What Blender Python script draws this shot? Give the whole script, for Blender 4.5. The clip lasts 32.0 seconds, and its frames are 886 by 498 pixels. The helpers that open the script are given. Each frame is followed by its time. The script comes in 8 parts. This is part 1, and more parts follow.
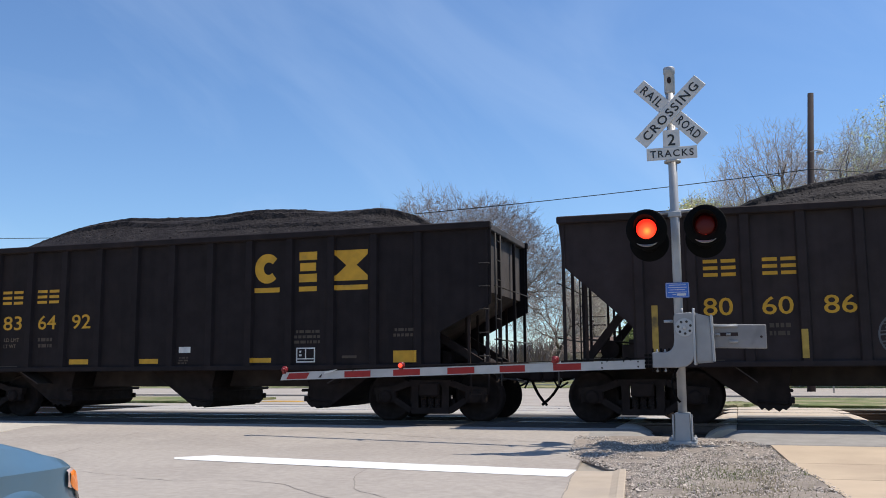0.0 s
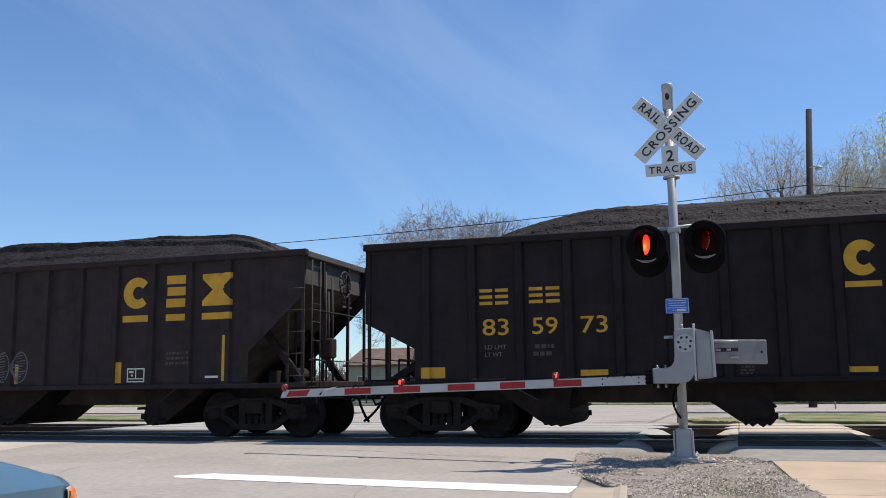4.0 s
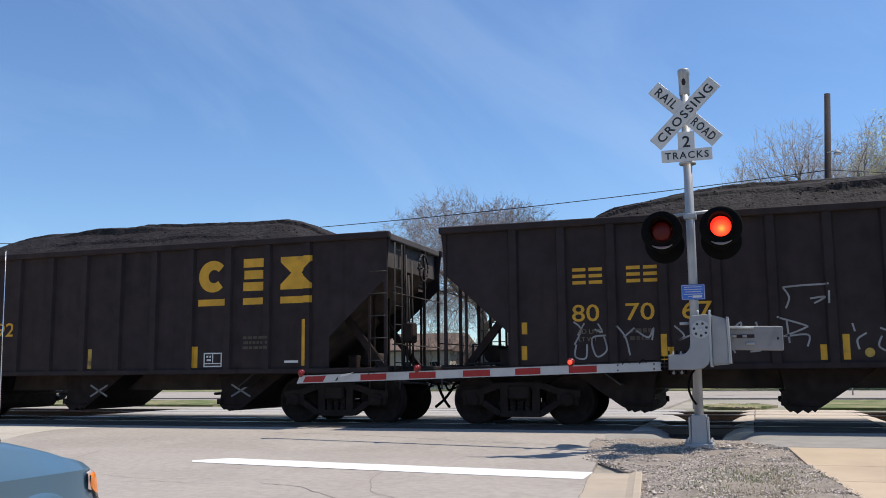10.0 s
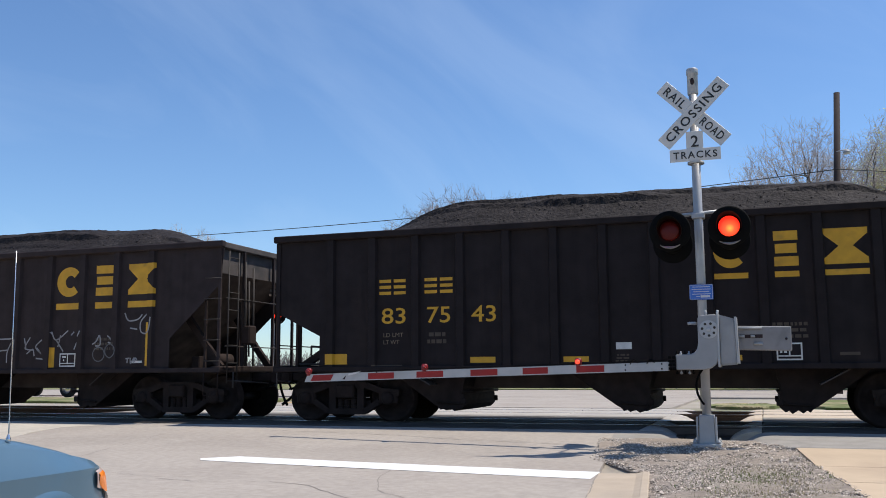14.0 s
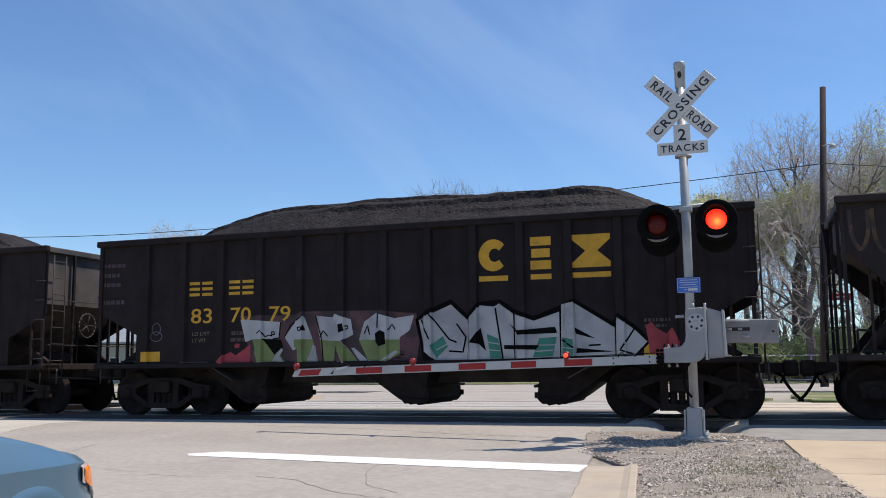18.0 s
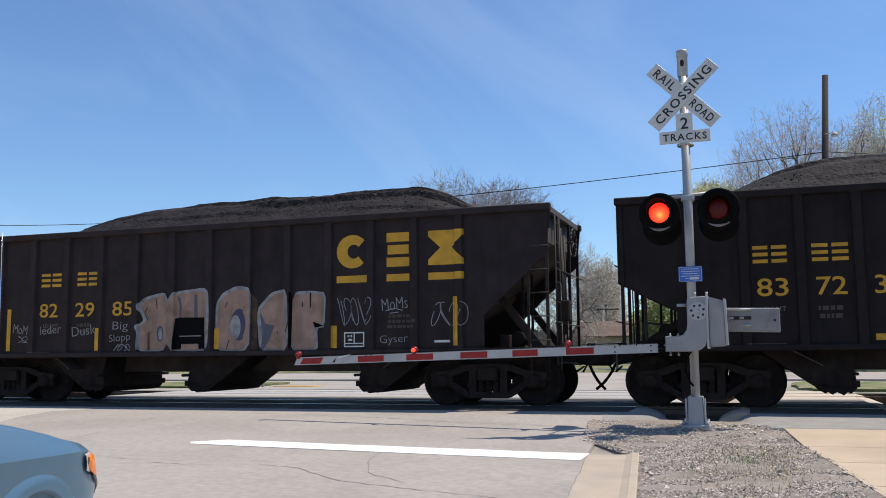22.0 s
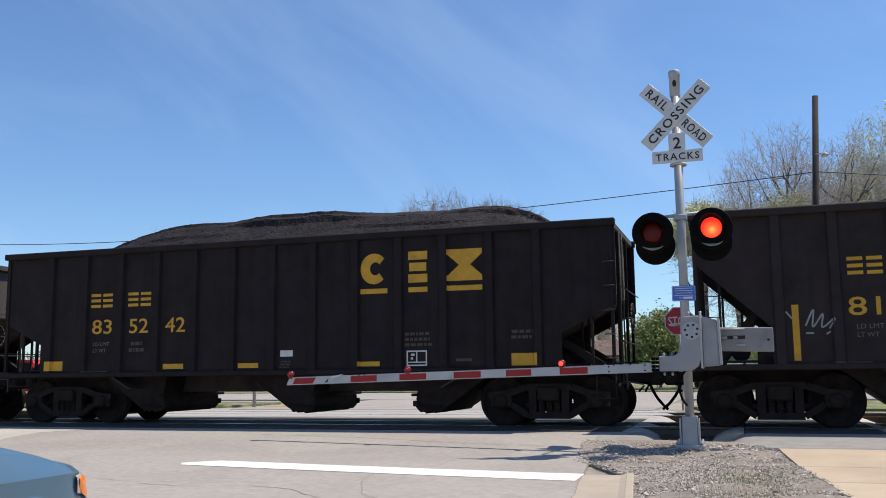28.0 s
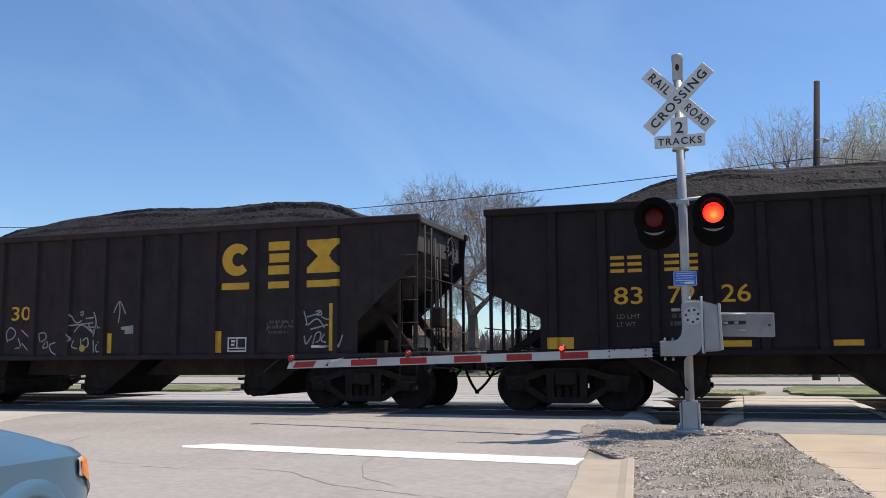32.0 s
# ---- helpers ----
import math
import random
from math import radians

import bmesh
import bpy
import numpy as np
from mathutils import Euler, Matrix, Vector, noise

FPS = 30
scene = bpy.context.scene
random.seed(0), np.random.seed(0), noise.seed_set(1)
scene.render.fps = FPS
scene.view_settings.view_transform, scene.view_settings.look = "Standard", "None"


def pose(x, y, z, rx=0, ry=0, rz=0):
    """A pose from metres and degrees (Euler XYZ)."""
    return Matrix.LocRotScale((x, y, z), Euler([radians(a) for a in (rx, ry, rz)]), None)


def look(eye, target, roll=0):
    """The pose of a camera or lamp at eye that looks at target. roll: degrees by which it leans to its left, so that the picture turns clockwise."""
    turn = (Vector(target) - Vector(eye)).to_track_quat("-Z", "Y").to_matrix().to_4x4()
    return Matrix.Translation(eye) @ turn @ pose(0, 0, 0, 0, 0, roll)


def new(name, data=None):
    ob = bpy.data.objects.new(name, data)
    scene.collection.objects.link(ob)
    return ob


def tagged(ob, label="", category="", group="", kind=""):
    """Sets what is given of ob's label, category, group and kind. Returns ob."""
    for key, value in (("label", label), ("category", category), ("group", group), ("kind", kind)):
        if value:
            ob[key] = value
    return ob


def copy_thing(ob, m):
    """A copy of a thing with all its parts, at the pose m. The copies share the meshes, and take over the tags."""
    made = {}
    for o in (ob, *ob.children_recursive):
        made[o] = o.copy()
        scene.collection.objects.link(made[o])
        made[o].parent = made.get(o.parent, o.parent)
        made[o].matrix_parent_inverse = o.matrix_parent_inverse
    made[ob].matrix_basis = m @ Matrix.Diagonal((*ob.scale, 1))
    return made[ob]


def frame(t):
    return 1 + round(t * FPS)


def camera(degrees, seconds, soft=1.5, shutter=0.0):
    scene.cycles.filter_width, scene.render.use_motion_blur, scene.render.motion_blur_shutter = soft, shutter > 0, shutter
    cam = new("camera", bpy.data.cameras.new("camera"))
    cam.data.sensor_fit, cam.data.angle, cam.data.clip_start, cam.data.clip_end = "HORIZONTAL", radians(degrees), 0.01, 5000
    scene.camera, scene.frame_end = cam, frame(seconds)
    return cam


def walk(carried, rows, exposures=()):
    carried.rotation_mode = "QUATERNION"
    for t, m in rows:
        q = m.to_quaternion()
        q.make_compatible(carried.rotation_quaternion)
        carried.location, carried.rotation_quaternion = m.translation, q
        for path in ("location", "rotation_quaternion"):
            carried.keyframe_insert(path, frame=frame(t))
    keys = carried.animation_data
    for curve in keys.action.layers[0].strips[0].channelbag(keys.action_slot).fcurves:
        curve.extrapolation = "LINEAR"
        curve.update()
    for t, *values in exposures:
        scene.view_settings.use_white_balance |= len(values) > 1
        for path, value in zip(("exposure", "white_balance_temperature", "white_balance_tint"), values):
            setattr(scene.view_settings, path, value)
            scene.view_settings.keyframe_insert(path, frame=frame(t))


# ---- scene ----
cam = camera(51.649, 32.0, soft=0.95)
walk(cam, [
    (0, pose(0.023, 0.004, 0.952, 97.541, 0.367, 17.745)),
    (0.5, pose(0.026, 0.004, 0.954, 97.871, 0.337, 17.527)),
    (1, pose(0.023, 0.002, 0.951, 98.112, 0.276, 17.519)),
    (1.5, pose(0.027, -0.004, 0.952, 98.263, 0.261, 17.390)),
    (2, pose(0.030, -0.011, 0.945, 98.407, 0.398, 17.598)),
    (2.5, pose(0.041, -0.027, 0.946, 98.566, 0.410, 17.911)),
    (3, pose(0.044, -0.025, 0.944, 98.570, 0.442, 17.866)),
    (3.5, pose(0.036, -0.011, 0.941, 98.636, 0.601, 17.794)),
    (5.5, pose(0.029, -0.005, 0.944, 98.499, 0.530, 17.713)),
    (6, pose(0.028, -0.016, 0.946, 98.524, 0.488, 17.725)),
    (6.5, pose(0.033, -0.012, 0.943, 98.596, 0.492, 17.854)),
    (7, pose(0.030, -0.013, 0.952, 98.683, 0.595, 17.711)),
    (7.5, pose(0.036, -0.009, 0.948, 98.640, 0.529, 17.719)),
    (8, pose(0.032, -0.006, 0.948, 98.515, 0.608, 17.759)),
    (8.5, pose(0.026, -0.012, 0.952, 98.504, 0.548, 18.133)),
    (9, pose(0.034, -0.011, 0.948, 98.262, 0.533, 18.475)),
    (9.5, pose(0.044, -0.021, 0.947, 97.928, 0.541, 18.658)),
    (10, pose(0.040, -0.026, 0.947, 97.741, 0.508, 18.745)),
    (10.5, pose(0.040, -0.031, 0.951, 97.533, 0.447, 18.762)),
    (11, pose(0.042, -0.034, 0.949, 97.398, 0.396, 18.875)),
    (11.5, pose(0.039, -0.034, 0.951, 97.249, 0.367, 18.870)),
    (12, pose(0.042, -0.029, 0.953, 97.282, 0.317, 18.883)),
    (12.5, pose(0.039, -0.027, 0.953, 97.256, 0.315, 19.075)),
    (13, pose(0.038, -0.028, 0.956, 97.241, 0.414, 19.188)),
    (13.5, pose(0.039, -0.027, 0.954, 97.426, 0.318, 19.265)),
    (14, pose(0.042, -0.037, 0.959, 97.641, 0.328, 19.202)),
    (14.5, pose(0.038, -0.030, 0.948, 97.720, 0.369, 19.235)),
    (16.5, pose(0.035, -0.022, 0.938, 97.748, 0.514, 19.309)),
    (17, pose(0.035, -0.010, 0.933, 97.690, 0.525, 19.230)),
    (17.5, pose(0.035, -0.013, 0.936, 97.524, 0.561, 18.645)),
    (18, pose(0.036, -0.008, 0.942, 97.341, 0.575, 18.483)),
    (18.5, pose(0.034, -0.007, 0.945, 97.189, 0.579, 18.471)),
    (19, pose(0.030, -0.009, 0.946, 97.099, 0.509, 18.411)),
    (19.5, pose(0.033, -0.003, 0.946, 97.045, 0.494, 18.428)),
    (20, pose(0.032, -0.004, 0.948, 97.006, 0.466, 18.531)),
    (20.5, pose(0.034, -0.010, 0.946, 96.963, 0.400, 18.556)),
    (21, pose(0.033, -0.006, 0.951, 96.874, 0.517, 18.380)),
    (21.5, pose(0.029, -0.012, 0.951, 96.754, 0.537, 18.481)),
    (22, pose(0.026, -0.014, 0.950, 96.603, 0.535, 18.542)),
    (22.5, pose(0.016, -0.005, 0.950, 96.593, 0.538, 18.545)),
    (23, pose(0.009, -0.009, 0.954, 96.664, 0.395, 18.274)),
    (23.5, pose(-0.025, -0.027, 0.958, 96.881, 0.393, 18.332)),
    (24, pose(-0.064, -0.059, 0.950, 97.244, 0.419, 18.185)),
    (24.5, pose(-0.068, -0.067, 0.946, 97.322, 0.522, 17.816)),
    (25, pose(-0.046, -0.028, 0.959, 97.406, 0.899, 17.968)),
    (25.5, pose(-0.013, 0.015, 0.966, 97.639, 0.930, 17.847)),
    (27.5, pose(-0.018, 0.013, 0.949, 97.932, 0.618, 17.673)),
    (28, pose(-0.000, 0.000, 0.950, 97.820, 0.582, 18.043)),
    (28.5, pose(-0.022, 0.004, 0.944, 97.736, 0.334, 17.713)),
    (29, pose(-0.030, 0.012, 0.944, 97.614, 0.229, 17.852)),
    (29.5, pose(-0.030, 0.021, 0.948, 97.472, 0.198, 18.167)),
    (30, pose(-0.027, 0.020, 0.955, 97.201, 0.284, 18.091)),
    (30.5, pose(-0.027, 0.028, 0.953, 97.100, 0.359, 17.977)),
    (31, pose(-0.025, 0.013, 0.954, 97.089, 0.431, 18.027)),
    (31.5, pose(-0.028, 0.018, 0.955, 96.939, 0.453, 18.115)),
    (32, pose(-0.034, 0.022, 0.947, 96.853, 0.371, 17.970)),
])

# ---- light ----
SUN_WAY = Vector((0.475, 0.26, 1.0)).normalized()   # towards the sun
world = bpy.data.worlds.new("sky")
scene.world = world
world.use_nodes = True
wn, wl = world.node_tree.nodes, world.node_tree.links
wn.clear()
w_out = wn.new("ShaderNodeOutputWorld")
w_bg = wn.new("ShaderNodeBackground")
w_sky = wn.new("ShaderNodeTexSky")
w_sky.sky_type = "NISHITA"
w_sky.sun_disc = False
w_sky.sun_elevation = math.asin(SUN_WAY.z)
w_sky.sun_rotation = math.atan2(SUN_WAY.x, SUN_WAY.y)
w_sky.air_density, w_sky.dust_density, w_sky.ozone_density = 1.0, 0.2, 1.2
# thin cirrus streaks drawn over the sky
w_tc = wn.new("ShaderNodeTexCoord")
w_turn = wn.new("ShaderNodeMapping")
w_turn.inputs["Rotation"].default_value = (0, 0, radians(-18))
w_slant = wn.new("ShaderNodeMapping")
w_slant.inputs["Rotation"].default_value = (0, radians(-38), 0)
w_map = wn.new("ShaderNodeMapping")
w_map.inputs["Scale"].default_value = (0.9, 1.0, 2.4)
wl.new(w_tc.outputs["Generated"], w_turn.inputs["Vector"])
wl.new(w_turn.outputs["Vector"], w_slant.inputs["Vector"])
wl.new(w_slant.outputs["Vector"], w_map.inputs["Vector"])
w_noise = wn.new("ShaderNodeTexNoise")
w_noise.inputs["Scale"].default_value = 2.3
w_noise.inputs["Detail"].default_value = 6.0
w_noise.inputs["Roughness"].default_value = 0.55
w_noise.inputs["Distortion"].default_value = 0.7
w_ramp = wn.new("ShaderNodeValToRGB")
w_ramp.color_ramp.elements[0].position, w_ramp.color_ramp.elements[0].color = 0.46, (0, 0, 0, 1)
w_ramp.color_ramp.elements[1].position, w_ramp.color_ramp.elements[1].color = 0.80, (0.17, 0.17, 0.17, 1)
w_mix = wn.new("ShaderNodeMix")
w_mix.data_type = "RGBA"
w_mix.inputs["B"].default_value = (7.0, 8.3, 10.0, 1)
wl.new(w_map.outputs["Vector"], w_noise.inputs["Vector"])
wl.new(w_noise.outputs["Fac"], w_ramp.inputs["Fac"])
wl.new(w_ramp.outputs["Color"], w_mix.inputs["Factor"])
w_tint = wn.new("ShaderNodeMix")
w_tint.data_type, w_tint.blend_type = "RGBA", "MULTIPLY"
w_tint.inputs["Factor"].default_value = 1.0
w_tint.inputs["B"].default_value = (0.81, 1.02, 1.27, 1)
wl.new(w_sky.outputs["Color"], w_tint.inputs["A"])
wl.new(w_tint.outputs["Result"], w_mix.inputs["A"])
wl.new(w_mix.outputs["Result"], w_bg.inputs["Color"])
wl.new(w_bg.outputs["Background"], w_out.inputs["Surface"])
w_bg.inputs["Strength"].default_value = 0.118
sun = new("sun", bpy.data.lights.new("sun", "SUN"))
sun.data.energy, sun.data.angle, sun.data.color = 5.0, radians(0.53), (1.0, 0.93, 0.83)
sun.matrix_world = look(SUN_WAY * 60, (0, 0, 0))
scene.view_settings.exposure = 0.0

# ---- materials ----
def mat(name, colour, rough=0.6, metal=0.0, spread=0.12, scale=6.0, bump=0.0, bump_scale=60.0,
        second=None, second_scale=1.2, second_at=(0.5, 0.7), rand=0.0, spec=0.5, coords="Object", island=False, deep=0.01, streak=None):
    """A painted or natural surface: base colour, fine grain, larger stains (second) and relief."""
    m = bpy.data.materials.new(name)
    m.use_nodes = True
    n, l = m.node_tree.nodes, m.node_tree.links
    b = n["Principled BSDF"]
    tc = n.new("ShaderNodeTexCoord")
    grain = n.new("ShaderNodeTexNoise")
    grain.inputs["Scale"].default_value, grain.inputs["Detail"].default_value = scale, 8.0
    l.new(tc.outputs[coords], grain.inputs["Vector"])
    ramp = n.new("ShaderNodeMapRange")
    ramp.inputs["From Min"].default_value, ramp.inputs["From Max"].default_value = 0.25, 0.75
    ramp.inputs["To Min"].default_value, ramp.inputs["To Max"].default_value = 1 - spread, 1 + spread
    l.new(grain.outputs["Fac"], ramp.inputs["Value"])
    col = n.new("ShaderNodeRGB")
    col.outputs[0].default_value = (*colour, 1)
    last = col.outputs[0]
    if second:
        stain = n.new("ShaderNodeTexNoise")
        stain.inputs["Scale"].default_value, stain.inputs["Detail"].default_value = second_scale, 6.0
        stain.inputs["Distortion"].default_value = 0.4
        l.new(tc.outputs[coords], stain.inputs["Vector"])
        edge = n.new("ShaderNodeMapRange")
        edge.interpolation_type = "SMOOTHSTEP"
        edge.inputs["From Min"].default_value, edge.inputs["From Max"].default_value = second_at
        l.new(stain.outputs["Fac"], edge.inputs["Value"])
        mx = n.new("ShaderNodeMix")
        mx.data_type = "RGBA"
        mx.inputs["B"].default_value = (*second, 1)
        l.new(edge.outputs["Result"], mx.inputs["Factor"])
        l.new(last, mx.inputs["A"])
        last = mx.outputs["Result"]
    if streak:
        run_map = n.new("ShaderNodeMapping")
        run_map.inputs["Scale"].default_value = (1.0, 1.0, 0.07)
        run = n.new("ShaderNodeTexNoise")
        run.inputs["Scale"].default_value, run.inputs["Detail"].default_value = 5.0, 5.0
        l.new(tc.outputs[coords], run_map.inputs["Vector"])
        l.new(run_map.outputs["Vector"], run.inputs["Vector"])
        sharp = n.new("ShaderNodeMapRange")
        sharp.interpolation_type = "SMOOTHSTEP"
        sharp.inputs["From Min"].default_value, sharp.inputs["From Max"].default_value = 0.50, 0.68
        l.new(run.outputs["Fac"], sharp.inputs["Value"])
        run_mix = n.new("ShaderNodeMix")
        run_mix.data_type = "RGBA"
        run_mix.inputs["B"].default_value = (*streak, 1)
        l.new(sharp.outputs["Result"], run_mix.inputs["Factor"])
        l.new(last, run_mix.inputs["A"])
        last = run_mix.outputs["Result"]
    if rand:
        info = n.new("ShaderNodeNewGeometry" if island else "ShaderNodeObjectInfo")
        rr = n.new("ShaderNodeMapRange")
        rr.inputs["To Min"].default_value, rr.inputs["To Max"].default_value = 1 - rand, 1 + rand
        l.new(info.outputs["Random Per Island" if island else "Random"], rr.inputs["Value"])
        mul = n.new("ShaderNodeMath")
        mul.operation = "MULTIPLY"
        l.new(ramp.outputs["Result"], mul.inputs[0])
        l.new(rr.outputs["Result"], mul.inputs[1])
        fac = mul.outputs["Value"]
    else:
        fac = ramp.outputs["Result"]
    hsv = n.new("ShaderNodeHueSaturation")
    l.new(fac, hsv.inputs["Value"])
    l.new(last, hsv.inputs["Color"])
    l.new(hsv.outputs["Color"], b.inputs["Base Color"])
    b.inputs["Roughness"].default_value = rough
    b.inputs["Metallic"].default_value = metal
    b.inputs["Specular IOR Level"].default_value = spec
    if bump:
        fine = n.new("ShaderNodeTexNoise")
        fine.inputs["Scale"].default_value, fine.inputs["Detail"].default_value = bump_scale, 6.0
        l.new(tc.outputs[coords], fine.inputs["Vector"])
        bp = n.new("ShaderNodeBump")
        bp.inputs["Strength"].default_value, bp.inputs["Distance"].default_value = bump, deep
        l.new(fine.outputs["Fac"], bp.inputs["Height"])
        l.new(bp.outputs["Normal"], b.inputs["Normal"])
    return m


def glow(name, colour, strength):
    m = bpy.data.materials.new(name)
    m.use_nodes = True
    b = m.node_tree.nodes["Principled BSDF"]
    b.inputs["Base Color"].default_value = (*colour, 1)
    b.inputs["Emission Color"].default_value = (*colour, 1)
    b.inputs["Emission Strength"].default_value = strength
    return m


M_BODY = (mat("blue_black_car_paint", (0.0188, 0.0146, 0.0154), 0.7, 0, 0.25, 3.0, 0.25, 30, (0.0255, 0.0186, 0.0174), 0.9, (0.5, 0.75), spec=0.13, streak=(0.0163, 0.0127, 0.0134), rand=0.08),
          mat("brown_black_car_paint", (0.0325, 0.0246, 0.0250), 0.7, 0, 0.25, 3.0, 0.25, 30, (0.039, 0.028, 0.0246), 0.9, (0.5, 0.75), spec=0.13, streak=(0.0287, 0.0217, 0.0220), rand=0.08))
M_CAR2 = mat("underframe_black", (0.031, 0.0222, 0.0200), 0.8, 0, 0.3, 5.0, 0.3, 50, (0.036, 0.027, 0.0225), 1.5, (0.55, 0.75), spec=0.1)
M_GRIME = mat("grey_brown_dust_paint", (0.064, 0.053, 0.049), 0.8, 0, 0.3, 2.5, 0.25, 40, (0.03, 0.028, 0.028), 1.1, (0.45, 0.7))
# underside steels paler than the car paint: fill light put into their colour
M_UNDER = mat("shade_lifted_underside_steel", (0.074, 0.056, 0.050), 0.85, 0, 0.3, 3.0, 0.3, 40, (0.045, 0.038, 0.036), 1.2, (0.45, 0.7), spec=0.1)
M_SLOPE = mat("shade_lifted_slope_sheet", (0.082, 0.065, 0.058), 0.85, 0, 0.3, 3.0, 0.3, 40, (0.056, 0.044, 0.040), 1.2, (0.45, 0.7), spec=0.1)
M_IRON = mat("dull_hand_iron", (0.040, 0.034, 0.031), 0.7, 0, 0.3, 5.0, spec=0.3)
M_WHEEL = mat("wheel_steel", (0.0285, 0.0208, 0.0186), 0.85, 0, 0.3, 8, spec=0.1)
M_COAL = mat("coal", (0.0178, 0.0140, 0.0142), 0.8, 0, 0.6, 14.0, 0.7, 18, (0.028, 0.023, 0.0228), 2.2, (0.42, 0.65), spec=0.2, deep=0.04)
M_YEL = mat("yellow_paint", (0.56, 0.295, 0.014), 0.6, 0, 0.18, 5, 0.1, 50, (0.30, 0.18, 0.03), 3.0, (0.58, 0.8))
M_YEL2 = mat("worn_yellow_paint", (0.42, 0.27, 0.05), 0.7, 0, 0.25, 6, 0.1, 50, (0.10, 0.075, 0.04), 4.0, (0.5, 0.75))
M_WHT = mat("white_stencil", (0.62, 0.61, 0.58), 0.7, 0, 0.15, 8)
M_STEN = mat("worn_stencil", (0.17, 0.13, 0.085), 0.7, 0, 0.3, 9)
M_DIM = mat("faded_stencil", (0.062, 0.044, 0.030), 0.7, 0, 0.2, 8)
M_GAL = mat("galvanised_steel", (0.38, 0.38, 0.385), 0.5, 0.25, 0.14, 3.0, 0.1, 60, (0.33, 0.34, 0.35), 1.6, (0.45, 0.65))
M_ALU = mat("aluminium_paint", (0.285, 0.282, 0.285), 0.5, 0.2, 0.1, 4.0, 0.08, 60, (0.245, 0.243, 0.248), 2.0, (0.5, 0.7))
M_CWT = mat("dull_counterweight_paint", (0.235, 0.228, 0.232), 0.6, 0.15, 0.2, 3.0, 0.1, 50, (0.175, 0.168, 0.17), 2.5, (0.48, 0.7))
M_SIGNW = mat("sign_white", (0.58, 0.56, 0.54), 0.45, 0, 0.05, 4.0, 0, 1, (0.50, 0.49, 0.47), 2.5, (0.5, 0.8))
M_BLK = mat("black_enamel", (0.005, 0.005, 0.005), 0.85, 0, 0.15, 8, spec=0.08)
M_LET = mat("sign_black_letters", (0.015, 0.015, 0.015), 0.5, 0, 0.1, 8)
M_BLUE = mat("sign_blue", (0.03, 0.13, 0.48), 0.4, 0, 0.08, 8)
M_ARMW = mat("gate_arm_white", (0.42, 0.41, 0.40), 0.4, 0, 0.08, 5, 0, 1, (0.34, 0.335, 0.33), 2.0, (0.50, 0.72))
M_ARMR = mat("gate_arm_red", (0.30, 0.030, 0.028), 0.5, 0, 0.1, 6, 0, 1, (0.25, 0.05, 0.045), 5.0, (0.5, 0.8), spec=0.15)
M_LENS = mat("dark_red_lens", (0.085, 0.006, 0.005), 0.3, 0, 0.1, 30, spec=0.2)
M_LAMPRED = mat("red_lamp_case", (0.20, 0.010, 0.012), 0.35, 0, 0.1, 30)
M_LIT = bpy.data.materials.new("lit_red_bulb")       # hottest below its middle, redder to the rim
M_LIT.use_nodes = True
ln, ll = M_LIT.node_tree.nodes, M_LIT.node_tree.links
l_tc, l_map, l_len, l_ramp = ln.new("ShaderNodeTexCoord"), ln.new("ShaderNodeMapping"), ln.new("ShaderNodeVectorMath"), ln.new("ShaderNodeValToRGB")
l_map.inputs["Location"].default_value = (-0.01, 0, 0.035)
l_map.inputs["Scale"].default_value = (1, 0, 1)
l_len.operation = "LENGTH"
l_mul = ln.new("ShaderNodeMath")
l_mul.operation, l_mul.inputs[1].default_value = "MULTIPLY", 6.0
l_ramp.color_ramp.elements[0].color = (1.0, 0.33, 0.05, 1)
l_ramp.color_ramp.elements[1].color = (1.0, 0.022, 0.010, 1)
l_ramp.color_ramp.elements[1].position = 0.85
l_mid = l_ramp.color_ramp.elements.new(0.38)
l_mid.color = (1.0, 0.085, 0.022, 1)
ll.new(l_tc.outputs["Object"], l_map.inputs["Vector"])
ll.new(l_map.outputs["Vector"], l_len.inputs[0])
ll.new(l_len.outputs["Value"], l_mul.inputs[0])
ll.new(l_mul.outputs["Value"], l_ramp.inputs["Fac"])
ll.new(l_ramp.outputs["Color"], ln["Principled BSDF"].inputs["Emission Color"])
ln["Principled BSDF"].inputs["Emission Strength"].default_value = 1.7
ln["Principled BSDF"].inputs["Base Color"].default_value = (0.5, 0.02, 0.01, 1)
M_CORE = glow("lit_small_lamp", (1.0, 0.050, 0.022), 2.0)
M_ROAD = mat("worn_asphalt_road", (0.365, 0.322, 0.280), 0.9, 0, 0.13, 11.0, 0.5, 70, (0.325, 0.285, 0.248), 0.5, (0.4, 0.65))
M_PALESLAB = mat("pale_concrete", (0.47, 0.425, 0.36), 0.9, 0, 0.10, 8.0, 0.3, 60, (0.41, 0.37, 0.315), 0.9, (0.45, 0.7))
M_PATHP = mat("beige_path_concrete", (0.52, 0.43, 0.33), 0.9, 0, 0.12, 2.0, 0.3, 60, (0.42, 0.34, 0.26), 0.8, (0.45, 0.7))
# near-track panel concrete, the train's shade put into its dark colour
M_SHADEPANEL = mat("shade_darkened_panel", (0.034, 0.029, 0.026), 0.9, 0, 0.3, 2.0, 0.4, 60, (0.07, 0.062, 0.055), 0.8, (0.5, 0.7))
M_PANEL = mat("crossing_panel_concrete", (0.40, 0.37, 0.335), 0.9, 0, 0.12, 2.0, 0.3, 60, (0.36, 0.33, 0.31), 0.8, (0.45, 0.7))
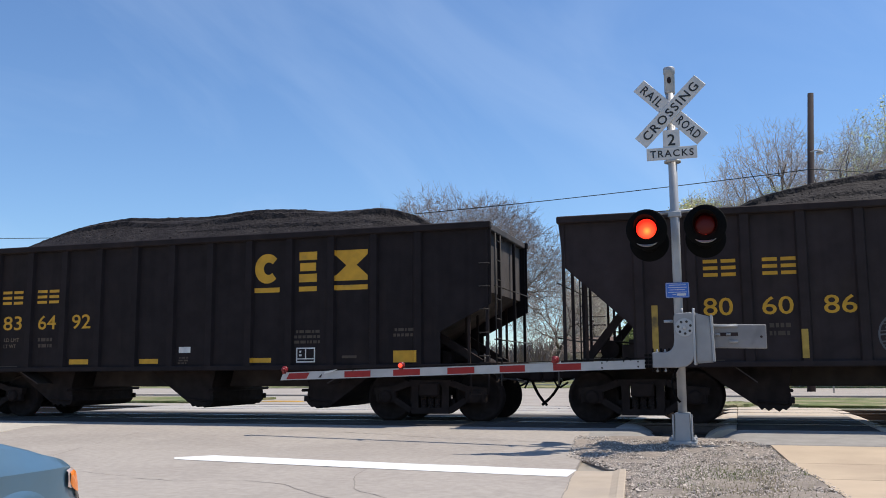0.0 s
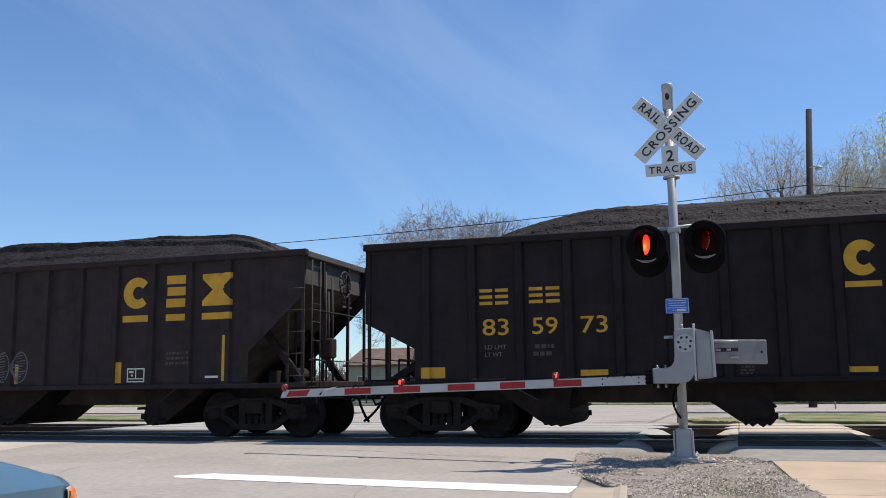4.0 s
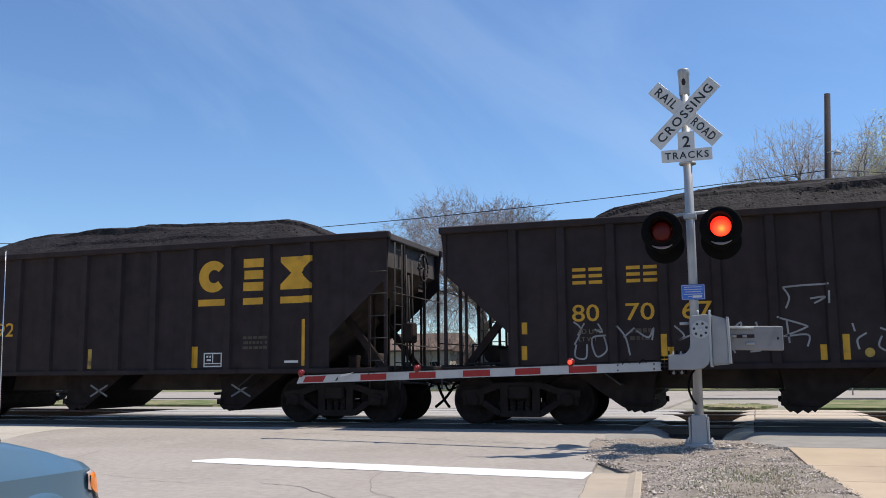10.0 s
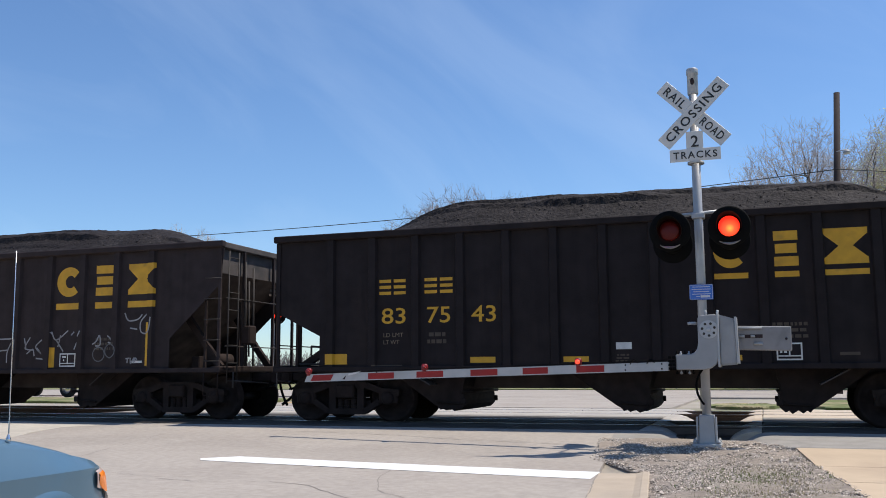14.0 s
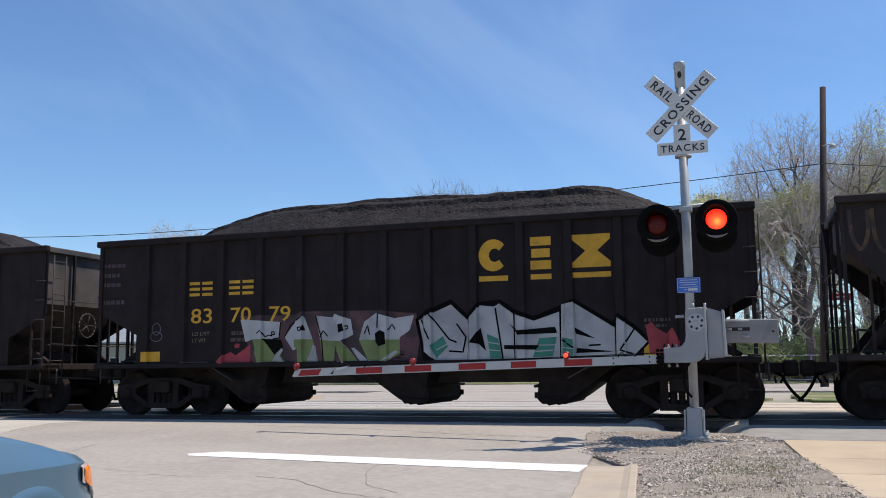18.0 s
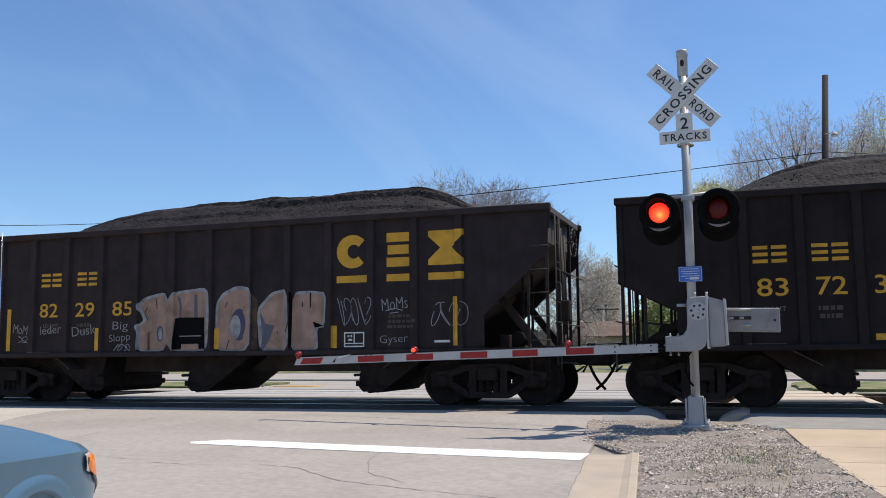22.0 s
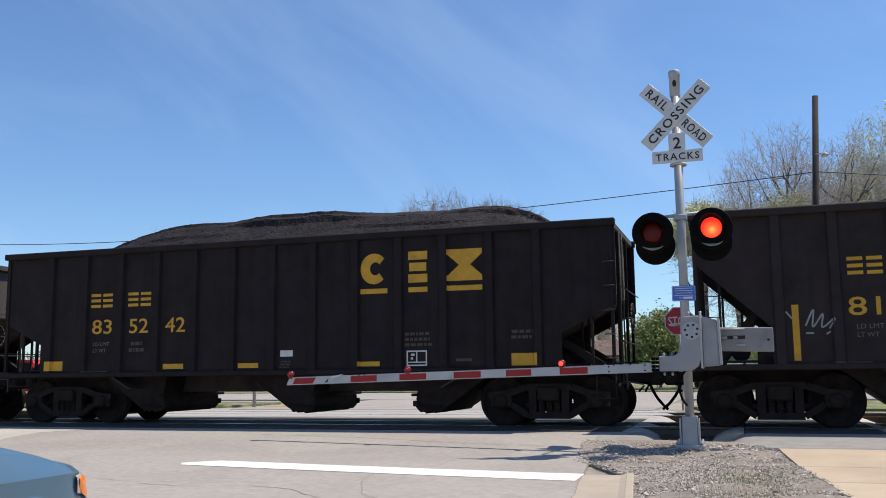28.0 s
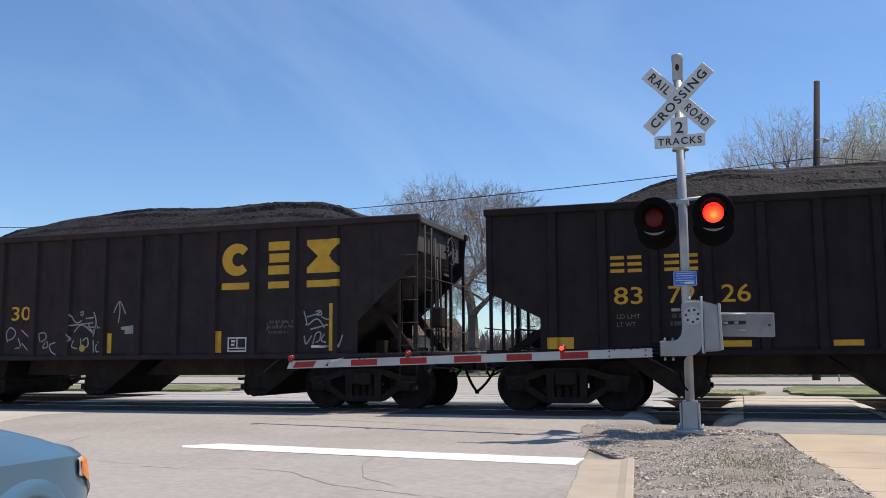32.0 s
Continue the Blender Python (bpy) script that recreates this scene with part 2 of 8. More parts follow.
M_SHOULDER = mat("grey_asphalt_shoulder", (0.29, 0.27, 0.245), 0.92, 0, 0.15, 4.0, 0.5, 80, (0.26, 0.245, 0.225), 0.9, (0.45, 0.7))
M_BAR = mat("white_road_paint", (0.76, 0.755, 0.745), 0.7, 0, 0.05, 4.0, 0.1, 60, (0.55, 0.53, 0.50), 2.5, (0.66, 0.78))
M_CRACK = mat("crack_tar", (0.245, 0.215, 0.19), 0.9, 0, 0.2, 10)
M_CURB = mat("curb_concrete", (0.43, 0.35, 0.265), 0.9, 0, 0.12, 2.5, 0.3, 60, (0.40, 0.33, 0.26), 1.1, (0.45, 0.7))
M_WALKC = mat("sidewalk_concrete", (0.49, 0.38, 0.265), 0.9, 0, 0.09, 2.0, 0.2, 70, (0.42, 0.32, 0.225), 0.5, (0.4, 0.7), rand=0.04)
M_GRAVEL = mat("gravel_bed", (0.27, 0.225, 0.185), 0.95, 0, 0.35, 20.0, 0.7, 60, (0.20, 0.165, 0.135), 1.0, (0.45, 0.7))
M_STONE = mat("gravel_stone", (0.43, 0.37, 0.315), 0.9, 0, 0.25, 9.0, 0.3, 30, rand=0.6, island=True)
M_BALLAST = mat("track_ballast", (0.06, 0.052, 0.046), 0.95, 0, 0.35, 12.0, 1.0, 25, (0.10, 0.088, 0.078), 0.8, (0.5, 0.7))
M_RAIL = mat("rail_steel", (0.10, 0.07, 0.055), 0.6, 0.3, 0.2, 6)
M_RAILTOP = mat("polished_rail_head", (0.55, 0.54, 0.53), 0.25, 0.95, 0.06, 6)
M_GROUND = mat("pale_ground", (0.34, 0.30, 0.25), 0.95, 0, 0.15, 0.6, 0.4, 20, (0.11, 0.13, 0.045), 0.06, (0.50, 0.62))
M_GRASS = mat("grass_turf", (0.12, 0.145, 0.042), 0.9, 0, 0.35, 2.0, 0.8, 25, (0.26, 0.22, 0.12), 0.8, (0.44, 0.62))
M_BARK = mat("tree_bark", (0.115, 0.094, 0.080), 0.9, 0, 0.3, 3.0, 0.5, 20)
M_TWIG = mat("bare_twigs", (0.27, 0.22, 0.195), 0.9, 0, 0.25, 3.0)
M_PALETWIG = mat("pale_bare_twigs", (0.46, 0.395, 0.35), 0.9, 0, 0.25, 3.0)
M_PALEBUD = mat("pale_blossom_buds", (0.52, 0.47, 0.38), 0.8, 0, 0.3, 2.0)
M_BUD = mat("spring_buds", (0.56, 0.56, 0.22), 0.8, 0, 0.35, 2.0)
M_LEAF = mat("young_leaves", (0.26, 0.285, 0.075), 0.7, 0, 0.35, 2.0)
M_POLE = mat("weathered_pole_wood", (0.030, 0.019, 0.020), 0.9, 0, 0.25, 4.0, 0.4, 30, (0.045, 0.033, 0.032), 1.0, (0.5, 0.7))
M_WIRE = mat("cable_black", (0.02, 0.02, 0.022), 0.6, 0, 0.1, 8)
M_TAG = mat("pale_tag_paint", (0.26, 0.255, 0.26), 0.7, 0, 0.3, 5)
M_TAGF = mat("faint_tag_paint", (0.10, 0.10, 0.105), 0.75, 0, 0.4, 4)
M_SILVER = mat("silver_spray_paint", (0.39, 0.385, 0.39), 0.55, 0, 0.14, 2.5, 0, 1, (0.28, 0.275, 0.28), 1.5, (0.45, 0.7))
M_PINK = mat("dusty_pink_spray_paint", (0.33, 0.20, 0.145), 0.6, 0, 0.25, 4.0, 0, 1, (0.20, 0.130, 0.080), 2.4, (0.45, 0.70), streak=(0.24, 0.15, 0.105))
M_PALEBLUE = mat("pale_blue_spray_outline", (0.25, 0.255, 0.255), 0.65, 0, 0.45, 6)
M_SLATE = mat("slate_spray_paint", (0.085, 0.085, 0.115), 0.65, 0, 0.3, 4)
M_TAGD = mat("dark_spray_line", (0.018, 0.016, 0.018), 0.7, 0, 0.3, 4)
M_OLIVE = mat("olive_spray_paint", (0.15, 0.19, 0.06), 0.6, 0, 0.25, 3)
M_TEAL = mat("teal_spray_paint", (0.03, 0.17, 0.12), 0.6, 0, 0.25, 3)
M_REDSP = mat("red_spray_paint", (0.28, 0.03, 0.04), 0.65, 0, 0.35, 3)
M_MAROON = mat("maroon_spray_halo", (0.085, 0.034, 0.040), 0.7, 0, 0.3, 3, 0, 1, (0.030, 0.018, 0.020), 2.2, (0.42, 0.62))
M_MAUVE = mat("faded_mauve_paint", (0.050, 0.030, 0.042), 0.75, 0, 0.4, 6)
M_NAVY = mat("navy_spray_paint", (0.05, 0.052, 0.095), 0.65, 0, 0.3, 3)
M_RUSTSP = mat("faded_orange_spray", (0.085, 0.042, 0.018), 0.75, 0, 0.4, 4, 0, 1, (0.034, 0.024, 0.022), 5.0, (0.40, 0.58))
M_BLUECAR = mat("light_blue_car_paint", (0.112, 0.195, 0.262), 0.28, 0.35, 0.05, 3.0, 0, 1, (0.105, 0.20, 0.285), 2.0, (0.5, 0.7))
M_WHITECAR = mat("white_car_paint", (0.75, 0.77, 0.78), 0.25, 0, 0.03, 3.0)
M_REDCAR = mat("red_car_paint", (0.55, 0.03, 0.03), 0.25, 0, 0.05, 3.0)
M_GLASS = mat("dark_car_glass", (0.02, 0.025, 0.03), 0.08, 0, 0.05, 3.0)
M_TYRE = mat("tyre_rubber", (0.015, 0.015, 0.016), 0.85, 0, 0.2, 12)
M_CHROME = mat("bright_metal", (0.7, 0.7, 0.7), 0.2, 0.9, 0.04, 12)
M_AMBER = mat("amber_lens", (0.75, 0.20, 0.02), 0.25, 0, 0.12, 30)
M_CLEAR = mat("pale_lens", (0.47, 0.36, 0.32), 0.15, 0, 0.1, 30)
M_STOP = mat("stop_sign_red", (0.36, 0.025, 0.03), 0.45, 0, 0.06, 8)
M_SIDING = mat("pale_house_siding", (0.42, 0.38, 0.32), 0.85, 0, 0.1, 2.0, 0.2, 30, (0.34, 0.30, 0.26), 0.8, (0.45, 0.7))
M_ROOF = mat("brown_roof_shingle", (0.13, 0.085, 0.065), 0.9, 0, 0.25, 3.0, 0.4, 20, (0.17, 0.12, 0.09), 1.0, (0.45, 0.7))
M_ROOF2 = mat("grey_metal_roof", (0.30, 0.31, 0.32), 0.6, 0.2, 0.1, 2.0)
M_SLEEPER = mat("dark_sleeper_wood", (0.045, 0.036, 0.03), 0.95, 0, 0.3, 4.0, 0.5, 20)

# ---- small modelling tools ----
def part(name, bm, material, parent=None, label=""):
    """One bmesh as one mesh object under its thing."""
    if isinstance(bm, bpy.types.Mesh):
        me = bm
    else:
        me = bpy.data.meshes.new(name)
        bm.to_mesh(me)
        bm.free()
    if material is not None:
        for m in (material if isinstance(material, (list, tuple)) else [material]):
            me.materials.append(m)
    ob = new(name, me)
    if parent is not None:
        ob.parent = parent
    if label:
        ob["label"] = label
    return ob


def thing(name, label, category, at=(0, 0, 0), group="", kind=""):
    ob = new(name)
    ob.empty_display_size = 0.2
    ob.location = at
    return tagged(ob, label, category, group, kind)


def box(bm, x0, x1, y0, y1, z0, z1, bev=0.0, index=0):
    """A box with optional small bevels; index: its material slot."""
    vs = [bm.verts.new((x, y, z)) for x in (x0, x1) for y in (y0, y1) for z in (z0, z1)]
    quads = ((0, 1, 3, 2), (4, 6, 7, 5), (0, 4, 5, 1), (2, 3, 7, 6), (0, 2, 6, 4), (1, 5, 7, 3))
    fs = [bm.faces.new([vs[i] for i in q]) for q in quads]
    if bev:
        es = list({e for f in fs for e in f.edges})
        r = bmesh.ops.bevel(bm, geom=es, offset=bev, segments=1, affect="EDGES", profile=0.5)
        fs = r["faces"] + [f for f in fs if f.is_valid]
    for f in fs:
        if f.is_valid:
            f.material_index = index
    return bm


def rod(bm, a, b, r, sides=8, r2=None, cap=True):
    """A round bar from a to b."""
    a, b = Vector(a), Vector(b)
    d = (b - a).normalized()
    u = d.orthogonal().normalized()
    v = d.cross(u)
    r2 = r if r2 is None else r2
    ra, rb = [], []
    for i in range(sides):
        w = 2 * math.pi * i / sides
        o = u * math.cos(w) + v * math.sin(w)
        ra.append(bm.verts.new(a + o * r))
        rb.append(bm.verts.new(b + o * r2))
    for i in range(sides):
        j = (i + 1) % sides
        f = bm.faces.new((ra[i], ra[j], rb[j], rb[i]))
        f.smooth = True
    if cap:
        bm.faces.new(ra[::-1])
        bm.faces.new(rb)
    return bm


def slab(bm, outline, axis, lo, hi, index=0):
    """A flat plate: outline of (u, v) points, given thickness along axis ('x': u,v = y,z; 'y': u,v = x,z; 'z': u,v = x,y)."""
    def p(u, v, w):
        return {"x": (w, u, v), "y": (u, w, v), "z": (u, v, w)}[axis]
    a = [bm.verts.new(p(u, v, lo)) for u, v in outline]
    b = [bm.verts.new(p(u, v, hi)) for u, v in outline]
    fs = [bm.faces.new(a), bm.faces.new(b[::-1])]
    k = len(outline)
    for i in range(k):
        fs.append(bm.faces.new((a[i], b[i], b[(i + 1) % k], a[(i + 1) % k])))
    for f in fs:
        f.material_index = index
    bmesh.ops.recalc_face_normals(bm, faces=fs)
    return bm


def beam(bm, a, b, w, h):
    """A rectangular bar from a to b, w wide (level) and h high."""
    a, b = Vector(a), Vector(b)
    d = (b - a).normalized()
    s = d.cross(Vector((0, 0, 1)))
    s = Vector((1, 0, 0)) if s.length < 1e-4 else s.normalized()
    t = s.cross(d)
    pts = [s * (w / 2) + t * (h / 2), -s * (w / 2) + t * (h / 2), -s * (w / 2) - t * (h / 2), s * (w / 2) - t * (h / 2)]
    A = [bm.verts.new(a + p) for p in pts]
    B = [bm.verts.new(b + p) for p in pts]
    fs = [bm.faces.new((A[i], A[(i + 1) % 4], B[(i + 1) % 4], B[i])) for i in range(4)]
    fs += [bm.faces.new(A[::-1]), bm.faces.new(B)]
    bmesh.ops.recalc_face_normals(bm, faces=fs)
    return bm


def lathe(bm, profile, sides=24, axis="z", at=(0, 0, 0), smooth=True):
    """A turned form from (radius, height) points."""
    rings = []
    for r, h in profile:
        ring = []
        for i in range(sides):
            w = 2 * math.pi * i / sides
            c, s = r * math.cos(w), r * math.sin(w)
            q = {"z": (c, s, h), "y": (c, h, s), "x": (h, c, s)}[axis]
            ring.append(bm.verts.new(Vector(q) + Vector(at)))
        rings.append(ring)
    fs = []
    for a, b in zip(rings, rings[1:]):
        for i in range(sides):
            f = bm.faces.new((a[i], a[(i + 1) % sides], b[(i + 1) % sides], b[i]))
            f.smooth = smooth
            fs.append(f)
    fs.append(bm.faces.new(rings[0][::-1]))
    fs.append(bm.faces.new(rings[-1]))
    bmesh.ops.recalc_face_normals(bm, faces=fs)
    return bm


def words(text, size, spacing=1.0, weight=0.006):
    """The mesh of a line of writing in the built-in font, centred, in its own xy plane."""
    cu = bpy.data.curves.new("writing", "FONT")
    cu.body, cu.size, cu.align_x, cu.align_y = text, size, "CENTER", "CENTER"
    cu.extrude, cu.offset, cu.space_character, cu.resolution_u = 0.002, weight, spacing, 3
    ob = new("writing", cu)
    dg = bpy.context.evaluated_depsgraph_get()
    me = bpy.data.meshes.new_from_object(ob.evaluated_get(dg))
    bpy.data.objects.remove(ob)
    bpy.data.curves.remove(cu)
    return me


def fit_words(text, width, height, weight=0.006, spacing=1.0):
    """Writing stretched to a width and height, upright in the xz plane, facing -y."""
    me = words(text, 1.0, spacing, weight)
    co = np.array([v.co[:] for v in me.vertices])
    lo, hi = co.min(0), co.max(0)
    for v in me.vertices:
        x = (v.co.x - (lo[0] + hi[0]) / 2) / (hi[0] - lo[0]) * width
        z = (v.co.y - (lo[1] + hi[1]) / 2) / (hi[1] - lo[1]) * height
        v.co = (x, -v.co.z, z)
    return me



# ---- ground, road, tracks ----
RAIL_Y = (17.6, 22.0)          # centre lines of the two tracks
PROFILE = ((-60, -0.60), (-6, -0.45), (3, -0.34), (8, -0.25), (10.4, -0.20), (12.3, -0.185), (13.0, -0.145), (13.6, -0.085),
           (14.8, -0.045), (15.7, -0.012), (16.6, -0.004), (24.2, -0.004), (27, -0.02), (34, -0.05), (50, -0.05), (90, 0.0), (2000, 0.0))


def gz(y):
    """Height of the ground along y."""
    for (a, za), (b, zb) in zip(PROFILE, PROFILE[1:]):
        if y <= b:
            return za + (zb - za) * max(0.0, (y - a)) / (b - a)
    return 0.0


def sheet(name, left, right, y0, y1, material, lift, step=0.5, thick=0.10, cols=4, rough=0.0, seed=1, parent=None):
    """A sheet of paving that follows the ground; left and right are functions of y or numbers."""
    bm = bmesh.new()
    rnd = random.Random(seed)
    n = max(1, round((y1 - y0) / step))
    rows = []
    for i in range(n + 1):
        y = y0 + (y1 - y0) * i / n
        a = left(y) if callable(left) else left
        b = right(y) if callable(right) else right
        rows.append([bm.verts.new((a + (b - a) * j / cols, y, gz(y) + lift + rnd.uniform(-rough, rough))) for j in range(cols + 1)])
    for r, s in zip(rows, rows[1:]):
        for j in range(cols):
            bm.faces.new((r[j], r[j + 1], s[j + 1], s[j]))
    border = [e for e in bm.edges if e.is_boundary]
    ex = bmesh.ops.extrude_edge_only(bm, edges=border)
    for v in ex["geom"]:
        if isinstance(v, bmesh.types.BMVert):
            v.co.z -= thick
    return part(name, bm, material, parent)


# one ground sheet to the horizon, lower where the tracks lie
bm = bmesh.new()
ys = [-1500, -300, -60, -6, 3, 8, 10.4, 12.2, 13.6, 14.0, 14.3, 14.6, 15.2, 15.6, 24.4, 24.9, 27, 34, 50, 90, 200, 600, 1500, 3000]
xs = [-3000, -600, -150, -60, -30, -17, -12, -8, -4, -2.2, -1.75, 0.2, 0.6, 2, 6, 15, 30, 60, 150, 600, 3000]
grid = [[bm.verts.new((x, y, gz(y) - (0.42 if 14.1 < y < 15.5 and -2 < x < 0.4 else 0.30 if 15.5 < y < 24.5 else 0.06))) for x in xs] for y in ys]
for r, s in zip(grid, grid[1:]):
    for j in range(len(xs) - 1):
        bm.faces.new((r[j], r[j + 1], s[j + 1], s[j]))
tagged(part("ground", bm, M_GROUND), "pale dry ground with thin grass", "ground", kind="structure")


def kerb_x(y):
    """Right edge of the carriageway."""
    return -1.80 - 0.105 * (y - 10.5)


road = sheet("road", -15.6, kerb_x, -40, 15.49, M_ROAD, 0.0, 0.75, cols=14)
tagged(road, "pale worn asphalt road with cracks", "road", kind="structure")
far_road = sheet("road", -14.6, -2.3, 24.3, 36, M_ROAD, 0.0, 1.0, cols=6)
tagged(far_road, "pale asphalt road beyond the tracks", "road", kind="structure")
street = sheet("road", -160, 90, 36.0, 49, M_ROAD, 0.004, 3.0, cols=30)
tagged(street, "pale asphalt cross street beyond the tracks", "road", kind="structure")

# pale concrete slab let into the asphalt before the crossing
bm = bmesh.new()
slab(bm, ((-12.5, 12.2), (-12.6, 13.5), (-12.75, 14.4), (-12.2, 15.0), (-15.5, 15.3), (-15.5, 12.2)), "z", -0.02, 0.0)
bmesh.ops.subdivide_edges(bm, edges=bm.edges[:], cuts=3, use_grid_fill=True)
bmesh.ops.triangulate(bm, faces=bm.faces[:])
for v in bm.verts:
    v.co.z += gz(v.co.y) + 0.005
tagged(part("concrete_slab", bm, M_PALESLAB), "pale worn concrete slab in the road", "pavement", kind="structure")
# far kerb corner and pavement on the other side of the road
edge = sheet("pavement", -60, -15.6, -20, 15.2, M_WALKC, 0.10, 2.0, thick=0.2, cols=6)
tagged(edge, "beige concrete pavement across the road", "pavement", kind="structure")

# crossing surface between and beside the rails: concrete panels
def crossing(x0, x1, name, label, panel_m=None):
    top = thing(name, label, "crossing", (0, 0, 0), kind="structure")
    for yc in RAIL_Y:
        n = max(1, round((x1 - x0) / 2.44))
        w = (x1 - x0) / n
        for i in range(n):
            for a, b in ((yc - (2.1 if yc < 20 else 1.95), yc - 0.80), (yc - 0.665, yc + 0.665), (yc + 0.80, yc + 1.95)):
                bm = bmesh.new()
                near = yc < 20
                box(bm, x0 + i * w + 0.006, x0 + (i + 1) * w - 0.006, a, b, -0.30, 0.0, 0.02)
                # near panels carry the train's shade as colour; far ones stay pale
                part("panel", bm, M_SHADEPANEL if near else panel_m or M_PANEL, top)
    bm = bmesh.new()
    box(bm, x0, x1, RAIL_Y[0] + 1.97, RAIL_Y[1] - 1.97, -0.3, -0.002, 0.02)
    part("asphalt_strip", bm, M_SHOULDER, top)
    for x, d in ((x0, -1), (x1, 1)):               # rounded asphalt skirts at the panel ends
        bm = bmesh.new()
        slab(bm, ((x, -0.006), (x + d * 0.15, -0.012), (x + d * 0.30, -0.05), (x + d * 0.45, -0.13), (x + d * 0.62, -0.30), (x, -0.30)), "y", RAIL_Y[0] - 2.1, RAIL_Y[1] + 2.1)
        part("asphalt_skirt", bm, panel_m or M_PANEL, top)
    return top


crossing(-15.6, -1.95, "crossing_surface", "pale concrete level crossing panels in the road")
crossing(-0.05, 2.05, "crossing_surface", "beige concrete crossing panels of the footpath", M_PATHP)

# ballast bed, sleepers and rails
for k, yc in enumerate(RAIL_Y):
    bm = bmesh.new()
    n = 160
    rnd = random.Random(5 + k)
    prof = ((-2.15, -0.34), (-1.6, -0.20), (-0.9, -0.17), (0, -0.18), (0.9, -0.17), (1.6, -0.20), (2.15, -0.34))
    rows = []
    for i in range(n + 1):
        x = -160 + 260 * i / n
        rows.append([bm.verts.new((x, yc + a, b + rnd.uniform(-0.02, 0.02))) for a, b in prof])
    for r, s in zip(rows, rows[1:]):
        for j in range(len(prof) - 1):
            bm.faces.new((r[j], s[j], s[j + 1], r[j + 1]))
    tagged(part("ballast", bm, M_BALLAST), "dark stone ballast of the railway track", "ballast", kind="structure")
    track = thing("railway_track", "rusty steel rails with polished heads on wooden sleepers", "track", (0, yc, 0), kind="structure")
    for side in (-0.7525, 0.7525):
        bm = bmesh.new()
        slab(bm, ((side - 0.035, 0.0), (side + 0.035, 0.0), (side + 0.035, -0.035), (side + 0.01, -0.05), (side + 0.01, -0.15),
                  (side + 0.07, -0.165), (side + 0.07, -0.178), (side - 0.07, -0.178), (side - 0.07, -0.165), (side - 0.01, -0.15),
                  (side - 0.01, -0.05), (side - 0.035, -0.035)), "x", -160, 100)
        part("rail", bm, M_RAIL, track)
        bm = bmesh.new()
        box(bm, -160, 100, side - 0.03, side + 0.03, -0.002, 0.001)
        part("rail_head", bm, M_RAILTOP, track, "polished running surface")
    bm = bmesh.new()
    for i in range(90):
        x = -30 + 0.55 * i
        if x < -15.8 or -1.95 < x < -0.05 or x > 2.05:
            box(bm, x - 0.11, x + 0.11, -1.3, 1.3, -0.33, -0.165, 0.01)
    tagged(part("sleepers", bm, M_SLEEPER, track), kind="stuff")

# stop bar, its cracks and the seam lines in the asphalt
bm = bmesh.new()
pts = []
for i in range(13):
    f = i / 12 if i != 1 else 0.045
    pts.append((-7.15 + 5.35 * f, 10.72 - 0.62 * f - 0.18 * f * (1 - f)))
wide = 0.62
rowa = [bm.verts.new((x, y, gz(y) + 0.004)) for x, y in pts]
rowb = [bm.verts.new((x - 0.12 * (i < 1), y + wide * (1.0 if i > 0 else 0.25) + (0.02 if i % 3 == 0 else 0), gz(y + wide) + 0.004)) for i, (x, y) in enumerate(pts)]
for i in range(12):
    bm.faces.new((rowa[i], rowa[i + 1], rowb[i + 1], rowb[i]))
tagged(part("stop_line", bm, M_BAR), "worn white painted stop line on the asphalt", "road marking", kind="structure")


def crack(points, width, seed):
    """A wandering dark crack in the road through the given points."""
    rnd = random.Random(seed)
    path = []
    for (xa, ya), (xb, yb) in zip(points, points[1:]):
        k = max(2, int(math.hypot(xb - xa, yb - ya) / 0.12))
        for i in range(k):
            f = i / k
            path.append((xa + (xb - xa) * f + rnd.uniform(-0.01, 0.01), ya + (yb - ya) * f + rnd.uniform(-0.02, 0.02)))
    path.append(points[-1])
    bm = bmesh.new()
    last = None
    for i, (x, y) in enumerate(path):
        w = width * rnd.uniform(0.4, 1.2) * (0.3 if i in (0, len(path) - 1) else 1)
        a, b = bm.verts.new((x, y - w, gz(y - w) + 0.003)), bm.verts.new((x + 0.01, y + w, gz(y + w) + 0.003))
        if last:
            bm.faces.new((last[0], a, b, last[1]))
        last = (a, b)
    return tagged(part("road_crack", bm, M_CRACK), "dark irregular crack in the asphalt", "crack", group="cracks in the road", kind="structure")


crack([(-8.4, 14.6), (-6.2, 14.25), (-4.5, 13.75), (-2.4, 13.4)], 0.009, 1)
crack([(-9.16, 10.76), (-9.5, 11.6), (-9.8, 12.6), (-9.9, 13.8)], 0.005, 2)
crack([(-6.6, 9.0), (-5.9, 8.9), (-5.2, 9.1), (-4.6, 8.9), (-3.8, 8.2), (-2.6, 7.8), (-1.8, 7.6)], 0.006, 3)
crack([(-4.3, 10.6), (-4.1, 9.6), (-3.7, 8.7), (-3.2, 8.3)], 0.004, 4)
crack([(-7.62, 9.36), (-6.8, 9.13), (-5.79, 9.32), (-5.0, 9.36)], 0.004, 5)
crack([(-12.5, 15.2), (-10.0, 15.15), (-7.0, 15.2)], 0.006, 6)

crack([(kerb_x(10.55) + 0.005, 10.55), (kerb_x(9) + 0.005, 9.0), (kerb_x(7) + 0.005, 7.0), (kerb_x(5.5) + 0.005, 5.5)], 0.016, 7)
crack([(-14.0, 13.9), (-12.2, 14.2), (-10.6, 14.9)], 0.006, 8)
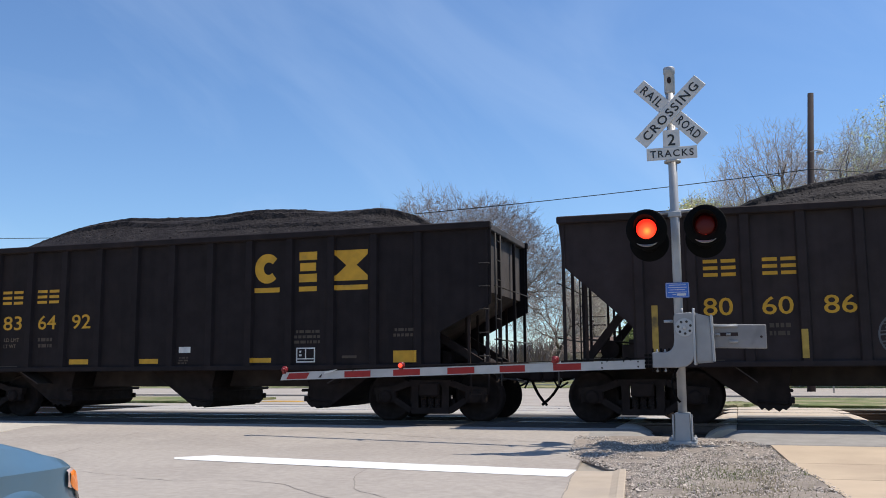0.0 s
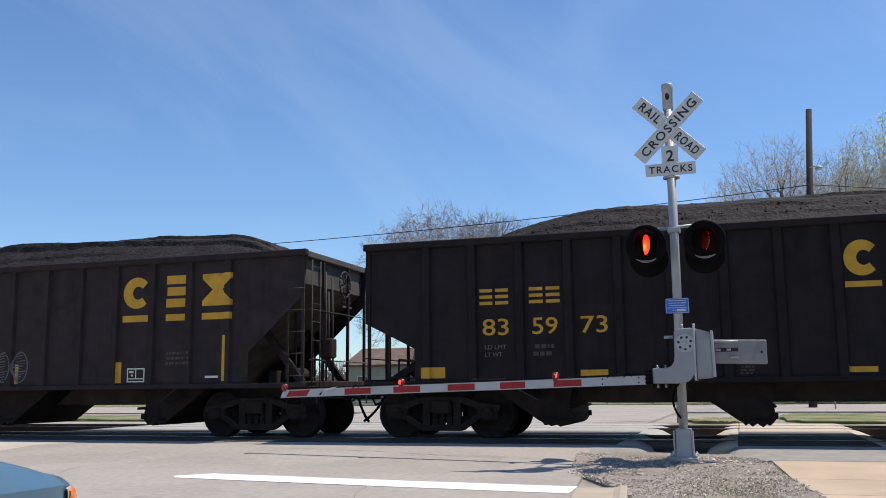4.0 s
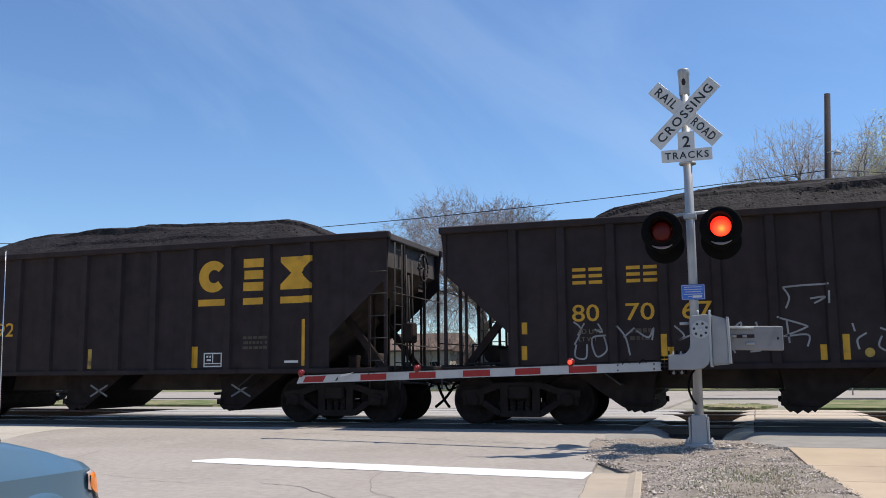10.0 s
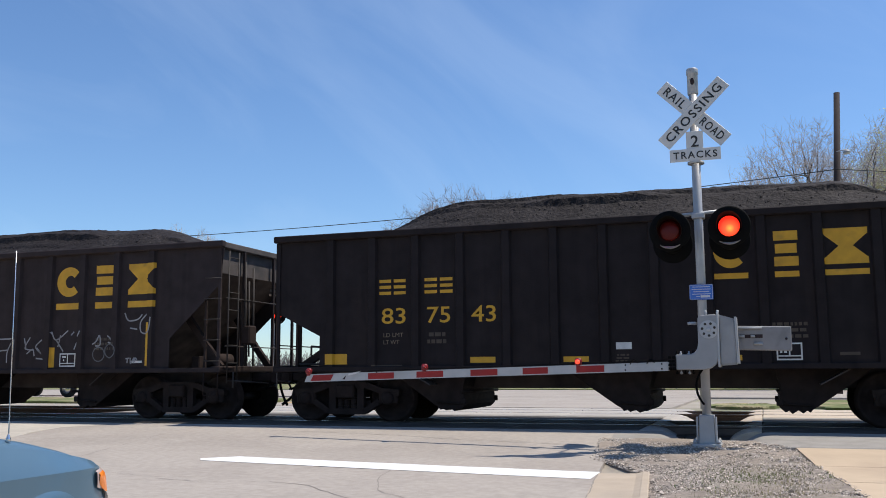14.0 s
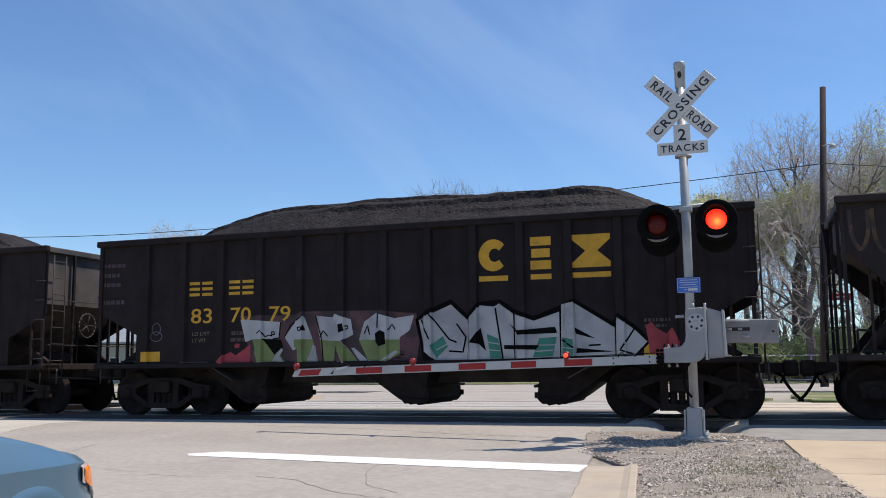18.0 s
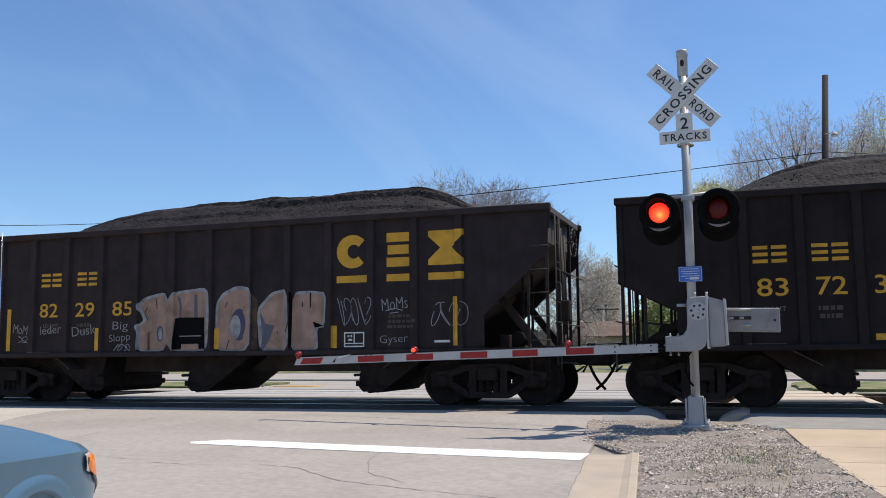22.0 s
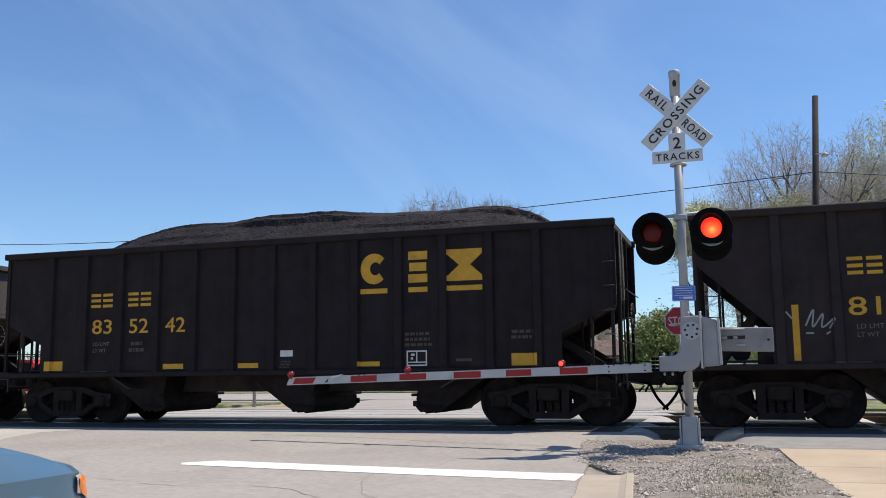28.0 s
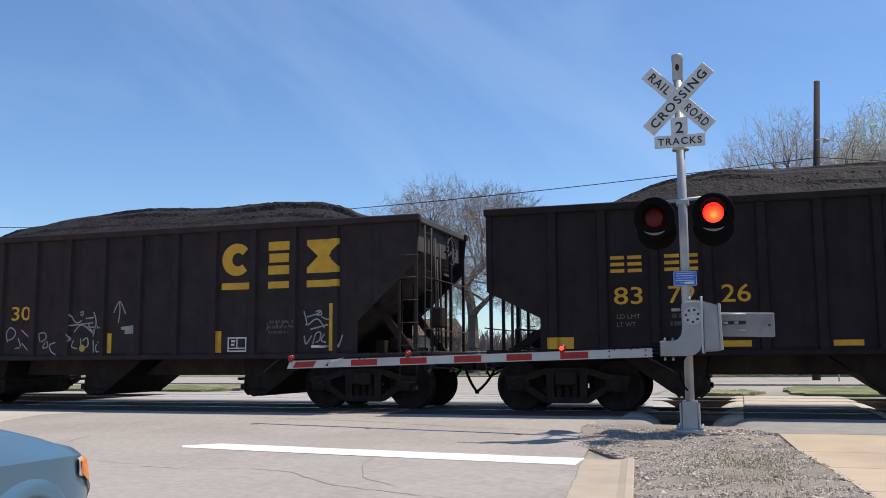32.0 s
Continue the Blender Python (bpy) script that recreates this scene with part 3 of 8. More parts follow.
# kerb with gutter: separate concrete lengths
kerb = thing("kerb", "beige concrete kerb and gutter beside the road", "kerb", kind="structure")
y = 10.62
i = 0
while y > -14:
    y0, y1 = y - 3.0, y
    bm = bmesh.new()
    seg = 6
    rows = []
    for s in range(seg + 1):
        yy = y0 + 0.006 + (y1 - y0 - 0.012) * s / seg
        x, z = kerb_x(yy), gz(yy)
        rows.append([bm.verts.new(p) for p in ((x, yy, z - 0.2), (x, yy, z + 0.002), (x + 0.44, yy, z + 0.014), (x + 0.50, yy, z + 0.032), (x + 0.515, yy, z + 0.038), (x + 0.575, yy, z + 0.038), (x + 0.585, yy, z + 0.03), (x + 0.585, yy, z - 0.2))])
    for r, t in zip(rows, rows[1:]):
        for j in range(7):
            bm.faces.new((r[j], r[j + 1], t[j + 1], t[j]))
    bm.faces.new(rows[0][::-1])
    bm.faces.new(rows[-1])
    bmesh.ops.recalc_face_normals(bm, faces=bm.faces[:])
    part("kerb_stone", bm, M_CURB, kerb)
    y -= 3.0
    i += 1

# asphalt apron and shoulder, their edges rolled down into the stony gap
def rolled(name, label, edge, way, far, y0, y1, seed):
    """A sheet of asphalt whose side at x = edge(y) rounds off downwards; way: the side on which it ends."""
    rnd = random.Random(seed)
    bm = bmesh.new()
    n = max(2, round((y1 - y0) / 0.08))
    drop = ((0.52, -0.34), (0.40, -0.20), (0.28, -0.10), (0.16, -0.038), (0.06, -0.010), (-0.06, 0.0), (-0.4, 0.0))
    rows = []
    for i in range(n + 1):
        y = y0 + (y1 - y0) * i / n
        e = edge(y) + 0.02 * noise.noise(Vector((y * 4, seed, 0)))
        pts = [(e + way * o, z + (rnd.uniform(-0.006, 0.006) if z < -0.005 else 0.0)) for o, z in drop] + [(far(y), 0.0)]
        rows.append([bm.verts.new((x, y, gz(y) + 0.005 + z)) for x, z in pts])
    for r, t in zip(rows, rows[1:]):
        for j in range(len(r) - 1):
            bm.faces.new((r[j], r[j + 1], t[j + 1], t[j])).smooth = True
    low = [bm.verts.new(v.co - Vector((0, 0, 0.3))) for v in rows[0]]
    for j in range(len(low) - 1):
        bm.faces.new((low[j], low[j + 1], rows[0][j + 1], rows[0][j]))
    bmesh.ops.recalc_face_normals(bm, faces=bm.faces[:])
    return tagged(part(name, bm, M_SHOULDER), label, "pavement", kind="structure")


rolled("pavement", "grey asphalt apron before the tracks", lambda y: 0.04 + 0.10 * max(0.0, 14.2 - y) ** 2, -1, lambda y: 40.0, 13.50, 15.49, 3)
walkway = thing("sidewalk", "beige concrete sidewalk flags beside the gravel", "sidewalk", kind="structure")


def walk_left(y):
    return 0.40 + 0.119 * (13.41 - y)


y = 13.47
while y > -12:
    y0, y1 = y - 1.52, y
    bm = bmesh.new()
    pts = [(walk_left(y0 + 0.008), y0 + 0.008), (walk_left(y0) + 2.6, y0 + 0.008), (walk_left(y1) + 2.6, y1 - 0.008), (walk_left(y1 - 0.008), y1 - 0.008)]
    a = [bm.verts.new((u, v, gz(v) + 0.012)) for u, v in pts]
    b = [bm.verts.new((u, v, gz(v) - 0.12)) for u, v in pts]
    bm.faces.new(a)
    for q in range(4):
        bm.faces.new((a[q], b[q], b[(q + 1) % 4], a[(q + 1) % 4]))
    bmesh.ops.recalc_face_normals(bm, faces=bm.faces[:])
    part("flag", bm, M_WALKC, walkway)
    y -= 1.52
# gravel bed between kerb and sidewalk
gravel = sheet("gravel_bed", lambda y: kerb_x(y) + (0.56 if y < 10.6 else max(0.56 - (y - 10.6) * 0.35, -0.15)), lambda y: walk_left(y) - 0.02 if y < 13.3 else 0.16 - 0.35 * (y - 13.3), -12, 14.15, M_GRAVEL, 0.008, 0.3, cols=8, rough=0.02, seed=4)
rolled("pavement", "crumbling grey asphalt shoulder at the crossing", lambda y: -1.62 + 0.55 * max(0.0, 15.0 - y) ** 0.8 * 0.30, 1, lambda y: kerb_x(y) - 0.02, 13.45, 15.49, 6)
trench = thing("trench", "dark stony trench between the asphalt edges", "trench", kind="structure")
bm = bmesh.new()
rnd = random.Random(8)
rows = []
for i in range(13):
    y = 14.08 + 1.75 * i / 12
    dip = -0.06 - 0.24 * min(1.0, max(0.0, (y - 14.08) / 0.5))
    rows.append([bm.verts.new((-1.75 + 2.1 * j / 16, y, gz(14.1) + dip + rnd.uniform(-0.02, 0.02))) for j in range(17)])
for r, s in zip(rows, rows[1:]):
    for j in range(16):
        bm.faces.new((r[j], r[j + 1], s[j + 1], s[j]))
part("trench_bed", bm, M_BALLAST, trench)
tagged(gravel, "grey crushed stone strip beside the kerb", "gravel", kind="structure")
lawn = sheet("grass", 3.0, 40, -14, 13.45, M_GRASS, -0.01, 2.0, cols=8, rough=0.01)
tagged(lawn, "thin spring grass", "grass", kind="stuff")
for i, (x0, x1, y0, y1) in enumerate(((-1.45, 0.40, 25.4, 28.8), (1.15, 60, 25.4, 33), (-60, -16.5, 26.6, 32))):
    wobble = lambda x, s: (lambda y: x + s * (0.5 * math.sqrt(max(0.0, 1 - ((y - (y0 + y1) / 2) / ((y1 - y0) / 2 + 0.01)) ** 2)) - 0.5) + 0.25 * noise.noise(Vector((x, y * 1.7, 3))))
    tagged(sheet("grass", wobble(x0, -1.2), wobble(x1, 1.2), y0, y1, M_GRASS, 0.012, 0.2, cols=40, rough=0.018, seed=9), "ragged spring grass verge beyond the tracks", "grass", kind="stuff")
tagged(sheet("grass", -160, 120, 50, 140, M_GRASS, 0.02, 8, cols=20, rough=0.03), "lawn and rough grass beyond the street", "grass", kind="stuff")
tagged(sheet("tactile_pad", -14.7, -13.3, 26.6, 27.5, M_YEL, 0.012, 0.4, cols=2), "yellow tactile pad at the far kerb", "tactile pad", kind="structure")

# ---- the train ----
HALF_W = 1.6
TRACK = RAIL_Y[0]
TYPE_OF = (0, 1, 0, 1, 1, 0, 0, 1, 0, 0, 1, 0)
LENGTH = (13.23, 13.72)
CUT = (((0.0, 2.15), (0.98, 1.66), (0.98, 1.0)), ((0.08, 2.76), (1.26, 1.67), (1.26, 1.0)))
CHUTES = ((3.30, 6.75, 9.45), (3.27, 5.96, 9.84))
TOP = 3.655
OFF = (-0.09, -0.05)               # the lettering sits a little left of the middle
POSTS = (6.525, 6.690)             # the middle side post
DEEP, FOOT, CROWN = 0.070, 0.100, 0.068      # how far the side posts stand out, and their half widths


def side_outline(kind):
    L, c = LENGTH[kind], CUT[kind]
    pts = [(0.0, TOP - 0.12)] + list(c) + [(L - u, v) for u, v in reversed(c)] + [(L, TOP - 0.12)]
    return pts


def truck(car, x):
    """A three-piece truck with two wheelsets."""
    tr = new("truck")
    tr.parent = car
    tr.location = (x, 0, 0)
    for s in (-1, 1):
        y = s * 1.0
        bm = bmesh.new()
        for path, th in ((((-1.12, 0.56), (-0.74, 0.60), (-0.42, 0.71), (0.42, 0.71), (0.74, 0.60), (1.12, 0.56)), 0.12),
                         (((-1.02, 0.44), (-0.70, 0.40), (-0.38, 0.20), (0.38, 0.20), (0.70, 0.40), (1.02, 0.44)), 0.11),
                         (((-0.30, 0.18), (-0.30, 0.72)), 0.12), (((0.30, 0.18), (0.30, 0.72)), 0.12)):
            for (a, b), (c, e) in zip(path, path[1:]):
                beam(bm, (a, y, b), (c, y, e), 0.14, th)
        for q in (-0.889, 0.889):
            box(bm, q - 0.20, q + 0.20, y - 0.075, y + 0.075, 0.34, 0.60, 0.03)
        part("side_frame", bm, M_CAR2, tr)
        for q in (-0.889, 0.889):
            bm = bmesh.new()
            lathe(bm, ((0.0, y - 0.02), (0.12, y), (0.13, y + s * 0.10), (0.09, y + s * 0.13), (0.02, y + s * 0.14)), 14, "y", (q, 0, 0.457))
            part("bearing_cap", bm, M_CAR2, tr)
        for q in (-0.14, 0.0, 0.14):
            bm = bmesh.new()
            lathe(bm, [(0.055 + 0.012 * (i % 2), 0.24 + 0.022 * i) for i in range(14)], 10, "z", (q, y, 0), False)
            part("spring", bm, M_CAR2, tr)
    bm = bmesh.new()
    box(bm, -0.20, 0.20, -1.15, 1.15, 0.46, 0.72, 0.03)
    part("bolster", bm, M_CAR2, tr)
    bm = bmesh.new()
    for q in (-0.40, 0.40):
        beam(bm, (q, -0.9, 0.36), (q, 0.9, 0.36), 0.10, 0.10)
    part("brake_beam", bm, M_CAR2, tr)
    for q in (-0.889, 0.889):
        bm = bmesh.new()
        for s in (-1, 1):
            lathe(bm, ((0.10, s * 0.69), (0.457 + 0.028, s * 0.69), (0.457 + 0.026, s * 0.716), (0.457, s * 0.725), (0.452, s * 0.815), (0.40, s * 0.82), (0.385, s * 0.79), (0.17, s * 0.785), (0.15, s * 0.83), (0.06, s * 0.83)), 32, "y", (0, 0, 0))
        rod(bm, (0, -1.05, 0), (0, 1.05, 0), 0.075, 12)
        ws = part("wheelset", bm, M_WHEEL, tr)
        ws.location = (q, 0, 0.457)
    return tr


def hopper(kind):
    """An open-top steel coal hopper, local x from its left end, y = 0 on the track's centre, z = 0 on the rail."""
    L = LENGTH[kind]
    car = thing("coal_hopper_car", "black steel open-top coal hopper car heaped with coal", "rail car", (0, TRACK, 0), group="cars of the coal train")
    mid = POSTS[kind]
    ends = ((0.0, 1), (L, -1))
    for s in (-1, 1):
        bm = bmesh.new()
        slab(bm, side_outline(kind), "y", s * (HALF_W - DEEP - 0.015), s * (HALF_W - DEEP))
        part("side_sheet", bm, M_BODY[kind], car)
        # pressed side posts
        pitch = 0.884
        shared = None
        for k in range(-6, 7):
            x = mid + pitch * k
            if shared is None:
                bm = bmesh.new()
                slab(bm, ((-FOOT, HALF_W - DEEP - 0.001), (-CROWN, HALF_W), (CROWN, HALF_W), (FOOT, HALF_W - DEEP - 0.001)), "z", 1.06, TOP - 0.13)
                if s < 0:
                    for v in bm.verts:
                        v.co.y = -v.co.y
                    bmesh.ops.reverse_faces(bm, faces=bm.faces[:])
                ob = part("side_post", bm, M_BODY[kind], car)
                shared = ob.data
            else:
                ob = part("side_post", shared, None, car)
            ob.location = (x, 0, 0)
        bm = bmesh.new()
        box(bm, -0.02, L + 0.02, HALF_W - 0.10 if s > 0 else -HALF_W - 0.035, HALF_W + 0.035 if s > 0 else -HALF_W + 0.10, TOP - 0.13, TOP, 0.018)
        part("top_chord", bm, M_BODY[kind], car)
        bm = bmesh.new()
        box(bm, 0.0, L, min(s * 1.40, s * (HALF_W + 0.004)), max(s * 1.40, s * (HALF_W + 0.004)), 0.97, 1.07, 0.012)
        part("side_sill", bm, M_BODY[kind], car)
    for x0, d in ends:
        e = 0.17
        zc = CUT[kind][0][1]
        # upright end sheet, then the slope sheet down to the first bay
        bm = bmesh.new()
        box(bm, min(x0 + d * (e - 0.015), x0 + d * e), max(x0 + d * (e - 0.015), x0 + d * e), -HALF_W + 0.09, HALF_W - 0.09, zc + 0.25, TOP - 0.05)
        part("end_sheet", bm, M_GRIME, car, "dusty grey-brown end sheet")
        xb = 3.25
        bm = bmesh.new()
        beam(bm, (x0 + d * e, 0, zc + 0.26), (x0 + d * xb, 0, 0.72), 2 * HALF_W - 0.18, 0.02)
        part("slope_sheet", bm, M_SLOPE, car)
        bm = bmesh.new()
        box(bm, min(x0 + d * 0.04, x0 + d * 0.16), max(x0 + d * 0.04, x0 + d * 0.16), -HALF_W + 0.02, HALF_W - 0.02, TOP - 0.13, TOP - 0.005, 0.015)
        part("end_chord", bm, M_GRIME, car)
        bm = bmesh.new()
        box(bm, min(x0, x0 + d * 0.22), max(x0, x0 + d * 0.22), -HALF_W + 0.01, HALF_W - 0.01, 0.96, 1.10, 0.015)
        part("end_sill", bm, M_CAR2, car)
        for y in (-1.53, -0.62, 0.62, 1.53):
            bm = bmesh.new()
            w = 0.026
            slab(bm, ((x0 + d * 0.05, y - w), (x0 + d * 0.05, y + w), (x0 + d * 0.105, y + w), (x0 + d * 0.105, y - w)), "z", 1.08, TOP - 0.12)
            part("end_post", bm, M_BODY[kind], car)
        for y in (-1.0, 1.0):                    # diagonal struts under the slope sheet
            bm = bmesh.new()
            beam(bm, (x0 + d * 0.35, y, 1.08), (x0 + d * 1.30, y, zc - 0.48), 0.10, 0.14)
            part("strut", bm, M_CAR2, car)
        for y in (-1.44, -0.4, 0.4, 1.44):
            bm = bmesh.new()
            xx = x0 + d * (0.45 if abs(y) > 1 else 0.8)
            zz = zc + 0.26 - (zc + 0.26 - 0.72) * (abs(xx - x0) - e) / (xb - e)
            beam(bm, (xx, y, 1.05), (xx, y, zz), 0.045, 0.045)
            part("slope_support", bm, M_CAR2, car)
        # platform floor, crosswise grab rails
        bm = bmesh.new()
        box(bm, min(x0 + d * 0.2, x0 + d * 1.1), max(x0 + d * 0.2, x0 + d * 1.1), -1.45, 1.45, 0.99, 1.03)
        part("end_platform", bm, M_CAR2, car)
        for z in (1.50, 2.48):
            for ya, yb in ((-1.5, 1.5),):
                bm = bmesh.new()
                rod(bm, (x0 - d * 0.05, ya, z), (x0 - d * 0.05, yb, z), 0.012, 6)
                part("grab_iron", bm, M_IRON, car)
        # ladders: on the side at the end post and on the end beside it
        for s in ((-1,) if d < 0 else (1,)):
            for i in range(5):
                bm = bmesh.new()
                z = 1.20 + 0.42 * i
                pts = ((0.02, 0.0), (0.02, 0.07), (0.20, 0.07), (0.20, 0.0)) if kind == 0 else ((0.02, 0.0), (0.02, 0.07), (0.36, 0.07), (0.36, 0.0))
                for (p, q), (u, v) in zip(pts, pts[1:]):
                    rod(bm, (x0 + d * p, s * (HALF_W - 0.02 + q), z), (x0 + d * u, s * (HALF_W - 0.02 + v), z), 0.010, 6)
                part("grab_iron", bm, M_IRON, car)
            bm = bmesh.new()
            for (p, q), (u, v) in zip(((0.05, 0.98), (0.05, 0.52), (0.38, 0.52)), ((0.05, 0.52), (0.38, 0.52), (0.38, 0.98))):
                rod(bm, (x0 + d * p, s * (HALF_W - 0.02), q), (x0 + d * u, s * (HALF_W - 0.02), v), 0.013, 6)
            part("stirrup_step", bm, M_CAR2, car)
            for yq in (1.42, 1.05):
                bm = bmesh.new()
                rod(bm, (x0 - d * 0.06, s * yq, 0.75), (x0 - d * 0.06, s * yq, TOP - 0.2), 0.015, 6)
                part("ladder_rail", bm, M_IRON, car)
            for i in range(8):
                bm = bmesh.new()
                z = 0.80 + 0.36 * i
                rod(bm, (x0 - d * 0.06, s * 1.05, z), (x0 - d * 0.06, s * 1.42, z), 0.011, 6)
                part("ladder_rung", bm, M_IRON, car)
        # coupler, draft gear, air hose
        bm = bmesh.new()
        box(bm, min(x0 - d * 0.42, x0 + d * 0.3), max(x0 - d * 0.42, x0 + d * 0.3), -0.10, 0.10, 0.78, 0.96, 0.02)
        box(bm, min(x0 - d * 0.62, x0 - d * 0.36), max(x0 - d * 0.62, x0 - d * 0.36), -0.19, 0.19, 0.72, 1.00, 0.04)
        part("coupler", bm, M_CAR2, car)
        bm = bmesh.new()
        last = None
        for i in range(7):
            f = i / 6
            p = Vector((x0 - d * (0.34 + 0.33 * f), 0.26 * (1 - f), 0.74 - 0.46 * f ** 0.8 - 0.03 * math.sin(math.pi * f)))
            if last is not None:
                rod(bm, last, p, 0.028, 8)
            last = p
        rod(bm, (x0 - d * 0.34, 0.26, 0.74), (x0 + d * 0.05, 0.26, 0.84), 0.03, 8)
        rod(bm, (x0 - d * 0.22, -0.5, 0.62), (x0 - d * 0.22, 0.3, 0.70), 0.02, 6)
        rod(bm, (x0 - d * 0.30, -0.25, 0.60), (x0 - d * 0.40, -0.25, 0.78), 0.02, 6)
        part("air_hose", bm, M_BLK, car)
        bm = bmesh.new()
        rod(bm, (x0 - d * 0.10, -1.2, 0.80), (x0 - d * 0.25, -0.1, 0.74), 0.016, 6)
        rod(bm, (x0 - d * 0.10, -1.25, 0.66), (x0 - d * 0.10, -1.25, 0.98), 0.016, 6)
        part("uncoupling_lever", bm, M_GRIME, car)
    # hand brake gear on the right-hand end
    for yy, za, zt in ((-0.72, 1.1, 3.3), (-0.58, 1.3, 2.9), (-0.40, 1.1, 3.2)) if kind else ():
        bm = bmesh.new()
        rod(bm, (L + 0.05, yy, za), (L + 0.02, yy, zt), 0.022, 6)
        part("brake_rod", bm, M_IRON, car)
    if kind:
        bm = bmesh.new()
        box(bm, L - 0.05, L + 0.16, -0.75, -0.45, 1.55, 1.95, 0.03)
        part("brake_housing", bm, M_CAR2, car)
    bm = bmesh.new()
    rod(bm, (0.75, -0.75, 1.30), (0.75, 0.35, 1.30), 0.17, 16)
    part("air_reservoir", bm, M_CAR2, car)
    bm = bmesh.new()
    box(bm, 1.02, 1.42, -1.25, -0.85, 1.05, 1.38, 0.03)
    box(bm, 1.10, 1.62, -0.75, -0.25, 1.05, 1.46, 0.04)
    rod(bm, (1.22, -1.05, 1.38), (1.22, -1.05, 1.47), 0.09, 10)
    part("brake_valve", bm, M_CAR2, car)
    bm = bmesh.new()
    rod(bm, (0.30, -1.1, 1.12), (1.9, -1.1, 1.12), 0.022, 6)
    rod(bm, (0.30, -0.55, 1.10), (0.30, -0.55, 1.50), 0.022, 6)
    rod(bm, (0.30, -0.55, 1.50), (1.15, -0.55, 1.42), 0.018, 6)
    part("air_pipe", bm, M_IRON, car)
    bm = bmesh.new()
    rod(bm, (L - 0.85, -0.7, 1.25), (L - 0.85, 0.1, 1.25), 0.13, 16)
    box(bm, L - 1.15, L - 0.95, -0.9, -0.6, 1.06, 1.32, 0.02)
    part("brake_cylinder", bm, M_CAR2, car)
    bm = bmesh.new()
    box(bm, 0.15, 2.6, -0.18, 0.18, 0.74, 1.02, 0.02)
    box(bm, 2.6, L - 2.6, -0.34, 0.34, 0.64, 1.02, 0.02)
    box(bm, L - 2.6, L - 0.15, -0.18, 0.18, 0.74, 1.02, 0.02)
    part("centre_sill", bm, M_UNDER, car)
    # discharge chutes: the first slopes towards the left end, the last towards the right
    for i, c in enumerate(CHUTES[kind]):
        c += OFF[kind]
        flip = i == 2 or (kind == 1 and i == 1)
        out = [(-0.95, 1.0), (-0.46, 0.64), (-0.03, 0.34), (0.03, 0.31), (0.08, 0.25), (0.13, 0.285), (0.19, 0.235), (0.27, 0.285), (0.36, 0.225), (0.42, 0.275), (0.47, 0.25), (0.53, 0.30), (0.57, 0.35), (0.545, 0.42), (0.56, 0.50), (0.53, 0.66), (0.62, 1.0)]
        out = [(c + (0.54 - u if flip else u), z) for u, z in out]
        bm = bmesh.new()
        slab(bm, out, "y", -1.04, 1.04)
        part("chute", bm, M_CAR2, car)
        e = c + (-0.02 if flip else 0.56)
        for s in (-1, 1):
            bm = bmesh.new()
            box(bm, e - 0.05, e + 0.05, s * 1.07 - 0.03, s * 1.07 + 0.03, 0.36, 0.47, 0.012)
            rod(bm, (c + 0.02, s * 1.07, 0.40), (c + 0.50, s * 1.07, 0.36), 0.022, 6)
            part("chute_latch", bm, M_CAR2, car)
        bm = bmesh.new()
        rod(bm, (e, -1.25, 0.58), (e, 1.25, 0.58), 0.028, 8)
        part("door_shaft", bm, M_CAR2, car)
    truck(car, 1.34)
    truck(car, L - 1.34)
    return car


HEAP_FROM = (1.6, 2.55, 1.8, 1.9, 2.2, 1.6, 1.6, 1.95, 1.35, 1.6, 2.5, 1.6)
HEAP_TALL = (0.80, 0.79, 0.79, 0.79, 0.79, 0.82, 0.86, 0.79, 0.86, 0.79, 0.77, 0.81)
HEAP_TO = (12.2, 12.98, 12.21, 12.45, 12.75, 12.01, 12.15, 12.42, 12.03, 12.35, 12.63, 12.35)


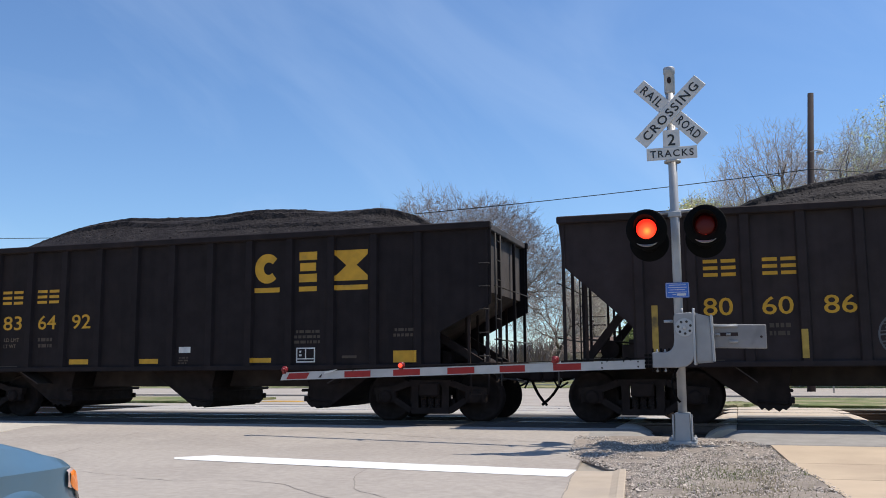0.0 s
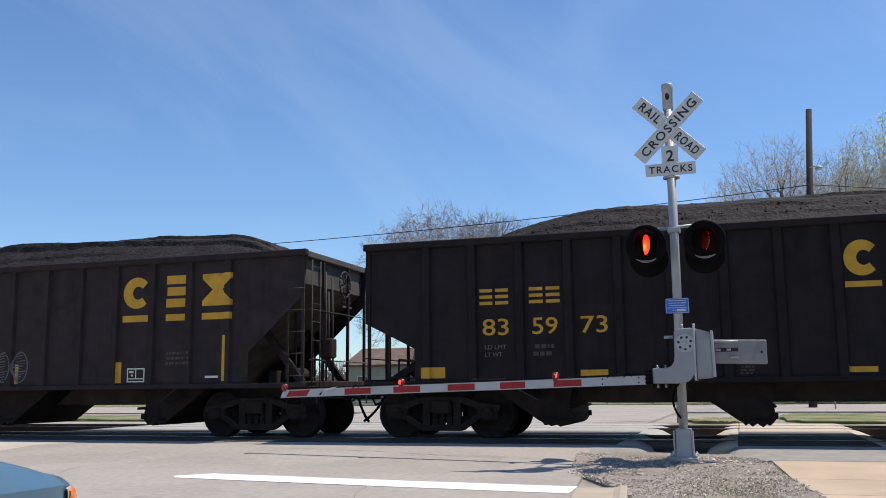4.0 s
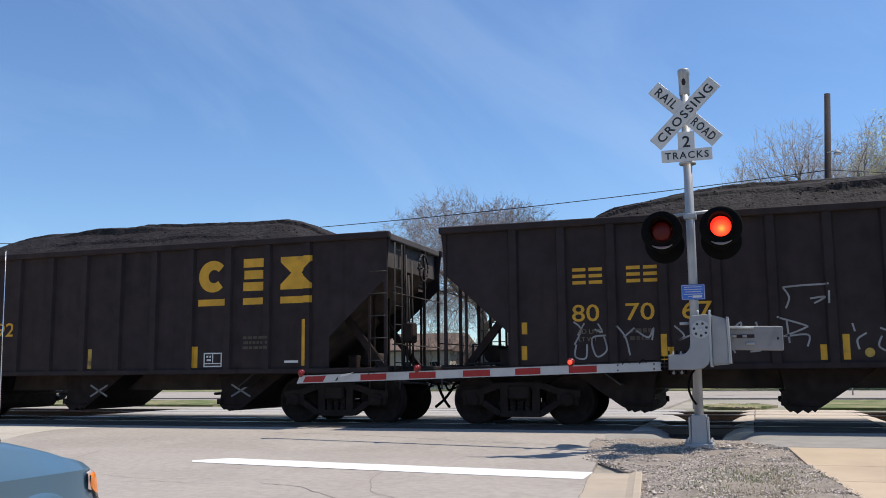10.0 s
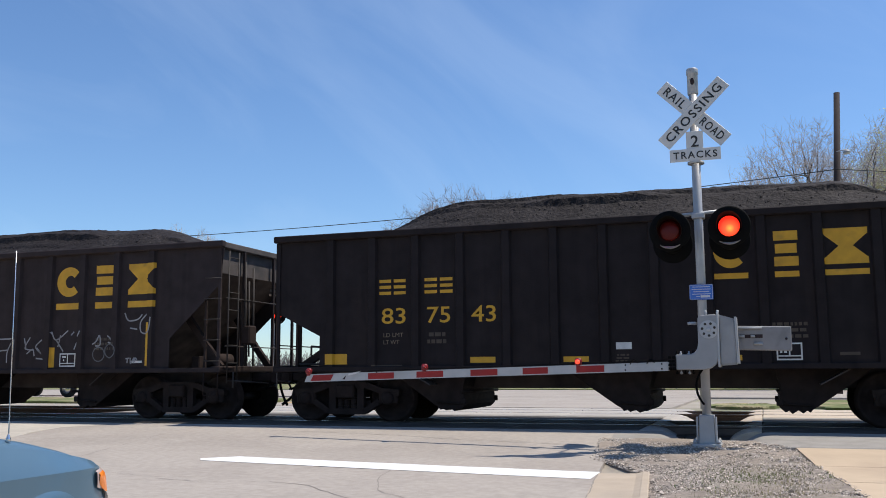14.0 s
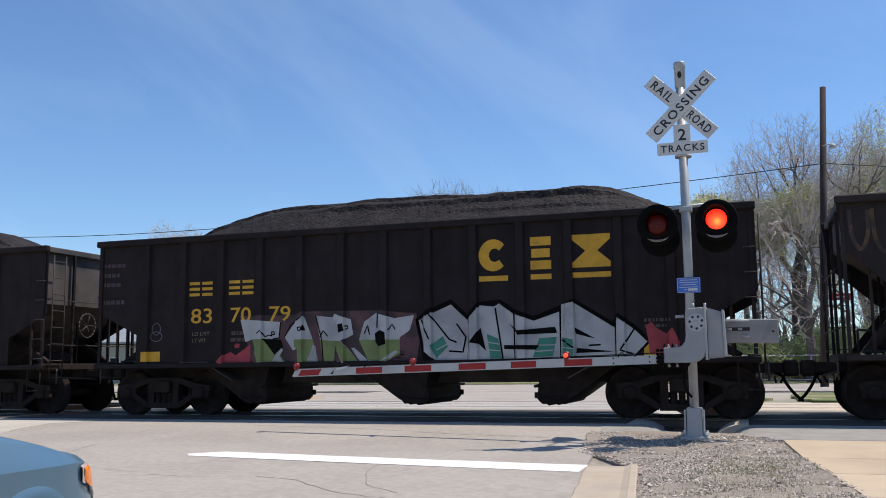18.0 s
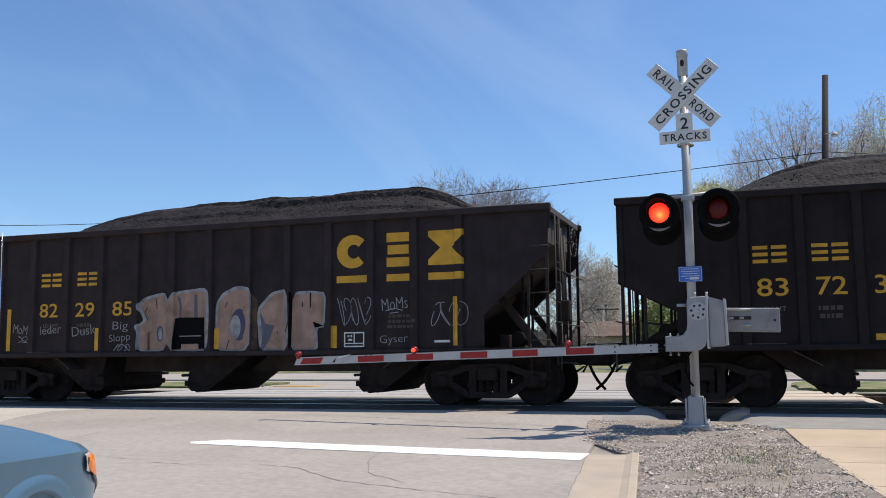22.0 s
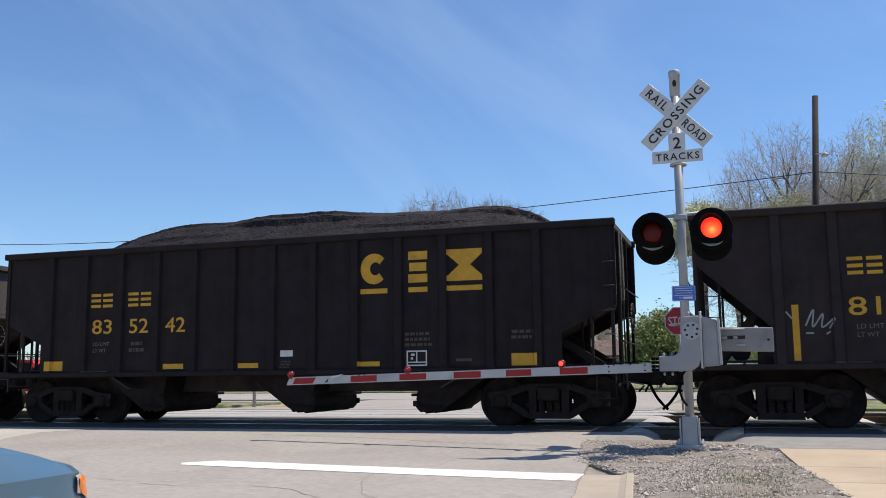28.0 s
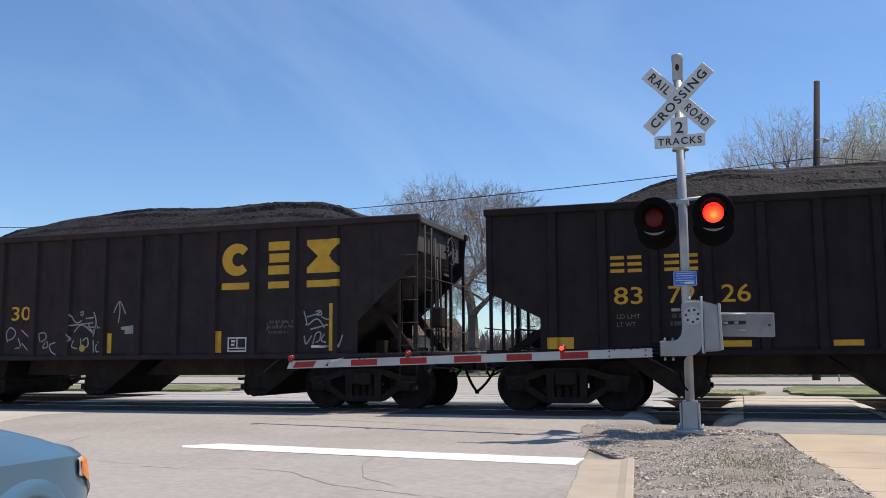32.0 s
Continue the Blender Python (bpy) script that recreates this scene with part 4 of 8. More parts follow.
def heap(kind, seed):
    """The heaped coal load in one car: a long loaf with a broken crust along its shoulder."""
    L = LENGTH[kind]
    load = thing("coal_load", "heaped black coal filling an open hopper car", "coal", (0, TRACK, 0), group="coal loads")
    rnd = random.Random(seed)
    off = Vector((seed * 7.3, seed * 3.1, 0))
    tall = HEAP_TALL[seed - 1]
    run = 2.6 if kind == 0 else 3.1
    a, b = HEAP_FROM[seed - 1], HEAP_TO[seed - 1]
    nx = 300
    ys = [-1.50 + 1.50 * j / 46 for j in range(46)] + [1.50 * j / 12 for j in range(13)]

    def height(x, y):
        up = max(0.0, min(1.0, (x - a) / run))
        dn = max(0.0, min(1.0, (b - x) / 1.6))
        ridge = tall * (1 - (1 - up) ** 2) * (1 - (1 - dn) ** 1.6) * (1 + 0.006 * math.sin(x * 0.5 + seed)) * (1 - 0.09 * max(0.0, min(1.0, (x - 7.0) / 4.5)))
        v = min(1.0, abs(y) / 1.5)
        g = 1 - 0.26 * (v / 0.5) ** 1.7 if v < 0.5 else 0.74 * (1 - (v - 0.5) / 0.5) ** 1.05
        # crust edges: short steps that wander along the near shoulder
        step = 0.0
        for k, (mid, big) in enumerate(((0.80, 0.115), (0.60, 0.07), (1.08, 0.045))):
            edge = mid + 0.13 * noise.noise(Vector((x * 0.55, k * 5.0, seed * 1.7))) + 0.05 * noise.noise(Vector((x * 3.1, k * 9.0, seed)))
            part_of = max(0.0, min(1.0, 0.45 + 2.4 * noise.noise(Vector((x * 0.38, k * 3.0 + 40, seed * 2.3)))))
            d = edge - abs(y)
            step += big * part_of * (1.0 if d > 0.03 else 0.0 if d < 0 else d / 0.03) * max(0.0, 1 - max(0.0, d) / 0.75)
        z = ridge * g + step * min(1.0, ridge * g * 3.0)
        p = Vector((x, y, z))
        z += (0.018 * noise.noise(p * 1.3 + off) + 0.010 * noise.noise(p * 5.3 + off)) * min(1.0, 0.3 + ridge * 1.5)
        lump = noise.noise(p * 11.0 - off)
        z += 0.008 * lump + (0.03 * max(0.0, lump - 0.42) if noise.noise(p * 0.8 + off * 2) > 0.05 else 0.0)
        return TOP - 0.13 + z

    vs, fs = [], []
    for i in range(nx + 1):
        x = 0.34 + (L - 0.68) * i / nx
        for y in ys:
            xx, yy = x + rnd.uniform(-0.012, 0.012), y + rnd.uniform(-0.008, 0.008)
            vs.append((xx, yy, height(xx, yy)))
    w = len(ys)
    for i in range(nx):
        for j in range(w - 1):
            k = i * w + j
            fs.append((k, k + w, k + w + 1, k + 1))
    me = bpy.data.meshes.new("heap")
    me.from_pydata(vs, [], fs)
    part("coal_surface", me, M_COAL, load)
    # loose lumps lying on the near slope
    vs, fs = [], []
    for _ in range(260):
        x, y = rnd.uniform(a + 0.8, b - 0.6), -rnd.gauss(0.95, 0.16)
        if y < -1.42 or y > -0.75:
            continue
        r = 0.012 + 0.022 * rnd.random() ** 3
        c, k = Vector((x, y, height(x, y) - r * 0.1)), len(vs)
        for q in ((1, 0, 0), (0, 1, 0), (-1, 0, 0), (0, -1, 0), (0, 0, 1), (0, 0, -1)):
            p = c + Vector(q) * r * rnd.uniform(0.6, 1.3)
            vs.append((p.x, p.y, p.z))
        fs += [(k + e, k + f, k + g) for e, f, g in ((0, 1, 4), (1, 2, 4), (2, 3, 4), (3, 0, 4), (1, 0, 5), (2, 1, 5), (3, 2, 5), (0, 3, 5))]
    me = bpy.data.meshes.new("loose_coal")
    me.from_pydata(vs, [], fs)
    tagged(part("loose_coal", me, M_COAL, load), kind="stuff")
    return load


hoppers = []
coals = []
proto = [hopper(0), hopper(1)]
used = [False, False]
for n, k in enumerate(TYPE_OF):
    if used[k]:
        hoppers.append(copy_thing(proto[k], Matrix.Translation((0, TRACK, 0))))
    else:
        hoppers.append(proto[k])
        used[k] = True
for n, k in enumerate(TYPE_OF):
    coals.append(heap(k, n + 1))


def brake_wheel(car, kind):
    """The spoked hand wheel on a car's right-hand end."""
    L = LENGTH[kind]
    yb, zb = (-0.02, 3.10) if kind else (-0.39, 1.95)
    bm = bmesh.new()
    hoop = [(L + 0.14, yb + 0.27 * math.cos(math.pi * q / 9), zb + 0.27 * math.sin(math.pi * q / 9)) for q in range(19)]
    for p, q in zip(hoop, hoop[1:]):
        rod(bm, p, q, 0.018, 6)
    for i in range(5):
        w = 2 * math.pi * i / 5
        rod(bm, (L + 0.14, yb, zb), (L + 0.14, yb + 0.26 * math.cos(w), zb + 0.26 * math.sin(w)), 0.012, 6)
    rod(bm, (L + 0.0, yb, zb), (L + 0.15, yb, zb), 0.02, 8)
    part("brake_wheel", bm, M_IRON, car)


for n in (1, 3, 5, 7, 8, 9, 10, 11):
    brake_wheel(hoppers[n], TYPE_OF[n])
START = (-17.419, -2.934, 12.02, 26.495, 41.256, 56.189, 70.77, 85.269, 100.165, 114.873, 129.362, 144.365)          # left ends at the start


def train_shift(t):
    """How far the train has moved along x at t seconds."""
    u = t / 16 - 1
    return -74.5409 + u * (-74.0618 + u * (0.3396 + u * (-0.6265 + u * (-0.1793 + u * 0.3076))))




# ---- lettering and spray paint on the near side of the cars ----
def skin_y(kind, s, lift=0.003):
    """Local y of the car's painted skin at s: the sheet, or the side of a post."""
    mid = POSTS[kind]
    best = 1.0
    for k in range(-6, 7):
        best = min(best, abs(s - (mid + 0.884 * k)))
    out = 0.0 if best > FOOT else DEEP if best < CROWN else DEEP * (FOOT - best) / (FOOT - CROWN)
    return -(HALF_W - DEEP + out + lift)


def paint(car, kind, outline, material, name, label="", lift=0.003):
    """A flat painted shape (s, z outline) that follows sheet and posts."""
    bm = bmesh.new()
    pieces = [[(u + OFF[kind], v) for u, v in q] for q in (outline if isinstance(outline[0], list) else [outline])]
    for piece in pieces:
        bm.faces.new([bm.verts.new((s, 0, z)) for s, z in piece])
    bm.normal_update()
    if len(pieces) == 1:
        bmesh.ops.triangulate(bm, faces=bm.faces[:], ngon_method="EAR_CLIP")
    flat = [p for piece in pieces for p in piece]
    lo, hi = min(p[0] for p in flat), max(p[0] for p in flat)
    mid = POSTS[kind]
    for k in range(-6, 7):
        for o in (-FOOT, -CROWN, CROWN, FOOT):
            c = mid + 0.884 * k + o
            if lo < c < hi:
                bmesh.ops.bisect_plane(bm, geom=bm.verts[:] + bm.edges[:] + bm.faces[:], plane_co=(c, 0, 0), plane_no=(1, 0, 0))
    for v in bm.verts:
        v.co.y = skin_y(kind, v.co.x, lift)
    bm.normal_update()
    for f in bm.faces:
        if f.normal.y > 0:
            f.normal_flip()
    return part(name, bm, material, car, label)


def rect(s0, s1, z0, z1):
    return [(s0, z0), (s1, z0), (s1, z1), (s0, z1)]


def bars(car, kind, s0, s1, z0, z1, rows, material, name, lift=0.003, seed=0):
    """Unreadable small writing as rows of plain bars, one mesh."""
    rnd = random.Random(seed + int(s0 * 100))
    s0, s1 = s0 + OFF[kind], s1 + OFF[kind]
    bm = bmesh.new()
    h = (z1 - z0) / rows
    for r in range(rows):
        s = s0 + rnd.uniform(0, 0.05)
        while s < s1 - 0.03:
            w = rnd.uniform(0.03, 0.12)
            e = min(s + w, s1)
            box(bm, s, e, skin_y(kind, s, lift) - 0.001, skin_y(kind, s, lift), z0 + h * r + h * 0.2, z0 + h * r + h * 0.75)
            s = e + 0.025
    ob = part(name, bm, material, car)
    return tagged(ob, kind="stuff")


def ribbon(car, kind, pts, width, material, name, lift=0.005):
    """A brush stroke through (s, z) points."""
    pts = [(u + OFF[kind], v) for u, v in pts]
    fine = []
    for (a, b), (c, d) in zip(pts, pts[1:]):
        k = max(1, math.ceil(math.hypot(c - a, d - b) / 0.045))
        fine += [(a + (c - a) * i / k, b + (d - b) * i / k) for i in range(k)]
    pts = fine + [pts[-1]]
    bm = bmesh.new()
    last = None
    n = len(pts)
    for i, (s, z) in enumerate(pts):
        a, b = pts[max(0, i - 1)], pts[min(n - 1, i + 1)]
        dx, dz = b[0] - a[0], b[1] - a[1]
        k = math.hypot(dx, dz) or 1.0
        nx, nz = -dz / k * width / 2, dx / k * width / 2
        va = bm.verts.new((s + nx, skin_y(kind, s + nx, lift), z + nz))
        vb = bm.verts.new((s - nx, skin_y(kind, s - nx, lift), z - nz))
        if last:
            f = bm.faces.new((last[0], last[1], vb, va))
        last = (va, vb)
    return part(name, bm, material, car)


def smooth_stroke(pts):
    """A rounded line through a few (s, z) points."""
    p = [pts[0], *pts, pts[-1]]
    out = []
    for a, b, c, d in zip(p, p[1:], p[2:], p[3:]):
        for i in range(6):
            t = i / 6
            out.append(tuple(0.5 * (2 * b[k] + (c[k] - a[k]) * t + (2 * a[k] - 5 * b[k] + 4 * c[k] - d[k]) * t * t + (3 * b[k] - a[k] - 3 * c[k] + d[k]) * t ** 3) for k in (0, 1)))
    return out + [pts[-1]]


def rounded(pts):
    """A closed outline with its corners cut twice."""
    for _ in range(2):
        pts = [((1 - f) * a[0] + f * b[0], (1 - f) * a[1] + f * b[1]) for a, b in zip(pts, pts[1:] + pts[:1]) for f in (0.14, 0.86)]
    return pts


def scribble(car, kind, s0, s1, z0, z1, seed, material=None, strokes=3, width=0.022):
    """A tag: loops and slashes that spell nothing."""
    rnd = random.Random(seed)
    w, h = (s1 - s0), (z1 - z0)
    for k in range(strokes):
        c = s0 + w * (k + 0.5) / strokes
        pts = []
        p, q, ph, ph2 = rnd.uniform(0.7, 1.6), rnd.uniform(0.5, 1.3), rnd.uniform(0, 6.3), rnd.uniform(0, 6.3)
        n = 26
        for i in range(n):
            f = i / (n - 1)
            pts.append((c + 0.55 * w / strokes * math.sin(p * 2 * math.pi * f + ph), z0 + h * (0.5 + 0.48 * math.sin(q * 2 * math.pi * f + ph2))))
        ribbon(car, kind, pts, width, material or M_TAG, "tag_stroke")


def ring(cx, cz, rx, rz, n=22, a0=0, a1=360):
    return [(cx + rx * math.cos(radians(a0 + (a1 - a0) * i / n)), cz + rz * math.sin(radians(a0 + (a1 - a0) * i / n))) for i in range(n)]


def emblem(car, kind, spots):
    """The owner's three big yellow marks as plain shapes, each over an underline bar."""
    (a0, a1), (b0, b1), (c0, c1) = spots
    z0, z1, u0, u1 = (2.665, 3.255, 2.485, 2.58) if kind == 0 else (2.62, 3.27, 2.345, 2.48)
    m, r = (a0 + a1) / 2, (a1 - a0) / 2
    zm, hz = (z0 + z1) / 2, (z1 - z0) / 2
    # half ring
    outer = ring(m, zm, r, hz, 20, 40, 330)
    inner = ring(m + 0.03, zm, r * 0.40, hz * 0.42, 20, 40, 330)
    paint(car, kind, [[outer[i], inner[i], inner[i + 1], outer[i + 1]] for i in range(19)], M_YEL, "emblem_mark", "yellow painted mark")
    # three stacked blocks
    h = (z1 - z0)
    for k, (u, v) in enumerate(((b0, b1), (b0 + 0.02, b1 - 0.02), (b0, b1))):
        paint(car, kind, rect(u, v, z0 + h * (0.0 + 0.365 * k), z0 + h * (0.27 + 0.365 * k)), M_YEL, "emblem_mark", "yellow painted mark")
    # an hourglass
    k = (c1 - c0)
    cm = (c0 + c1) / 2
    paint(car, kind, [(c0, z0), (c1, z0), (c1, z0 + 0.16 * h), (cm + 0.16 * k, zm), (c1, z1 - 0.16 * h), (c1, z1), (c0, z1), (c0, z1 - 0.16 * h), (cm - 0.16 * k, zm), (c0, z0 + 0.16 * h)], M_YEL, "emblem_mark", "yellow painted mark")
    for a, b in spots:
        paint(car, kind, rect(a, b, u0, u1), M_YEL, "underline_bar", "yellow underline")


def reporting(car, kind, groups, spots, base):
    """Owner's initials as plain blocks, and the car number in its three pairs of figures."""
    zt = base[0]
    for s0, s1 in spots[0]:
        for k in range(2):
            w = (s1 - s0)
            a, b = s0 + w * (0.02 + 0.53 * k), s0 + w * (0.45 + 0.53 * k)
            paint(car, kind, [rect(a, b, zt + 0.115 * q, zt + 0.06 + 0.115 * q) for q in range(3)], M_YEL, "initial_mark", "yellow stencilled bars")
    for figures, (s0, s1) in zip(groups, spots[1]):
        me = fit_words(figures, s1 - s0, 0.30)
        ob = part("car_number", me, M_YEL, car, "yellow stencilled figures")
        at = (s0 + s1) / 2 + OFF[kind]
        ob.location = (at, skin_y(kind, at, 0.004), base[1] + 0.15)


GROUPS = (("83", "64", "92"), ("80", "60", "86"), ("83", "59", "73"), ("80", "82", "92"), ("80", "70", "67"), ("83", "75", "43"),
          ("83", "70", "79"), ("82", "29", "85"), ("83", "72", "30"), ("83", "52", "42"), ("81", "40", "30"), ("83", "72", "26"))
for n, (car, kind) in enumerate(zip(hoppers, TYPE_OF)):
    rnd = random.Random(n + 40)
    if kind == 0:
        reporting(car, 0, GROUPS[n], (((2.32, 2.88), (3.24, 3.82)), ((2.38, 2.87), (3.30, 3.76), (4.17, 4.64))), (2.42, 1.865))
        emblem(car, 0, ((8.49, 9.04), (9.46, 9.84), (10.23, 10.90)))
        for s0, s1, z0, z1 in ((1.19, 1.66, 1.11, 1.31), (4.14, 4.62, 1.12, 1.225), (5.87, 6.32, 1.12, 1.215), (8.45, 8.88, 1.12, 1.21), (11.42, 11.90, 1.10, 1.32)):
            paint(car, 0, rect(s0, s1, z0, z1), M_YEL, "reflective_strip", "yellow reflective strip")
        paint(car, 0, rect(6.80, 7.07, 1.33, 1.45), M_WHT, "data_tag", "small white data tag")
        bars(car, 0, 6.78, 7.02, 1.10, 1.26, 3, M_DIM, "stencil_text")
        box_s = (9.42, 9.82)
        bars(car, 0, 9.36, 9.92, 1.46, 1.76, 3, M_DIM, "stencil_text", seed=n)
        bars(car, 0, 11.42, 11.88, 1.56, 1.76, 2, M_DIM, "stencil_text", seed=n)
        paint(car, 0, rect(10.38, 10.68, 1.19, 1.24), M_DIM, "worn_plate")
    else:
        reporting(car, 1, GROUPS[n], (((2.50, 3.05), (3.45, 4.00)), ((2.49, 2.97), (3.43, 3.92), (4.38, 4.88))), (2.49, 1.83))
        emblem(car, 1, ((9.56, 10.22), (10.60, 11.07), (11.44, 12.14)))
        gone = (n in (4,))
        for s, z0, z1 in ((1.68, 1.12, 2.03), (4.06, 1.11, 1.58), (6.92, 1.11, 1.52), (9.52, 1.10, 1.53), (11.97, 1.12, 2.02)):
            if n in (1, 3) and s == 6.92:
                paint(car, 1, rect(s - 0.045, s + 0.05, z0, z1), M_YEL2, "reflective_strip", "worn yellow reflective strip")
                continue
            if gone and s == 1.68:
                paint(car, 1, rect(1.56, 1.66, 1.17, 1.42), M_YEL, "reflective_strip", "yellow reflective strip")
                paint(car, 1, rect(1.57, 1.67, 1.63, 1.84), M_YEL, "reflective_strip", "yellow reflective strip")
            else:
                paint(car, 1, rect(s - 0.05, s + 0.055, z0, z1), M_YEL if n != 1 or s > 9 else M_YEL2, "reflective_strip", "yellow reflective strip", 0.018 if n == 7 else 0.003)
            if gone and s in (4.06, 6.92):
                paint(car, 1, rect(s + 0.06 - (0.45 if s > 5 else 0), s + 0.16 - (0.45 if s > 5 else 0), z0, z0 + 0.25), M_YEL, "reflective_strip", "yellow reflective strip")
        box_s = (9.72, 10.14)
        bars(car, 1, 10.60, 11.20, 1.44, 1.74, 3, M_DIM, "stencil_text", seed=n)
        paint(car, 1, rect(11.55, 11.85, 1.18, 1.225), M_WHT, "data_tag", "small white data tag")
    # load figures under the number, and the boxed inspection stencil
    b = 2.42 if kind == 0 else 2.60
    for word, z, wide in (("LD LMT", 1.655, 0.40), ("LT WT", 1.52, 0.32)):
        ob = part("load_stencil", fit_words(word, wide, 0.075, -0.004), M_STEN, car, "worn stencilled words")
        at = b + wide / 2 + OFF[kind]
        ob.location = (at, skin_y(kind, at, 0.003), z)
    bars(car, kind, b + 0.88, b + 1.26, 1.46, 1.72, 2, M_DIM, "stencil_text", seed=n + 3)
    s0, s1 = box_s
    for r in (rect(s0, s1, 1.115, 1.14), rect(s0, s1, 1.375, 1.40), rect(s0, s0 + 0.025, 1.14, 1.375), rect(s1 - 0.025, s1, 1.14, 1.375), rect((s0 + s1) / 2 - 0.01, (s0 + s1) / 2 + 0.012, 1.19, 1.375), rect(s0 + 0.026, s1 - 0.026, 1.175, 1.195)):
        paint(car, kind, r, M_WHT, "stencil_box_line", "white stencil box")
    bars(car, kind, s0 + 0.05, (s0 + s1) / 2 - 0.04, 1.22, 1.36, 2, M_WHT, "stencil_text", seed=n)
    paint(car, kind, rect(2.2, 2.8, 1.075, 1.095), M_DIM, "worn_plate")
    # stencil rows on the right-hand end sheet
    L = LENGTH[kind]
    bm = bmesh.new()
    for k in range(5):
        w = rnd.uniform(0.30, 0.42)
        box(bm, L - 0.2845, L - 0.281, 0.80 + 0.03 * k, 0.95 + w, 2.70 + 0.10 * k, 2.755 + 0.10 * k)
    tagged(part("stencil_text", bm, M_YEL if kind == 0 else M_DIM, car), kind="stuff")


# the car with the long silver, olive and teal piece
c = hoppers[6]
paint(c, 0, ((3.51, 1.99), (4.75, 1.98), (4.90, 2.04), (5.57, 2.03), (6.48, 2.02), (7.26, 1.94), (7.33, 1.45), (7.26, 1.04), (3.81, 1.06)), M_MAROON, "paint_halo", "", 0.004)
paint(c, 0, ((3.02, 1.09), (3.15, 1.22), (3.32, 1.28), (3.43, 1.21), (3.59, 1.31), (3.76, 1.43), (3.77, 1.06), (3.38, 1.05), (3.08, 1.05)), M_REDSP, "paint_blot", "", 0.006)
paint(c, 0, ((3.39, 1.41), (3.45, 1.45), (3.52, 1.43), (3.51, 1.36), (3.42, 1.35)), M_REDSP, "paint_blot", "", 0.0065)
paint(c, 0, ((3.53, 1.92), (4.44, 1.85), (4.40, 1.54), (4.26, 1.53), (4.35, 1.30), (4.53, 1.07), (3.95, 1.07), (3.80, 1.52), (3.65, 1.47)), M_SILVER, "paint_block", "", 0.008)
paint(c, 0, ((4.52, 1.55), (4.75, 1.84), (4.93, 1.96), (5.11, 1.54), (5.26, 1.06), (4.84, 1.06), (4.82, 1.32), (4.70, 1.29)), M_SILVER, "paint_block", "", 0.009)
paint(c, 0, ((5.19, 1.95), (5.55, 1.91), (5.59, 1.98), (5.93, 1.86), (5.98, 1.57), (5.74, 1.46), (6.10, 1.05), (5.77, 1.04), (5.61, 1.37), (5.58, 1.05), (5.36, 1.06), (5.28, 1.49)), M_SILVER, "paint_block", "", 0.008)
paint(c, 0, ((6.10, 1.47), (6.21, 1.81), (6.45, 1.97), (6.82, 1.86), (7.22, 1.91), (7.13, 1.63), (6.93, 1.50), (6.93, 1.20), (6.68, 1.06), (6.29, 1.07)), M_SILVER, "paint_block", "", 0.009)
paint(c, 0, ((3.80, 1.52), (4.26, 1.52), (4.35, 1.30), (4.53, 1.07), (3.95, 1.07)), M_OLIVE, "paint_fill", "", 0.0105)
paint(c, 0, ((4.72, 1.50), (5.12, 1.50), (5.26, 1.06), (4.84, 1.06), (4.82, 1.32), (4.73, 1.36)), M_OLIVE, "paint_fill", "", 0.0115)
paint(c, 0, ((5.28, 1.48), (5.74, 1.45), (6.10, 1.05), (5.77, 1.05), (5.61, 1.37), (5.58, 1.06), (5.36, 1.06)), M_OLIVE, "paint_fill", "", 0.0105)
paint(c, 0, ((6.10, 1.47), (6.93, 1.46), (6.93, 1.20), (6.68, 1.06), (6.29, 1.08)), M_OLIVE, "paint_fill", "", 0.0115)
paint(c, 0, ((4.24, 1.09), (4.35, 1.23), (4.45, 1.34), (4.49, 1.30), (4.41, 1.18), (4.50, 1.07)), M_SILVER, "paint_fill", "", 0.013)
paint(c, 0, ((5.00, 1.08), (5.07, 1.22), (5.13, 1.40), (5.19, 1.36), (5.23, 1.07)), M_SILVER, "paint_fill", "", 0.013)
paint(c, 0, ((5.94, 1.32), (6.01, 1.32), (6.22, 1.14), (6.29, 1.08), (6.12, 1.07)), M_SILVER, "paint_fill", "", 0.013)
paint(c, 0, ((6.59, 1.08), (6.73, 1.20), (6.84, 1.26), (6.89, 1.23), (6.73, 1.11)), M_SILVER, "paint_fill", "", 0.013)
paint(c, 0, ((4.03, 1.53), (4.44, 1.50), (4.49, 1.37), (4.30, 1.21), (4.23, 1.30)), M_BLK, "paint_cut", "", 0.014)
paint(c, 0, ((6.43, 1.59), (6.54, 1.65), (6.65, 1.60), (6.67, 1.38), (6.51, 1.33), (6.44, 1.42)), M_BLK, "paint_cut", "", 0.014)
paint(c, 0, ((5.68, 1.77), (5.78, 1.79), (5.81, 1.65), (5.70, 1.61)), M_BLK, "paint_cut", "", 0.014)
paint(c, 0, ((4.93, 1.79), (4.97, 1.67), (4.87, 1.67)), M_BLK, "paint_cut", "", 0.014)
